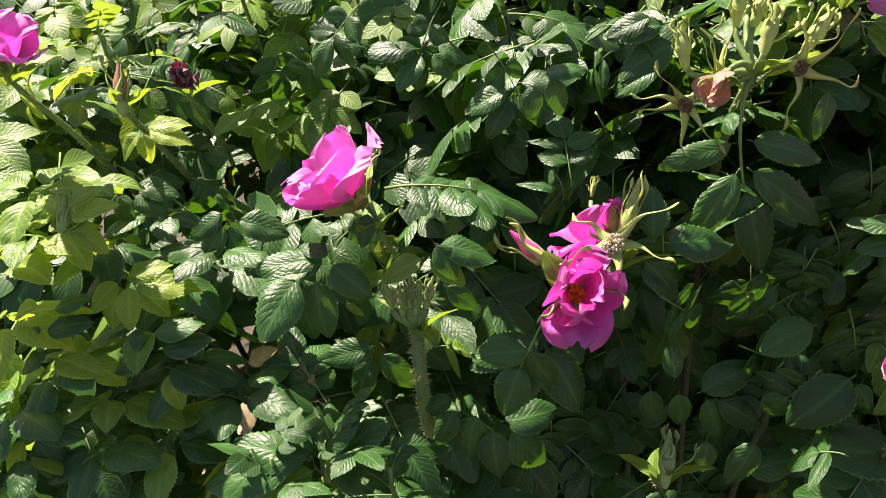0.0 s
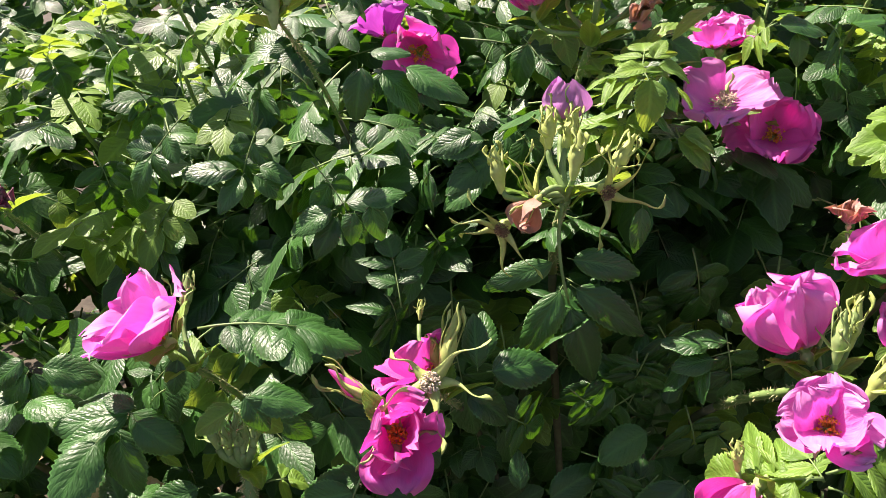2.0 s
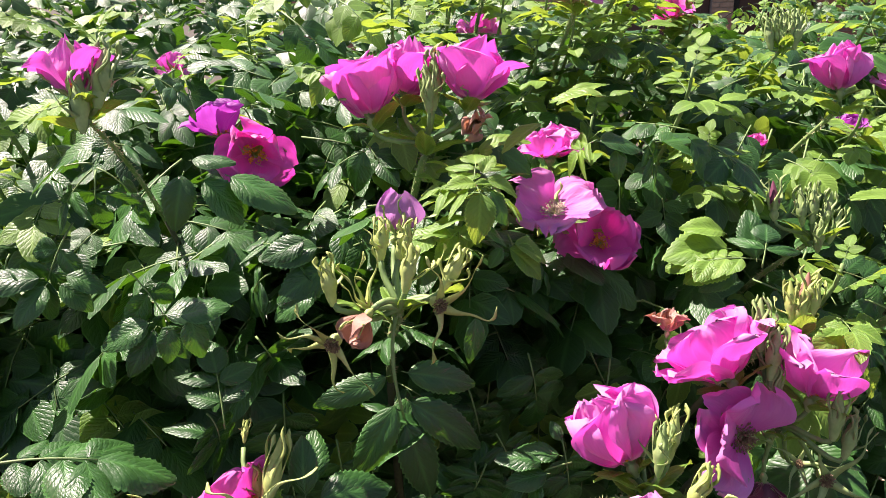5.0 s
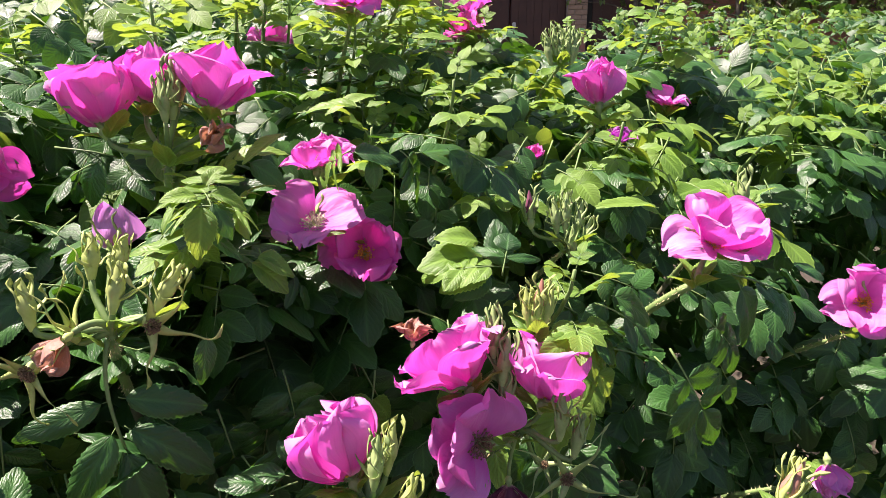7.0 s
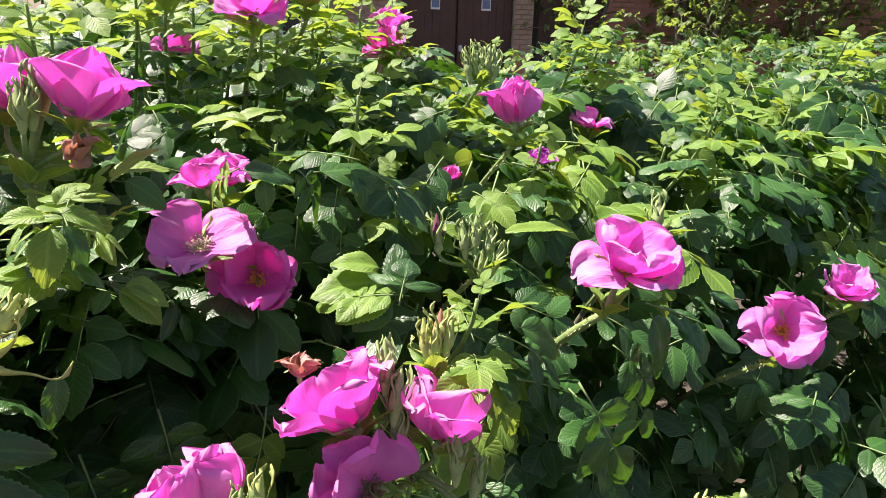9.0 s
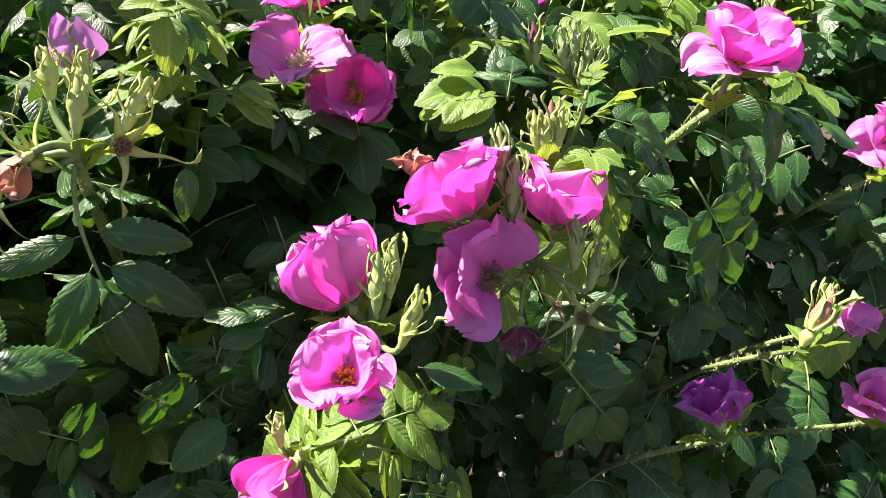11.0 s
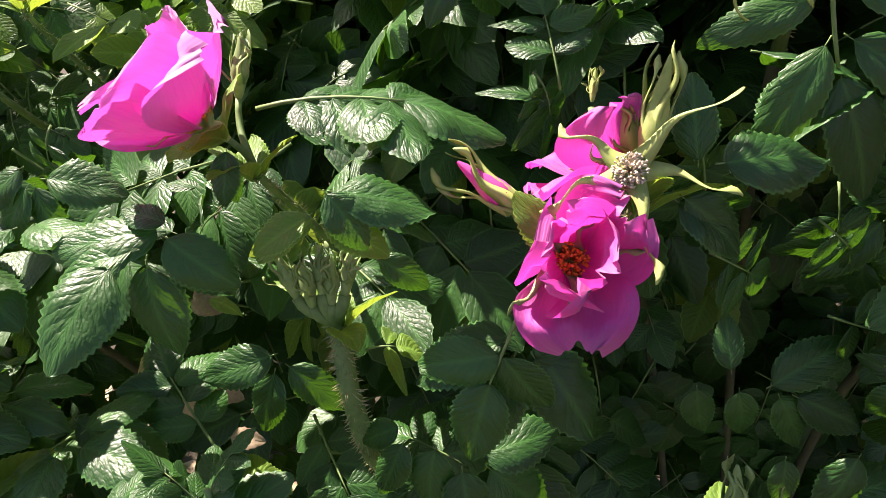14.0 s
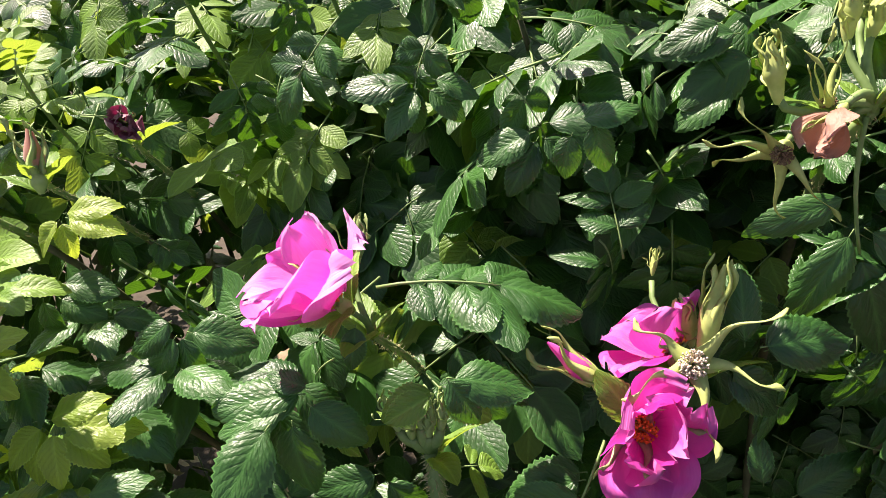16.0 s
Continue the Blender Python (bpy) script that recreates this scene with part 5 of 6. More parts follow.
leaf((-0.079, 0.564, 1.262), (-0.078, 0.549, 1.239), (0.094, -0.455, 0.886), 0)
leaf((-0.094, 0.554, 1.249), (-0.112, 0.56, 1.259), (0.127, 0.035, 0.991), 0)
leaf((-0.057, 0.524, 1.281), (-0.066, 0.509, 1.257), (0.071, -0.642, 0.763), 0)
leaf((-0.086, 0.501, 1.209), (-0.068, 0.497, 1.201), (0.127, 0.035, 0.991), 0, "young")
leaf((-0.023, 0.54, 1.133), (0.005, 0.545, 1.139), (0.127, 0.035, 0.991), 1, "young")
leaf((-0.116, 0.498, 1.1), (-0.16, 0.54, 1.17), (0.099, -0.406, 0.908), 3)
leaf((0.029, 0.51, 1.055), (-0.021, 0.531, 1.092), (0.127, 0.035, 0.991), 2)
leaf((0.008, 0.703, 1.414), (-0.037, 0.663, 1.357), (0.179, -0.433, 0.883), 2)
leaf((0.047, 0.681, 1.375), (0.102, 0.651, 1.309), (0.179, -0.433, 0.883), 2)
leaf((0.114, 0.597, 1.258), (0.112, 0.634, 1.322), (0.179, -0.433, 0.883), 2)
leaf((-0.066, 0.717, 1.423), (-0.128, 0.68, 1.376), (0.179, -0.433, 0.883), 2)
leaf((-0.13, 0.748, 1.381), (-0.154, 0.723, 1.345), (0.179, -0.433, 0.883), 2)
leaf((-0.25, 0.745, 1.402), (-0.295, 0.761, 1.442), (0.175, 0.005, 0.985), 2)
leaf((-0.183, 0.585, 1.29), (-0.206, 0.566, 1.264), (0.179, -0.433, 0.883), 2)
leaf((0.173, 0.693, 1.373), (0.159, 0.701, 1.39), (0.179, -0.433, 0.883), 1)
leaf((0.219, 0.667, 1.361), (0.164, 0.653, 1.351), (0.163, -0.665, 0.729), 0)
leaf((0.21, 0.674, 1.376), (0.154, 0.672, 1.386), (0.163, -0.665, 0.729), 0)
leaf((0.330, 0.605, 1.325), (0.322, 0.590, 1.285), (0.25, -0.85, 0.45), 0, wide=0.7)
leaf((0.198, 0.673, 1.386), (0.156, 0.669, 1.377), (0.014, -0.742, 0.67), 0)
leaf((0.203, 0.658, 1.347), (0.159, 0.651, 1.329), (0.05, -0.53, 0.846), 0)
leaf((0.1, 0.611, 1.267), (0.126, 0.598, 1.241), (0.099, -0.106, 0.989), 2)
leaf((0.158, 0.518, 1.221), (0.195, 0.502, 1.194), (0.093, -0.459, 0.883), 0)
leaf((0.184, 0.525, 1.226), (0.231, 0.531, 1.232), (0.114, -0.217, 0.97), 0)
leaf((0.227, 0.569, 1.21), (0.239, 0.594, 1.249), (0.135, -0.832, 0.538), 0)
leaf((0.175, 0.545, 1.226), (0.19, 0.569, 1.263), (0.145, -0.785, 0.602), 0)
leaf((0.248, 0.611, 1.211), (0.289, 0.629, 1.237), (0.139, -0.815, 0.563), 0)
leaf((0.104, 0.599, 1.252), (0.07, 0.611, 1.273), (0.127, 0.035, 0.991), 0)
leaf((0.083, 0.493, 1.197), (0.043, 0.437, 1.148), (0.166, -0.679, 0.715), 1, wide=1.2)
leaf((0.078, 0.504, 1.155), (0.105, 0.473, 1.105), (0.317, -0.865, 0.389), 0)
leaf((0.071, 0.505, 1.158), (0.011, 0.502, 1.157), (0.014, -0.212, 0.977), 0)
leaf((0.229, 0.588, 1.24), (0.23, 0.579, 1.226), (0.099, -0.406, 0.908), 0)
leaf((0.314, 0.642, 1.195), (0.269, 0.66, 1.23), (-0.02, -0.887, 0.462), 2)
leaf((0.323, 0.601, 1.13), (0.27, 0.59, 1.101), (-0.02, -0.887, 0.462), 2)
leaf((0.347, 0.608, 1.2), (0.368, 0.589, 1.159), (-0.02, -0.887, 0.462), 2)
leaf((0.19, 0.57, 1.153), (0.228, 0.558, 1.13), (-0.02, -0.887, 0.462), 2)
leaf((0.258, 0.585, 1.157), (0.29, 0.565, 1.127), (-0.158, -0.872, 0.463), 2)
leaf((0.332, 0.591, 1.182), (0.31, 0.577, 1.144), (-0.158, -0.872, 0.463), 2)
leaf((0.263, 0.571, 1.094), (0.313, 0.553, 1.075), (-0.158, -0.872, 0.463), 2)
leaf((0.285, 0.541, 1.075), (0.335, 0.536, 1.083), (-0.158, -0.872, 0.463), 2)
leaf((0.311, 0.614, 1.122), (0.345, 0.59, 1.081), (-0.102, -0.87, 0.482), 2)
leaf((0.324, 0.599, 1.18), (0.321, 0.58, 1.14), (-0.102, -0.87, 0.482), 2)
leaf((0.325, 0.535, 1.088), (0.279, 0.521, 1.049), (-0.102, -0.87, 0.482), 2)
leaf((0.376, 0.504, 1.236), (0.318, 0.521, 1.222), (-0.003, -0.097, 0.995), 1)
leaf((0.371, 0.509, 1.239), (0.335, 0.53, 1.25), (-0.003, -0.097, 0.995), 0)
leaf((0.372, 0.515, 1.248), (0.368, 0.524, 1.262), (-0.278, -0.679, 0.679), 0)
leaf((0.387, 0.397, 1.202), (0.318, 0.423, 1.195), (-0.294, -0.481, 0.826), 3, "young", wide=1.55)
leaf((0.381, 0.4, 1.203), (0.342, 0.399, 1.168), (-0.294, -0.481, 0.826), 2, "young", wide=1.4)
leaf((0.388, 0.397, 1.206), (0.432, 0.389, 1.227), (-0.11, -0.564, 0.818), 2, "young", wide=1.2)
leaf((0.389, 0.394, 1.197), (0.418, 0.38, 1.192), (-0.11, -0.564, 0.818), 2, "young", wide=1.1)
leaf((0.386, 0.395, 1.193), (0.385, 0.384, 1.171), (-0.203, -0.526, 0.826), 2, "young", wide=0.9)
leaf((0.387, 0.396, 1.2), (0.382, 0.408, 1.219), (-0.183, -0.485, 0.855), 1, "young")
leaf((0.398, 0.383, 1.176), (0.442, 0.363, 1.174), (-0.183, -0.485, 0.855), 2)
leaf((0.431, 0.414, 1.224), (0.444, 0.395, 1.198), (-0.183, -0.485, 0.855), 1)
leaf((0.434, 0.418, 1.225), (0.472, 0.398, 1.219), (-0.003, -0.097, 0.995), 0)
leaf((0.399, 0.378, 1.166), (0.443, 0.364, 1.175), (-0.003, -0.097, 0.995), 1, "young")
leaf((0.594, 0.497, 1.132), (0.636, 0.443, 1.063), (-0.334, -0.789, 0.515), 2, wide=1.2)
leaf((0.604, 0.495, 1.129), (0.656, 0.467, 1.118), (-0.183, -0.485, 0.855), 0)
leaf((0.432, 0.405, 1.169), (0.442, 0.371, 1.101), (0.084, -0.092, 0.992), 2)
leaf((0.412, 0.399, 1.173), (0.47, 0.384, 1.158), (0.084, -0.092, 0.992), 2, "young")
leaf((0.305, 0.433, 1.082), (0.283, 0.442, 1.095), (0.084, -0.092, 0.992), 1)
leaf((0.354, 0.505, 1.24), (0.322, 0.516, 1.252), (0.084, -0.092, 0.992), 0)
leaf((0.357, 0.501, 1.232), (0.324, 0.505, 1.232), (-0.003, -0.513, 0.858), 0)
leaf((0.613, 0.612, 1.336), (0.54, 0.645, 1.347), (-0.104, -0.279, 0.955), 3, "young")
leaf((0.606, 0.611, 1.335), (0.607, 0.628, 1.382), (-0.292, -0.743, 0.603), 0)
leaf((0.589, 0.582, 1.342), (0.601, 0.591, 1.377), (-0.292, -0.743, 0.603), 1)
leaf((0.621, 0.537, 1.293), (0.682, 0.496, 1.249), (-0.218, -0.56, 0.799), 2, "young")
leaf((0.633, 0.537, 1.296), (0.677, 0.523, 1.306), (-0.064, -0.179, 0.982), 1)
leaf((0.663, 0.539, 1.319), (0.721, 0.509, 1.301), (-0.064, -0.179, 0.982), 1)
leaf((0.835, 0.547, 1.317), (0.923, 0.503, 1.292), (-0.064, -0.179, 0.982), 3)
leaf((0.806, 0.555, 1.275), (0.859, 0.517, 1.231), (-0.218, -0.56, 0.799), 2)
leaf((0.739, 0.52, 1.266), (0.782, 0.468, 1.174), (-0.292, -0.743, 0.603), 2)
leaf((0.84, 0.582, 1.23), (0.882, 0.538, 1.16), (-0.218, -0.56, 0.799), 1)
leaf((0.511, 0.744, 1.478), (0.461, 0.767, 1.486), (-0.064, -0.179, 0.982), 0, "young")
leaf((0.518, 0.755, 1.476), (0.541, 0.75, 1.485), (-0.064, -0.179, 0.982), 0, "young")
leaf((0.321, 0.634, 1.387), (0.28, 0.653, 1.394), (-0.064, -0.179, 0.982), 0, "young")
leaf((0.322, 0.636, 1.389), (0.301, 0.636, 1.369), (-0.218, -0.56, 0.799), 0, "young")
leaf((0.324, 0.635, 1.389), (0.341, 0.627, 1.384), (-0.064, -0.179, 0.982), 0, "young")
leaf((0.344, 0.66, 1.42), (0.304, 0.679, 1.427), (-0.064, -0.179, 0.982), 1, "young")
leaf((0.347, 0.662, 1.421), (0.379, 0.648, 1.417), (-0.064, -0.179, 0.982), 1, "young")
leaf((0.348, 0.666, 1.423), (0.352, 0.675, 1.451), (-0.064, -0.179, 0.982), 1, "young")
leaf((0.391, 0.7, 1.359), (0.406, 0.679, 1.317), (-0.218, -0.56, 0.799), 2)
leaf((0.134, 0.825, 1.409), (0.179, 0.799, 1.388), (-0.064, -0.179, 0.982), 0)
leaf((0.13, 0.818, 1.408), (0.118, 0.81, 1.375), (-0.218, -0.56, 0.799), 0)
leaf((0.13, 0.825, 1.412), (0.111, 0.838, 1.428), (-0.064, -0.179, 0.982), 0)
leaf((0.265, 0.756, 1.442), (0.201, 0.774, 1.422), (-0.064, -0.179, 0.982), 1)
leaf((0.265, 0.757, 1.444), (0.241, 0.753, 1.407), (-0.218, -0.56, 0.799), 0)
leaf((0.394, 0.74, 1.434), (0.427, 0.719, 1.412), (-0.218, -0.56, 0.799), 0)
leaf((0.381, 0.762, 1.43), (0.431, 0.75, 1.451), (-0.064, -0.179, 0.982), 0, "young")
leaf((0.164, 0.673, 1.359), (0.123, 0.683, 1.342), (-0.218, -0.56, 0.799), 2)
leaf((0.144, 0.664, 1.305), (0.162, 0.647, 1.279), (-0.218, -0.56, 0.799), 1)
leaf((0.189, 0.682, 1.383), (0.169, 0.683, 1.365), (-0.064, -0.179, 0.982), 1)
leaf((0.492, 0.72, 1.44), (0.459, 0.729, 1.43), (-0.064, -0.179, 0.982), 2, "young")
leaf((0.549, 0.739, 1.432), (0.58, 0.72, 1.415), (-0.064, -0.179, 0.982), 2)
leaf((0.676, 0.796, 1.396), (0.64, 0.817, 1.413), (-0.064, -0.179, 0.982), 1, "young")
leaf((0.676, 0.796, 1.396), (0.713, 0.779, 1.39), (-0.064, -0.179, 0.982), 1)
leaf((0.904, 0.773, 1.373), (0.944, 0.757, 1.373), (-0.064, -0.179, 0.982), 1, "young")
leaf((0.858, 0.756, 1.344), (0.905, 0.731, 1.327), (-0.064, -0.179, 0.982), 0, "young")
leaf((0.03, 0.708, 1.456), (-0.012, 0.695, 1.426), (0.099, -0.106, 0.989), 1)
leaf((0.033, 0.707, 1.456), (0.025, 0.689, 1.417), (0.099, -0.106, 0.989), 1)
leaf((0.031, 0.72, 1.455), (0.077, 0.708, 1.432), (0.099, -0.106, 0.989), 1)
leaf((0.029, 0.722, 1.458), (-0.021, 0.729, 1.47), (0.099, -0.106, 0.989), 1)
leaf((0.038, 0.729, 1.471), (0.068, 0.734, 1.481), (0.099, -0.106, 0.989), 1)
leaf((0.113, 0.92, 1.402), (0.098, 0.906, 1.37), (0.05, -0.53, 0.846), 0)
leaf((0.119, 0.918, 1.398), (0.14, 0.895, 1.35), (0.05, -0.53, 0.846), 0)
leaf((0.133, 0.919, 1.4), (0.193, 0.901, 1.365), (0.099, -0.106, 0.989), 0)
leaf((0.25, 0.913, 1.42), (0.218, 0.896, 1.381), (0.05, -0.53, 0.846), 1)
leaf((0.337, 0.647, 1.398), (0.299, 0.647, 1.397), (0.099, -0.106, 0.989), 0, "young")
leaf((0.334, 0.639, 1.398), (0.328, 0.628, 1.373), (0.05, -0.53, 0.846), 0, "young")
leaf((0.339, 0.646, 1.397), (0.373, 0.637, 1.379), (0.099, -0.106, 0.989), 0)
leaf((0.352, 0.647, 1.417), (0.323, 0.656, 1.433), (0.099, -0.106, 0.989), 1, "young")
leaf((0.352, 0.647, 1.417), (0.384, 0.648, 1.42), (0.099, -0.106, 0.989), 1, "young")
leaf((0.349, 0.648, 1.414), (0.348, 0.66, 1.441), (0.099, -0.106, 0.989), 1, "young")
leaf((0.409, 0.706, 1.344), (0.446, 0.689, 1.31), (0.099, -0.106, 0.989), 1)
leaf((0.068, 0.809, 1.523), (0.118, 0.798, 1.502), (0.099, -0.106, 0.989), 2)
leaf((-0.046, 0.742, 1.489), (-0.083, 0.739, 1.479), (0.099, -0.106, 0.989), 2)
leaf((-0.116, 0.762, 1.483), (-0.154, 0.761, 1.478), (0.099, -0.106, 0.989), 2)
leaf((-0.215, 0.804, 1.481), (-0.19, 0.793, 1.458), (0.099, -0.106, 0.989), 2)
leaf((-0.116, 0.757, 1.441), (-0.092, 0.749, 1.423), (0.099, -0.106, 0.989), 2)
leaf((-0.04, 0.688, 1.397), (-0.065, 0.675, 1.367), (0.099, -0.106, 0.989), 2)
leaf((-0.199, 0.806, 1.377), (-0.171, 0.782, 1.325), (0.099, -0.106, 0.989), 2)
sprig((0.629, 0.779, 1.496), 1.0, 8, "young", (-0.036, -0.008, 0.999))
sprig((0.671, 0.801, 1.399), 0.9, 7, "young", (-0.036, -0.008, 0.999))
sprig((0.595, 1.009, 1.442), 1.0, 6, "young", (-0.036, -0.008, 0.999))
sprig((1.122, 1.05, 1.569), 1.25, 10, "young", (-0.036, -0.008, 0.999))
sprig((1.152, 1.047, 1.538), 1.0, 8, "young", (-0.036, -0.008, 0.999))
sprig((1.135, 0.764, 1.466), 1.0, 8, "young", (-0.036, -0.008, 0.999))
sprig((1.161, 0.876, 1.397), 0.8, 7, "young", (-0.036, -0.008, 0.999))
sprig((0.334, 0.955, 1.577), 1.0, 8, "young", (-0.036, -0.008, 0.999))
sprig((0.624, 1.025, 1.531), 0.9, 8, "young", (-0.036, -0.008, 0.999))
sprig((0.345, 0.717, 1.415), 0.9, 6, "young", (-0.036, -0.008, 0.999))
sprig((1.426, 0.874, 1.448), 1.0, 8, "young", (-0.036, -0.008, 0.999))
sprig((1.716, 0.995, 1.553), 1.1, 9, "young", (-0.036, -0.008, 0.999))
sprig((1.626, 1.13, 1.466), 1.0, 8, "young", (-0.036, -0.008, 0.999))
sprig((1.659, 1.362, 1.507), 0.9, 8, "young", (-0.036, -0.008, 0.999))
sprig((0.877, 0.799, 1.429), 0.7, 6, "young", (-0.036, -0.008, 0.999))
sprig((0.832, 1.012, 1.468), 0.8, 7, "young", (-0.036, -0.008, 0.999))
sprig((0.648, 0.995, 1.482), 0.9, 7, "young", (-0.036, -0.008, 0.999))
sprig((0.534, 1.003, 1.505), 0.9, 7, "young", (-0.036, -0.008, 0.999))
sprig((0.459, 1.185, 1.575), 0.9, 7, "young", (-0.036, -0.008, 0.999))
sprig((1.162, 1.389, 1.518), 0.7, 6, "young", (-0.036, -0.008, 0.999))
sprig((1.317, 1.176, 1.477), 0.8, 7, "young", (-0.036, -0.008, 0.999))
sprig((-0.386, 0.801, 1.43), 1.0, 8, "young", (0.1, 0.15, 0.984))
sprig((-0.233, 0.848, 1.486), 1.0, 8, "young", (0.116, 0.103, 0.988))
sprig((-0.235, 1.023, 1.508), 1.0, 8, "young", (0.116, 0.103, 0.988))
sprig((-0.106, 0.883, 1.451), 0.8, 6, "young", (0.116, 0.103, 0.988))
sprig((0.574, 0.908, 1.427), 1.0, 7, "young", (0.116, 0.103, 0.988))
sprig((0.708, 0.943, 1.393), 1.0, 8, "young", (0.116, 0.103, 0.988))
sprig((0.06, 1.12, 1.498), 1.0, 7, "young", (0.116, 0.103, 0.988))
sprig((0.353, 1.167, 1.557), 1.0, 8, "young", (0.026, 0.008, 1))
sprig((0.697, 1.112, 1.532), 1.0, 7, "young", (0.026, 0.008, 1))
sprig((0.743, 0.973, 1.49), 0.9, 7, "young", (0.026, 0.008, 1))
sprig((0.162, 1.219, 1.546), 1.0, 7, "young", (0.026, 0.008, 1))
sprig((-0.036, 1.168, 1.548), 1.0, 7, "young", (0.026, 0.008, 1))
sprig((0.525, 1.143, 1.479), 0.8, 7, "young", (0.026, 0.008, 1))
sprig((0.556, 1.019, 1.583), 1.0, 8, "young", (-0.036, -0.008, 0.999))
sprig((0.612, 1.016, 1.592), 1.0, 8, "young", (-0.036, -0.008, 0.999))
sprig((0.691, 1.047, 1.593), 1.0, 8, "young", (-0.036, -0.008, 0.999))
sprig((0.753, 1.093, 1.583), 1.1, 8, "young", (-0.036, -0.008, 0.999))
sprig((0.83, 1.18, 1.574), 1.0, 8, "young", (-0.036, -0.008, 0.999))
sprig((0.521, 1.097, 1.585), 1.0, 8, "young", (-0.036, -0.008, 0.999))
sprig((0.66, 1.028, 1.56), 0.9, 7, "young", (-0.036, -0.008, 0.999))
sprig((0.583, 0.992, 1.547), 0.9, 7, "young", (-0.036, -0.008, 0.999))
sprig((0.456, 1.136, 1.601), 1.0, 8, "young", (-0.036, -0.008, 0.999))
sprig((0.824, 1.099, 1.535), 0.9, 7, "young", (-0.036, -0.008, 0.999))
sprig((0.36, 0.719, 1.419), 0.9, 6, "young", (0.083, 0.094, 0.992))
sprig((0.651, 0.557, 1.347), 0.8, 6, "young", (0.083, 0.094, 0.992))
sprig((-0.091, 0.438, 1.135), 0.9375, 6, "leaf", (0.1, 0.15, 0.984))
sprig((-0.144, 0.415, 1.123), 0.9375, 6, "leaf", (0.1, 0.15, 0.984))
sprig((-0.053, 0.424, 1.098), 0.875, 5, "leaf", (0.1, 0.15, 0.984))
# next three leaves are added behind the hips to shade the leaf below
leaf((0.292, 0.629, 1.311), (0.226, 0.628, 1.305), (0.128, 0.319, 0.939), 3)
leaf((0.253, 0.633, 1.318), (0.328, 0.62, 1.294), (0.128, 0.319, 0.939), 3)
leaf((0.259, 0.664, 1.314), (0.255, 0.654, 1.291), (0.128, 0.319, 0.939), 3)
leaf((0.334, 0.654, 1.224), (0.351, 0.62, 1.152), (0.03, -0.889, 0.456), 2, wide=1.2)
leaf((0.398, 0.662, 1.247), (0.41, 0.629, 1.175), (0.03, -0.889, 0.456), 2, wide=1.2)
leaf((0.42, 0.626, 1.169), (0.426, 0.593, 1.098), (0.03, -0.889, 0.456), 2, wide=1.2)
leaf((0.333, 0.614, 1.139), (0.302, 0.587, 1.077), (0.03, -0.889, 0.456), 2, wide=1.2)
leaf((0.204, 0.645, 1.198), (0.209, 0.61, 1.122), (0.03, -0.889, 0.456), 2, wide=1.2)
leaf((0.161, 0.667, 1.243), (0.156, 0.635, 1.173), (0.03, -0.889, 0.456), 2, wide=1.2)
leaf((0.286, 0.625, 1.159), (0.286, 0.59, 1.084), (0.03, -0.889, 0.456), 2, wide=1.2)
leaf((0.373, 0.6, 1.109), (0.386, 0.571, 1.048), (0.03, -0.889, 0.456), 2, wide=1.2)
leaf((0.134, 0.688, 1.286), (0.12, 0.661, 1.227), (0.03, -0.889, 0.456), 2, wide=1.2)

# single leaflets that face the open side
leaf((-0.110, 0.478, 1.249), (-0.137, 0.430, 1.237), (0.1, -0.62, 0.78), 0)
leaf((-0.099, 0.485, 1.245), (-0.102, 0.462, 1.199), (-0.02, -0.8, 0.6), 0, wide=0.86)
leaf((-0.086, 0.485, 1.257), (-0.057, 0.470, 1.230), (0.1, -0.62, 0.78), 0)
leaf((-0.103, 0.490, 1.248), (-0.145, 0.478, 1.255), (0.12, -0.45, 0.88), 0)
leaf((-0.092, 0.500, 1.251), (-0.144, 0.490, 1.264), (0.12, -0.45, 0.88), 0)
leaf((-0.089, 0.500, 1.255), (-0.113, 0.505, 1.268), (0.12, -0.45, 0.88), 0)
leaf((-0.011, 0.480, 1.258), (-0.041, 0.470, 1.251), (0.1, -0.62, 0.78), 0, "young")
leaf((-0.001, 0.478, 1.271), (0.014, 0.462, 1.245), (0.1, -0.62, 0.78), 0)
leaf((0.000, 0.480, 1.269), (0.046, 0.480, 1.256), (0.12, -0.45, 0.88), 0)
leaf((0.069, 0.495, 1.162), (0.014, 0.490, 1.163), (0.1, -0.62, 0.78), 0)
leaf((0.071, 0.495, 1.155), (0.036, 0.465, 1.115), (0.1, -0.62, 0.78), 0)
leaf((0.078, 0.497, 1.152), (0.104, 0.485, 1.093), (-0.02, -0.8, 0.6), 0, wide=0.86)
leaf((0.178, 0.515, 1.238), (0.237, 0.522, 1.232), (0.1, -0.62, 0.78), 0)
leaf((0.161, 0.515, 1.224), (0.194, 0.510, 1.190), (-0.02, -0.8, 0.6), 0, wide=0.86)
leaf((0.171, 0.520, 1.235), (0.176, 0.535, 1.276), (-0.02, -0.8, 0.6), 0, wide=0.86)
verts, faces = [], []
tube(verts, faces, bend(Vector((0.258, 0.590, 1.340)), Vector((0.250, 0.582, 1.315)), Vector((0.251, 0.579, 1.290)), Vector((0.258, 0.578, 1.253)), 8), 0.0019, 0.0012, 6)
put("stem", mesh_of("stem", verts, faces, ("stem",)), BUSH[bush_at(0.258)])
leaf((0.258, 0.578, 1.254), (0.272, 0.550, 1.176), (-0.02, -0.9, 0.44), 0, wide=0.70)
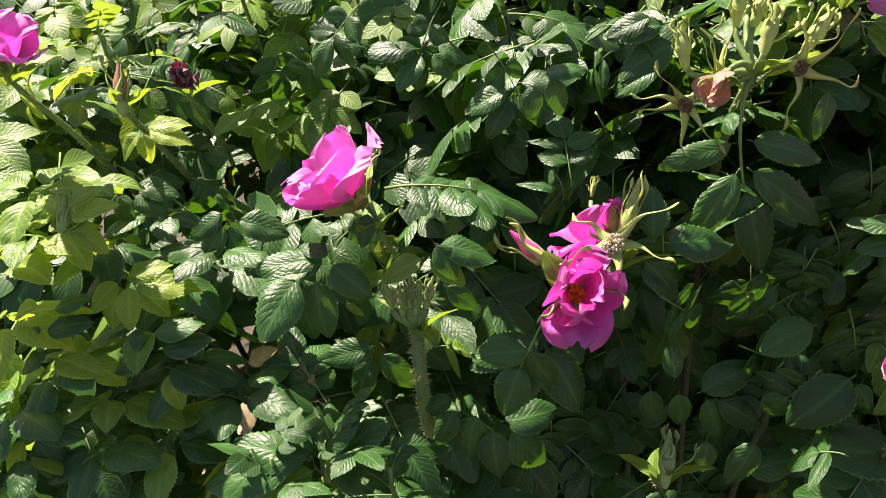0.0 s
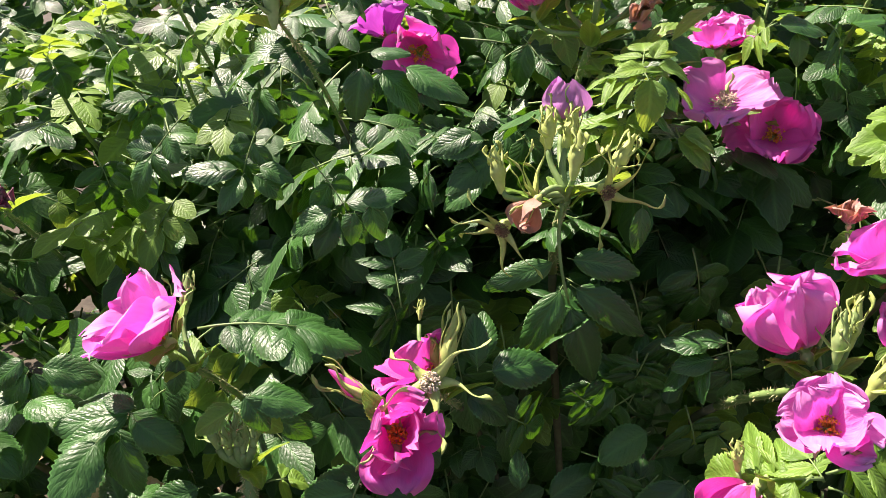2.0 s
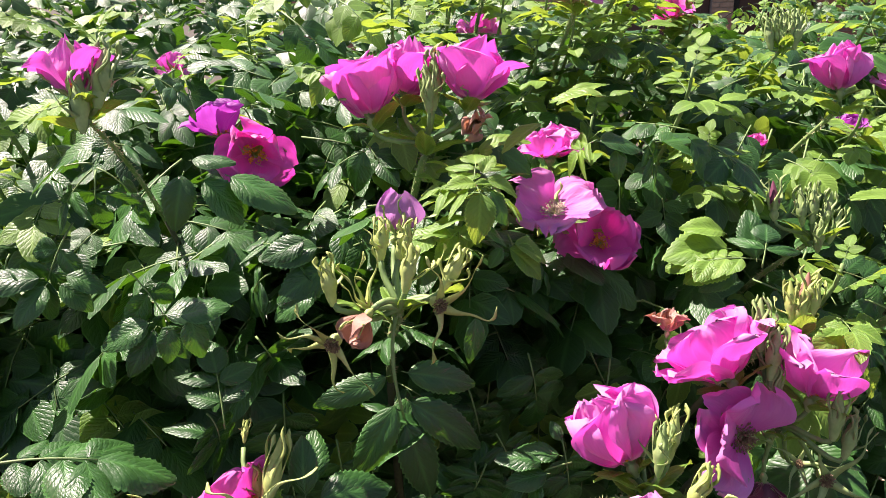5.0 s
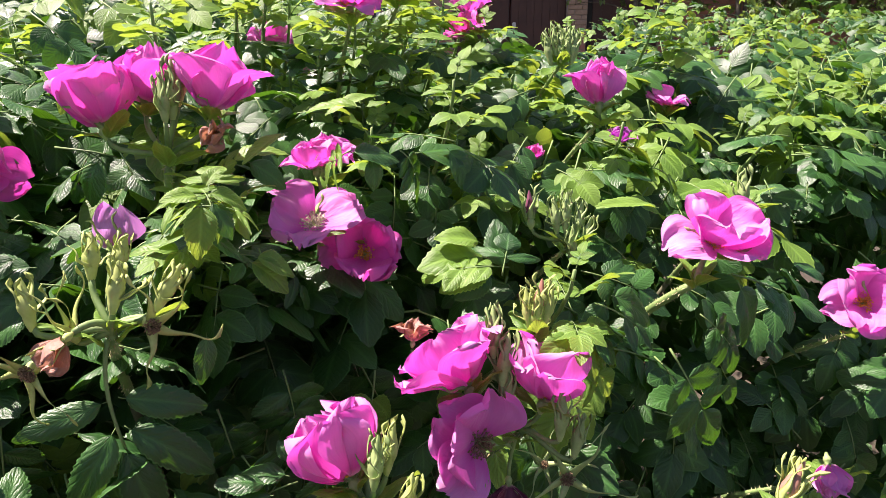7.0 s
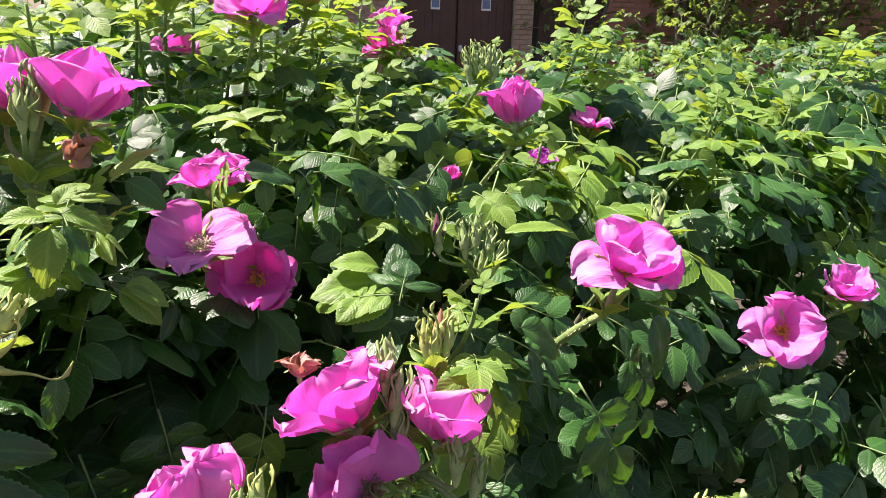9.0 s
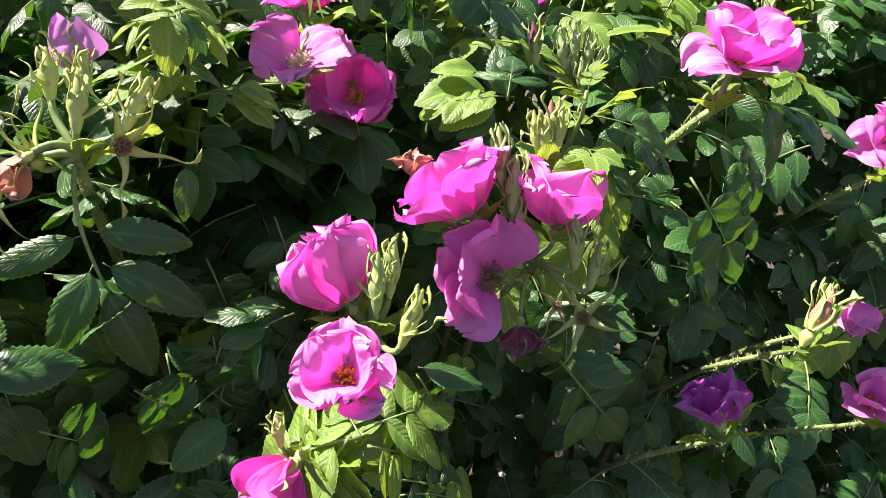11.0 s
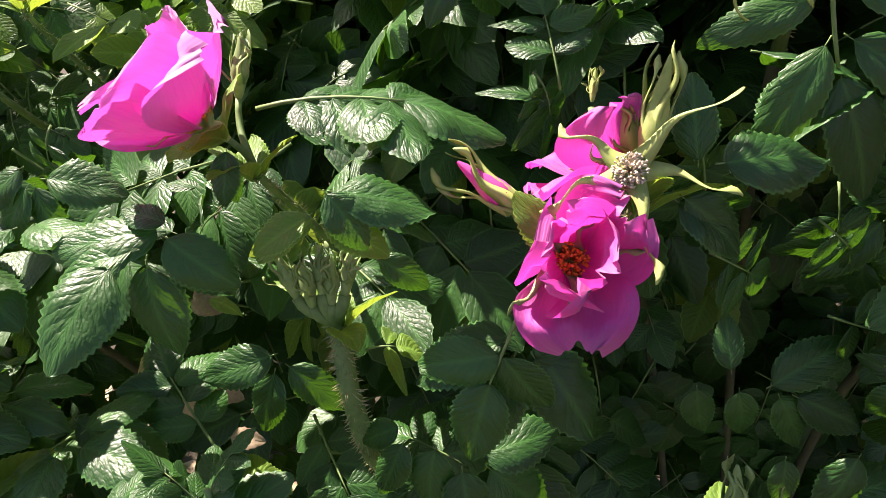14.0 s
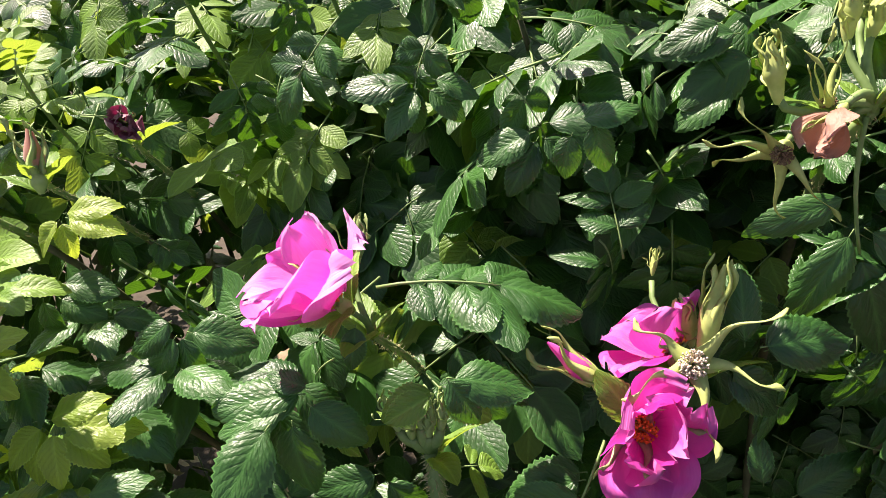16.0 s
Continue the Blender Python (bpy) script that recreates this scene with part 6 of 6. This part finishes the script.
leaf((0.254, 0.580, 1.270), (0.206, 0.556, 1.213), (-0.12, -0.9, 0.40), 0, wide=0.64)
leaf((0.260, 0.580, 1.270), (0.322, 0.558, 1.222), (0.12, -0.9, 0.40), 0, wide=0.62)
leaf((0.251, 0.583, 1.292), (0.188, 0.572, 1.284), (-0.02, -0.85, 0.52), 0, wide=0.60)
leaf((0.259, 0.583, 1.294), (0.326, 0.572, 1.272), (0.05, -0.85, 0.52), 0, wide=0.66)
# next two face the sun: added, mostly hidden, to shade the leaflets above
leaf((0.220, 0.600, 1.262), (0.290, 0.590, 1.245), (-0.40, 0.43, 1.0), 0)
leaf((0.300, 0.592, 1.232), (0.225, 0.585, 1.228), (-0.40, 0.43, 1.0), 0)
leaf((0.070, 0.645, 1.335), (0.095, 0.632, 1.310), (0.12, -0.45, 0.88), 0)
leaf((0.072, 0.648, 1.343), (0.126, 0.645, 1.351), (0.12, -0.45, 0.88), 0)
leaf((0.066, 0.648, 1.338), (0.019, 0.640, 1.333), (0.1, -0.62, 0.78), 0)
leaf((0.068, 0.648, 1.334), (0.040, 0.630, 1.301), (-0.02, -0.8, 0.6), 0, wide=0.86)
leaf((-0.013, 0.675, 1.373), (-0.040, 0.650, 1.352), (0.12, -0.45, 0.88), 0)
leaf((-0.015, 0.675, 1.377), (-0.062, 0.670, 1.391), (0.12, -0.45, 0.88), 0)
leaf((-0.006, 0.675, 1.372), (0.019, 0.660, 1.351), (0.1, -0.62, 0.78), 0)
leaf((-0.001, 0.675, 1.378), (0.032, 0.670, 1.367), (0.12, -0.45, 0.88), 0)
leaf((0.123, 0.620, 1.462), (0.153, 0.600, 1.434), (0.12, -0.45, 0.88), 0)
leaf((0.141, 0.620, 1.462), (0.191, 0.600, 1.442), (0.12, -0.45, 0.88), 0)
leaf((0.116, 0.630, 1.473), (0.147, 0.620, 1.476), (0.12, -0.45, 0.88), 0)
leaf((0.111, 0.630, 1.465), (0.093, 0.610, 1.427), (0.1, -0.62, 0.78), 0)
leaf((0.102, 0.600, 1.359), (0.105, 0.585, 1.330), (0.12, -0.45, 0.88), 0)
leaf((0.092, 0.600, 1.361), (0.130, 0.600, 1.368), (0.12, -0.45, 0.88), 0)
leaf((0.088, 0.600, 1.353), (0.075, 0.590, 1.329), (0.12, -0.45, 0.88), 0)
leaf((-0.265, 0.600, 1.343), (-0.263, 0.585, 1.319), (0.12, -0.45, 0.88), 0, "sunlit_young")
leaf((-0.266, 0.600, 1.344), (-0.294, 0.590, 1.327), (0.12, -0.45, 0.88), 0, "sunlit_young")
leaf((-0.261, 0.600, 1.345), (-0.223, 0.590, 1.336), (0.12, -0.45, 0.88), 0, "sunlit_young")
leaf((-0.265, 0.605, 1.346), (-0.226, 0.605, 1.349), (0.12, -0.45, 0.88), 0, "sunlit_young")
leaf((-0.188, 0.555, 1.267), (-0.187, 0.540, 1.232), (-0.02, -0.8, 0.6), 0, wide=0.86)
leaf((-0.191, 0.555, 1.267), (-0.225, 0.540, 1.239), (-0.02, -0.8, 0.6), 0, wide=0.86)
leaf((-0.183, 0.555, 1.269), (-0.137, 0.550, 1.259), (0.1, -0.62, 0.78), 0)
leaf((-0.193, 0.560, 1.276), (-0.228, 0.550, 1.263), (0.1, -0.62, 0.78), 0)
leaf((-0.274, 0.505, 1.242), (-0.299, 0.485, 1.234), (0.12, -0.45, 0.88), 0, "sunlit_young")
leaf((-0.273, 0.505, 1.241), (-0.288, 0.480, 1.217), (0.12, -0.45, 0.88), 0, "sunlit_young")
leaf((-0.264, 0.500, 1.242), (-0.264, 0.475, 1.214), (0.12, -0.45, 0.88), 0, "sunlit_young")
leaf((-0.260, 0.500, 1.240), (-0.231, 0.485, 1.220), (0.12, -0.45, 0.88), 0, "sunlit_young")
leaf((-0.263, 0.505, 1.241), (-0.211, 0.500, 1.237), (0.12, -0.45, 0.88), 0, "sunlit_young")
leaf((-0.274, 0.510, 1.242), (-0.236, 0.515, 1.253), (0.12, -0.45, 0.88), 0, "sunlit_young")
leaf((-0.281, 0.510, 1.243), (-0.318, 0.510, 1.238), (0.12, -0.45, 0.88), 0)
leaf((-0.300, 0.590, 1.289), (-0.301, 0.575, 1.253), (-0.02, -0.8, 0.6), 0, wide=0.86)
leaf((-0.288, 0.590, 1.288), (-0.259, 0.580, 1.271), (0.1, -0.62, 0.78), 0)
leaf((-0.289, 0.600, 1.294), (-0.248, 0.595, 1.288), (0.12, -0.45, 0.88), 0)
leaf((-0.309, 0.600, 1.289), (-0.344, 0.610, 1.303), (0.12, -0.45, 0.88), 0)
leaf((-0.299, 0.505, 1.301), (-0.261, 0.510, 1.317), (0.12, -0.45, 0.88), 0, "sunlit_young")
leaf((-0.300, 0.505, 1.293), (-0.269, 0.490, 1.282), (0.12, -0.45, 0.88), 0, "sunlit_young")
leaf((-0.303, 0.505, 1.296), (-0.285, 0.480, 1.273), (0.12, -0.45, 0.88), 0, "sunlit_young")
leaf((-0.301, 0.510, 1.311), (-0.277, 0.525, 1.325), (0.12, -0.45, 0.88), 0, "sunlit_young")
leaf((-0.003, 0.500, 1.094), (-0.025, 0.485, 1.068), (0.1, -0.62, 0.78), 0)
leaf((0.015, 0.500, 1.088), (-0.001, 0.480, 1.053), (0.1, -0.62, 0.78), 0)
leaf((0.028, 0.495, 1.074), (0.026, 0.470, 1.034), (0.1, -0.62, 0.78), 0)
leaf((0.041, 0.500, 1.068), (0.076, 0.490, 1.022), (0.1, -0.62, 0.78), 0)
leaf((0.035, 0.505, 1.072), (0.089, 0.510, 1.076), (0.1, -0.62, 0.78), 0)
leaf((-0.005, 0.510, 1.096), (-0.037, 0.510, 1.091), (0.1, -0.62, 0.78), 0)
leaf((-0.073, 0.530, 1.146), (-0.125, 0.520, 1.141), (-0.02, -0.8, 0.6), 0, wide=0.86)
leaf((-0.078, 0.530, 1.135), (-0.100, 0.515, 1.094), (-0.02, -0.8, 0.6), 0, wide=0.86)
leaf((-0.071, 0.530, 1.138), (-0.042, 0.520, 1.101), (-0.02, -0.8, 0.6), 0, wide=0.86)
leaf((-0.007, 0.560, 1.187), (0.022, 0.550, 1.161), (-0.02, -0.8, 0.6), 0, wide=0.86)
leaf((0.306, 0.600, 1.142), (0.262, 0.585, 1.118), (-0.02, -0.8, 0.6), 0, wide=0.86)
leaf((0.331, 0.600, 1.121), (0.343, 0.615, 1.179), (-0.02, -0.8, 0.6), 0, wide=0.86)
leaf((0.353, 0.600, 1.111), (0.370, 0.610, 1.143), (-0.02, -0.8, 0.6), 0, wide=0.86)
leaf((0.310, 0.610, 1.139), (0.291, 0.620, 1.173), (-0.02, -0.8, 0.6), 0, wide=0.86)
leaf((0.322, 0.550, 1.126), (0.272, 0.535, 1.123), (0.1, -0.62, 0.78), 0)
leaf((0.347, 0.520, 1.092), (0.290, 0.505, 1.050), (0.1, -0.62, 0.78), 0)
leaf((0.353, 0.530, 1.075), (0.370, 0.520, 1.048), (-0.02, -0.8, 0.6), 0, wide=0.86)
leaf((0.202, 0.560, 1.064), (0.204, 0.575, 1.100), (-0.02, -0.8, 0.6), 0, wide=0.86)
leaf((0.207, 0.560, 1.052), (0.206, 0.550, 1.008), (-0.02, -0.8, 0.6), 0, wide=0.86)
leaf((0.232, 0.560, 1.043), (0.247, 0.550, 0.997), (-0.02, -0.8, 0.6), 0, wide=0.86)
leaf((0.226, 0.565, 1.044), (0.283, 0.570, 1.071), (-0.02, -0.8, 0.6), 0, wide=0.86)
leaf((0.241, 0.560, 1.041), (0.287, 0.550, 1.008), (-0.02, -0.8, 0.6), 0, wide=0.86)
leaf((0.180, 0.560, 1.058), (0.179, 0.550, 1.017), (-0.02, -0.8, 0.6), 0, wide=0.86)
leaf((0.395, 0.500, 1.013), (0.315, 0.490, 1.049), (0.12, -0.45, 0.88), 0)
leaf((0.386, 0.500, 1.013), (0.322, 0.485, 0.995), (0.1, -0.62, 0.78), 0)
leaf((0.228, 0.530, 1.018), (0.219, 0.515, 0.983), (-0.02, -0.8, 0.6), 0, wide=0.86)
leaf((0.274, 0.530, 1.014), (0.244, 0.515, 0.972), (-0.02, -0.8, 0.6), 0, wide=0.86)
leaf((0.264, 0.530, 0.973), (0.314, 0.530, 0.986), (0.1, -0.62, 0.78), 0)
leaf((-0.247, 0.475, 1.208), (-0.276, 0.470, 1.204), (0.12, -0.45, 0.88), 0)
leaf((-0.243, 0.470, 1.196), (-0.284, 0.465, 1.191), (0.12, -0.45, 0.88), 0)
leaf((-0.245, 0.475, 1.208), (-0.204, 0.475, 1.217), (0.12, -0.45, 0.88), 0)
leaf((-0.240, 0.470, 1.195), (-0.197, 0.470, 1.204), (0.12, -0.45, 0.88), 0)
leaf((-0.234, 0.465, 1.181), (-0.193, 0.455, 1.164), (-0.1, -0.25, 0.96), 0)
leaf((-0.233, 0.465, 1.177), (-0.228, 0.445, 1.148), (0.12, -0.45, 0.88), 0, "sunlit_young")
leaf((-0.326, 0.465, 1.226), (-0.361, 0.460, 1.217), (0.12, -0.45, 0.88), 0)
leaf((-0.327, 0.465, 1.221), (-0.289, 0.465, 1.233), (0.12, -0.45, 0.88), 0)
leaf((-0.325, 0.460, 1.208), (-0.356, 0.450, 1.200), (0.12, -0.45, 0.88), 0)
leaf((-0.324, 0.460, 1.201), (-0.285, 0.450, 1.190), (-0.1, -0.25, 0.96), 0, "sunlit_young")
leaf((-0.317, 0.470, 1.239), (-0.288, 0.475, 1.249), (0.12, -0.45, 0.88), 0)
leaf((-0.325, 0.470, 1.245), (-0.356, 0.470, 1.242), (0.12, -0.45, 0.88), 0, "sunlit_young")
leaf((-0.350, 0.435, 1.140), (-0.331, 0.420, 1.097), (0.1, -0.62, 0.78), 0)
leaf((-0.349, 0.435, 1.146), (-0.308, 0.435, 1.142), (0.12, -0.45, 0.88), 0)
leaf((-0.354, 0.440, 1.143), (-0.387, 0.440, 1.139), (0.12, -0.45, 0.88), 0)
leaf((-0.358, 0.435, 1.139), (-0.386, 0.420, 1.098), (0.12, -0.45, 0.88), 0, "sunlit_young")
leaf((-0.347, 0.445, 1.150), (-0.302, 0.450, 1.149), (0.12, -0.45, 0.88), 0)
leaf((-0.121, 0.425, 1.111), (-0.203, 0.420, 1.123), (-0.1, -0.25, 0.96), 0)
leaf((-0.117, 0.425, 1.109), (-0.171, 0.430, 1.138), (-0.1, -0.25, 0.96), 0)
leaf((-0.113, 0.430, 1.112), (-0.147, 0.440, 1.132), (-0.1, -0.25, 0.96), 0)
leaf((-0.107, 0.430, 1.112), (-0.079, 0.440, 1.148), (-0.1, -0.25, 0.96), 0)
leaf((-0.100, 0.430, 1.105), (-0.054, 0.440, 1.136), (0.12, -0.45, 0.88), 0)
leaf((-0.114, 0.425, 1.100), (-0.161, 0.410, 1.092), (-0.1, -0.25, 0.96), 0, "young")
leaf((-0.100, 0.425, 1.098), (-0.068, 0.415, 1.083), (0.12, -0.45, 0.88), 0)
leaf((-0.312, 0.480, 1.187), (-0.355, 0.470, 1.182), (-0.1, -0.25, 0.96), 0, "sunlit_young")
leaf((-0.312, 0.480, 1.187), (-0.282, 0.470, 1.162), (-0.1, -0.25, 0.96), 0, "sunlit_young")
leaf((-0.311, 0.480, 1.189), (-0.322, 0.490, 1.204), (-0.1, -0.25, 0.96), 0, "sunlit_young")
leaf((-0.250, 0.460, 1.113), (-0.265, 0.445, 1.082), (0.1, -0.62, 0.78), 0)
leaf((-0.238, 0.460, 1.118), (-0.217, 0.450, 1.088), (0.1, -0.62, 0.78), 0)
leaf((-0.195, 0.500, 1.139), (-0.173, 0.490, 1.108), (0.1, -0.62, 0.78), 0)
leaf((-0.169, 0.500, 1.138), (-0.161, 0.485, 1.085), (0.1, -0.62, 0.78), 0)

leaf((0.606, 0.660, 1.347), (0.562, 0.665, 1.370), (0.05, -0.4, 0.91), 0, "young")
leaf((0.613, 0.660, 1.330), (0.542, 0.655, 1.353), (0.05, -0.4, 0.91), 0, "young")
leaf((0.617, 0.655, 1.323), (0.555, 0.645, 1.326), (0.05, -0.4, 0.91), 0, "young")
leaf((0.616, 0.650, 1.316), (0.571, 0.640, 1.309), (0.05, -0.62, 0.78), 0)
leaf((0.812, 0.640, 1.365), (0.737, 0.645, 1.387), (0.05, -0.1, 1), 0, "young", wide=0.72)
leaf((0.689, 0.550, 1.318), (0.743, 0.540, 1.290), (0.05, -0.62, 0.78), 0)
leaf((0.682, 0.550, 1.314), (0.653, 0.535, 1.297), (0.05, -0.62, 0.78), 0)
leaf((0.629, 0.520, 1.302), (0.591, 0.510, 1.299), (0.05, -0.62, 0.78), 0, "young")
leaf((0.635, 0.520, 1.295), (0.647, 0.500, 1.261), (0.05, -0.62, 0.78), 0, "young")
leaf((0.644, 0.520, 1.298), (0.686, 0.510, 1.270), (0.05, -0.62, 0.78), 0)
leaf((0.643, 0.525, 1.302), (0.684, 0.525, 1.301), (0.05, -0.4, 0.91), 0, "young")
leaf((0.815, 0.520, 1.321), (0.847, 0.500, 1.249), (0.05, -0.62, 0.78), 0)
leaf((0.893, 0.540, 1.316), (0.954, 0.530, 1.278), (0.05, -0.4, 0.91), 0)
leaf((0.918, 0.540, 1.310), (0.971, 0.545, 1.309), (0.05, -0.4, 0.91), 0)
leaf((0.338, 0.620, 1.435), (0.310, 0.610, 1.446), (0.05, -0.4, 0.91), 0, "young")
leaf((0.344, 0.620, 1.438), (0.377, 0.615, 1.427), (0.05, -0.4, 0.91), 0, "young")
leaf((0.339, 0.615, 1.431), (0.326, 0.590, 1.396), (0.05, -0.62, 0.78), 0, "young")
leaf((0.343, 0.625, 1.441), (0.357, 0.635, 1.457), (0.05, -0.4, 0.91), 0, "young")
leaf((0.346, 0.615, 1.432), (0.357, 0.600, 1.405), (0.05, -0.62, 0.78), 0)
leaf((0.376, 0.660, 1.362), (0.410, 0.645, 1.336), (0.05, -0.62, 0.78), 0, "young")
leaf((0.372, 0.660, 1.362), (0.355, 0.650, 1.350), (0.05, -0.62, 0.78), 0)
leaf((0.381, 0.660, 1.365), (0.418, 0.655, 1.349), (0.05, -0.4, 0.91), 0, "young")
leaf((0.427, 0.700, 1.466), (0.376, 0.690, 1.453), (0.05, -0.1, 1), 0, "young", wide=0.72)
leaf((0.567, 0.850, 1.474), (0.494, 0.845, 1.473), (0.05, -0.1, 1), 0, "young", wide=0.72)
leaf((0.685, 0.900, 1.529), (0.632, 0.905, 1.547), (0.05, -0.1, 1), 0, "young", wide=0.72)
leaf((0.491, 0.720, 1.438), (0.544, 0.720, 1.436), (0.05, -0.4, 0.91), 0)
leaf((0.512, 0.720, 1.431), (0.512, 0.705, 1.402), (0.05, -0.62, 0.78), 0)
leaf((0.567, 0.740, 1.427), (0.654, 0.745, 1.431), (0.05, -0.4, 0.91), 0)
leaf((0.599, 0.730, 1.432), (0.635, 0.715, 1.386), (0.05, -0.62, 0.78), 0)
# young shoot tips on the open side of the hedge
rosette((-0.330, 0.500, 1.292), 6, ("young", "sunlit_young"))
rosette((-0.364, 0.480, 1.231), 6, ("sunlit_young", "sunlit_young"))
rosette((-0.340, 0.475, 1.181), 5, ("leaf", "young"))
rosette((-0.291, 0.470, 1.151), 6, ("leaf", "young"))
rosette((-0.366, 0.450, 1.160), 6, ("leaf", "leaf"))
rosette((-0.258, 0.500, 1.202), 5, ("leaf", "young"))
rosette((-0.244, 0.540, 1.237), 6, ("leaf", "leaf"))
rosette((-0.307, 0.550, 1.260), 6, ("leaf", "young"))
rosette((-0.228, 0.490, 1.168), 5, ("leaf", "leaf"))
rosette((-0.189, 0.480, 1.137), 5, ("leaf", "leaf"))
rosette((-0.344, 0.540, 1.317), 6, ("young", "sunlit_young"))
rosette((-0.317, 0.570, 1.307), 5, ("leaf", "young"))
rosette((-0.367, 0.430, 1.129), 6, ("leaf", "young"))
rosette((-0.299, 0.440, 1.122), 6, ("leaf", "leaf"))
rosette((-0.245, 0.450, 1.116), 5, ("leaf", "young"))
rosette((-0.198, 0.550, 1.245), 5, ("leaf", "leaf"))
rosette((-0.351, 0.490, 1.273), 5, ("sunlit_young", "sunlit_young"))
rosette((-0.275, 0.600, 1.262), 5, ("leaf", "leaf"))
# dry leaves caught low in the bush
DRY = random.Random(8)
for _ in range(16):
    foot = Vector((-0.25 + DRY.gauss(0, 0.05), 0.66 + DRY.gauss(0, 0.03), 1.04 + DRY.gauss(0, 0.045)))
    leaf(foot, foot + Vector((DRY.gauss(0, 1), DRY.gauss(-0.2, 0.5), DRY.gauss(-0.3, 0.8))).normalized() * DRY.uniform(0.03, 0.05), (DRY.gauss(0, 0.3), -0.6, 0.7), 0, "litter")

canes()
foliage()


# ---- bricks of the house front ----
def bricks():
    rng = random.Random(31)
    shapes = {}

    def shape(w, mat):
        if (w, mat) not in shapes:
            bm = bmesh.new()
            bmesh.ops.create_cube(bm, size=1)
            for v in bm.verts:
                v.co = Vector((v.co.x * w, v.co.y * 0.10, v.co.z * 0.065))
            bmesh.ops.bevel(bm, geom=bm.edges[:], offset=0.003, segments=1, affect="EDGES")
            me = bpy.data.meshes.new("brick")
            bm.to_mesh(me)
            bm.free()
            me.materials.append(MAT[mat])
            shapes[w, mat] = me
        return shapes[w, mat]

    verts, faces = [], []
    for x0, x1, y in ((-6.0, -2.73, 0.0), (-1.91, -0.75, 0.0), (1.05, 1.36, -0.10), (2.51, 9.5, 0.0)):
        for row in range(38):
            z = 0.04 + row * 0.075
            x = x0 - (0.1125 if row % 2 else 0.0)
            while x < x1 - 0.02:
                a, b = max(x, x0) + 0.005, min(x + 0.225, x1) - 0.005
                x += 0.225
                if b - a < 0.04:
                    continue
                if 1.0 < z < 2.1 and -2 < a < 4.0:
                    put("brick", shape(round(b - a, 3), "brick" if a > 2 else "brown_brick"), HOME, HOUSE @ pose((a + b) / 2, y + 0.045 + rng.uniform(-0.002, 0.002), z, 0, 0, rng.uniform(-0.4, 0.4)))
                else:
                    box(verts, faces, (a, y - 0.004, z - 0.0325), (b, y + 0.095, z + 0.0325))
    tagged(put("brickwork", mesh_of("brickwork", verts, faces, ("brick",), smooth=False), HOME, HOUSE), kind="stuff")


bricks()
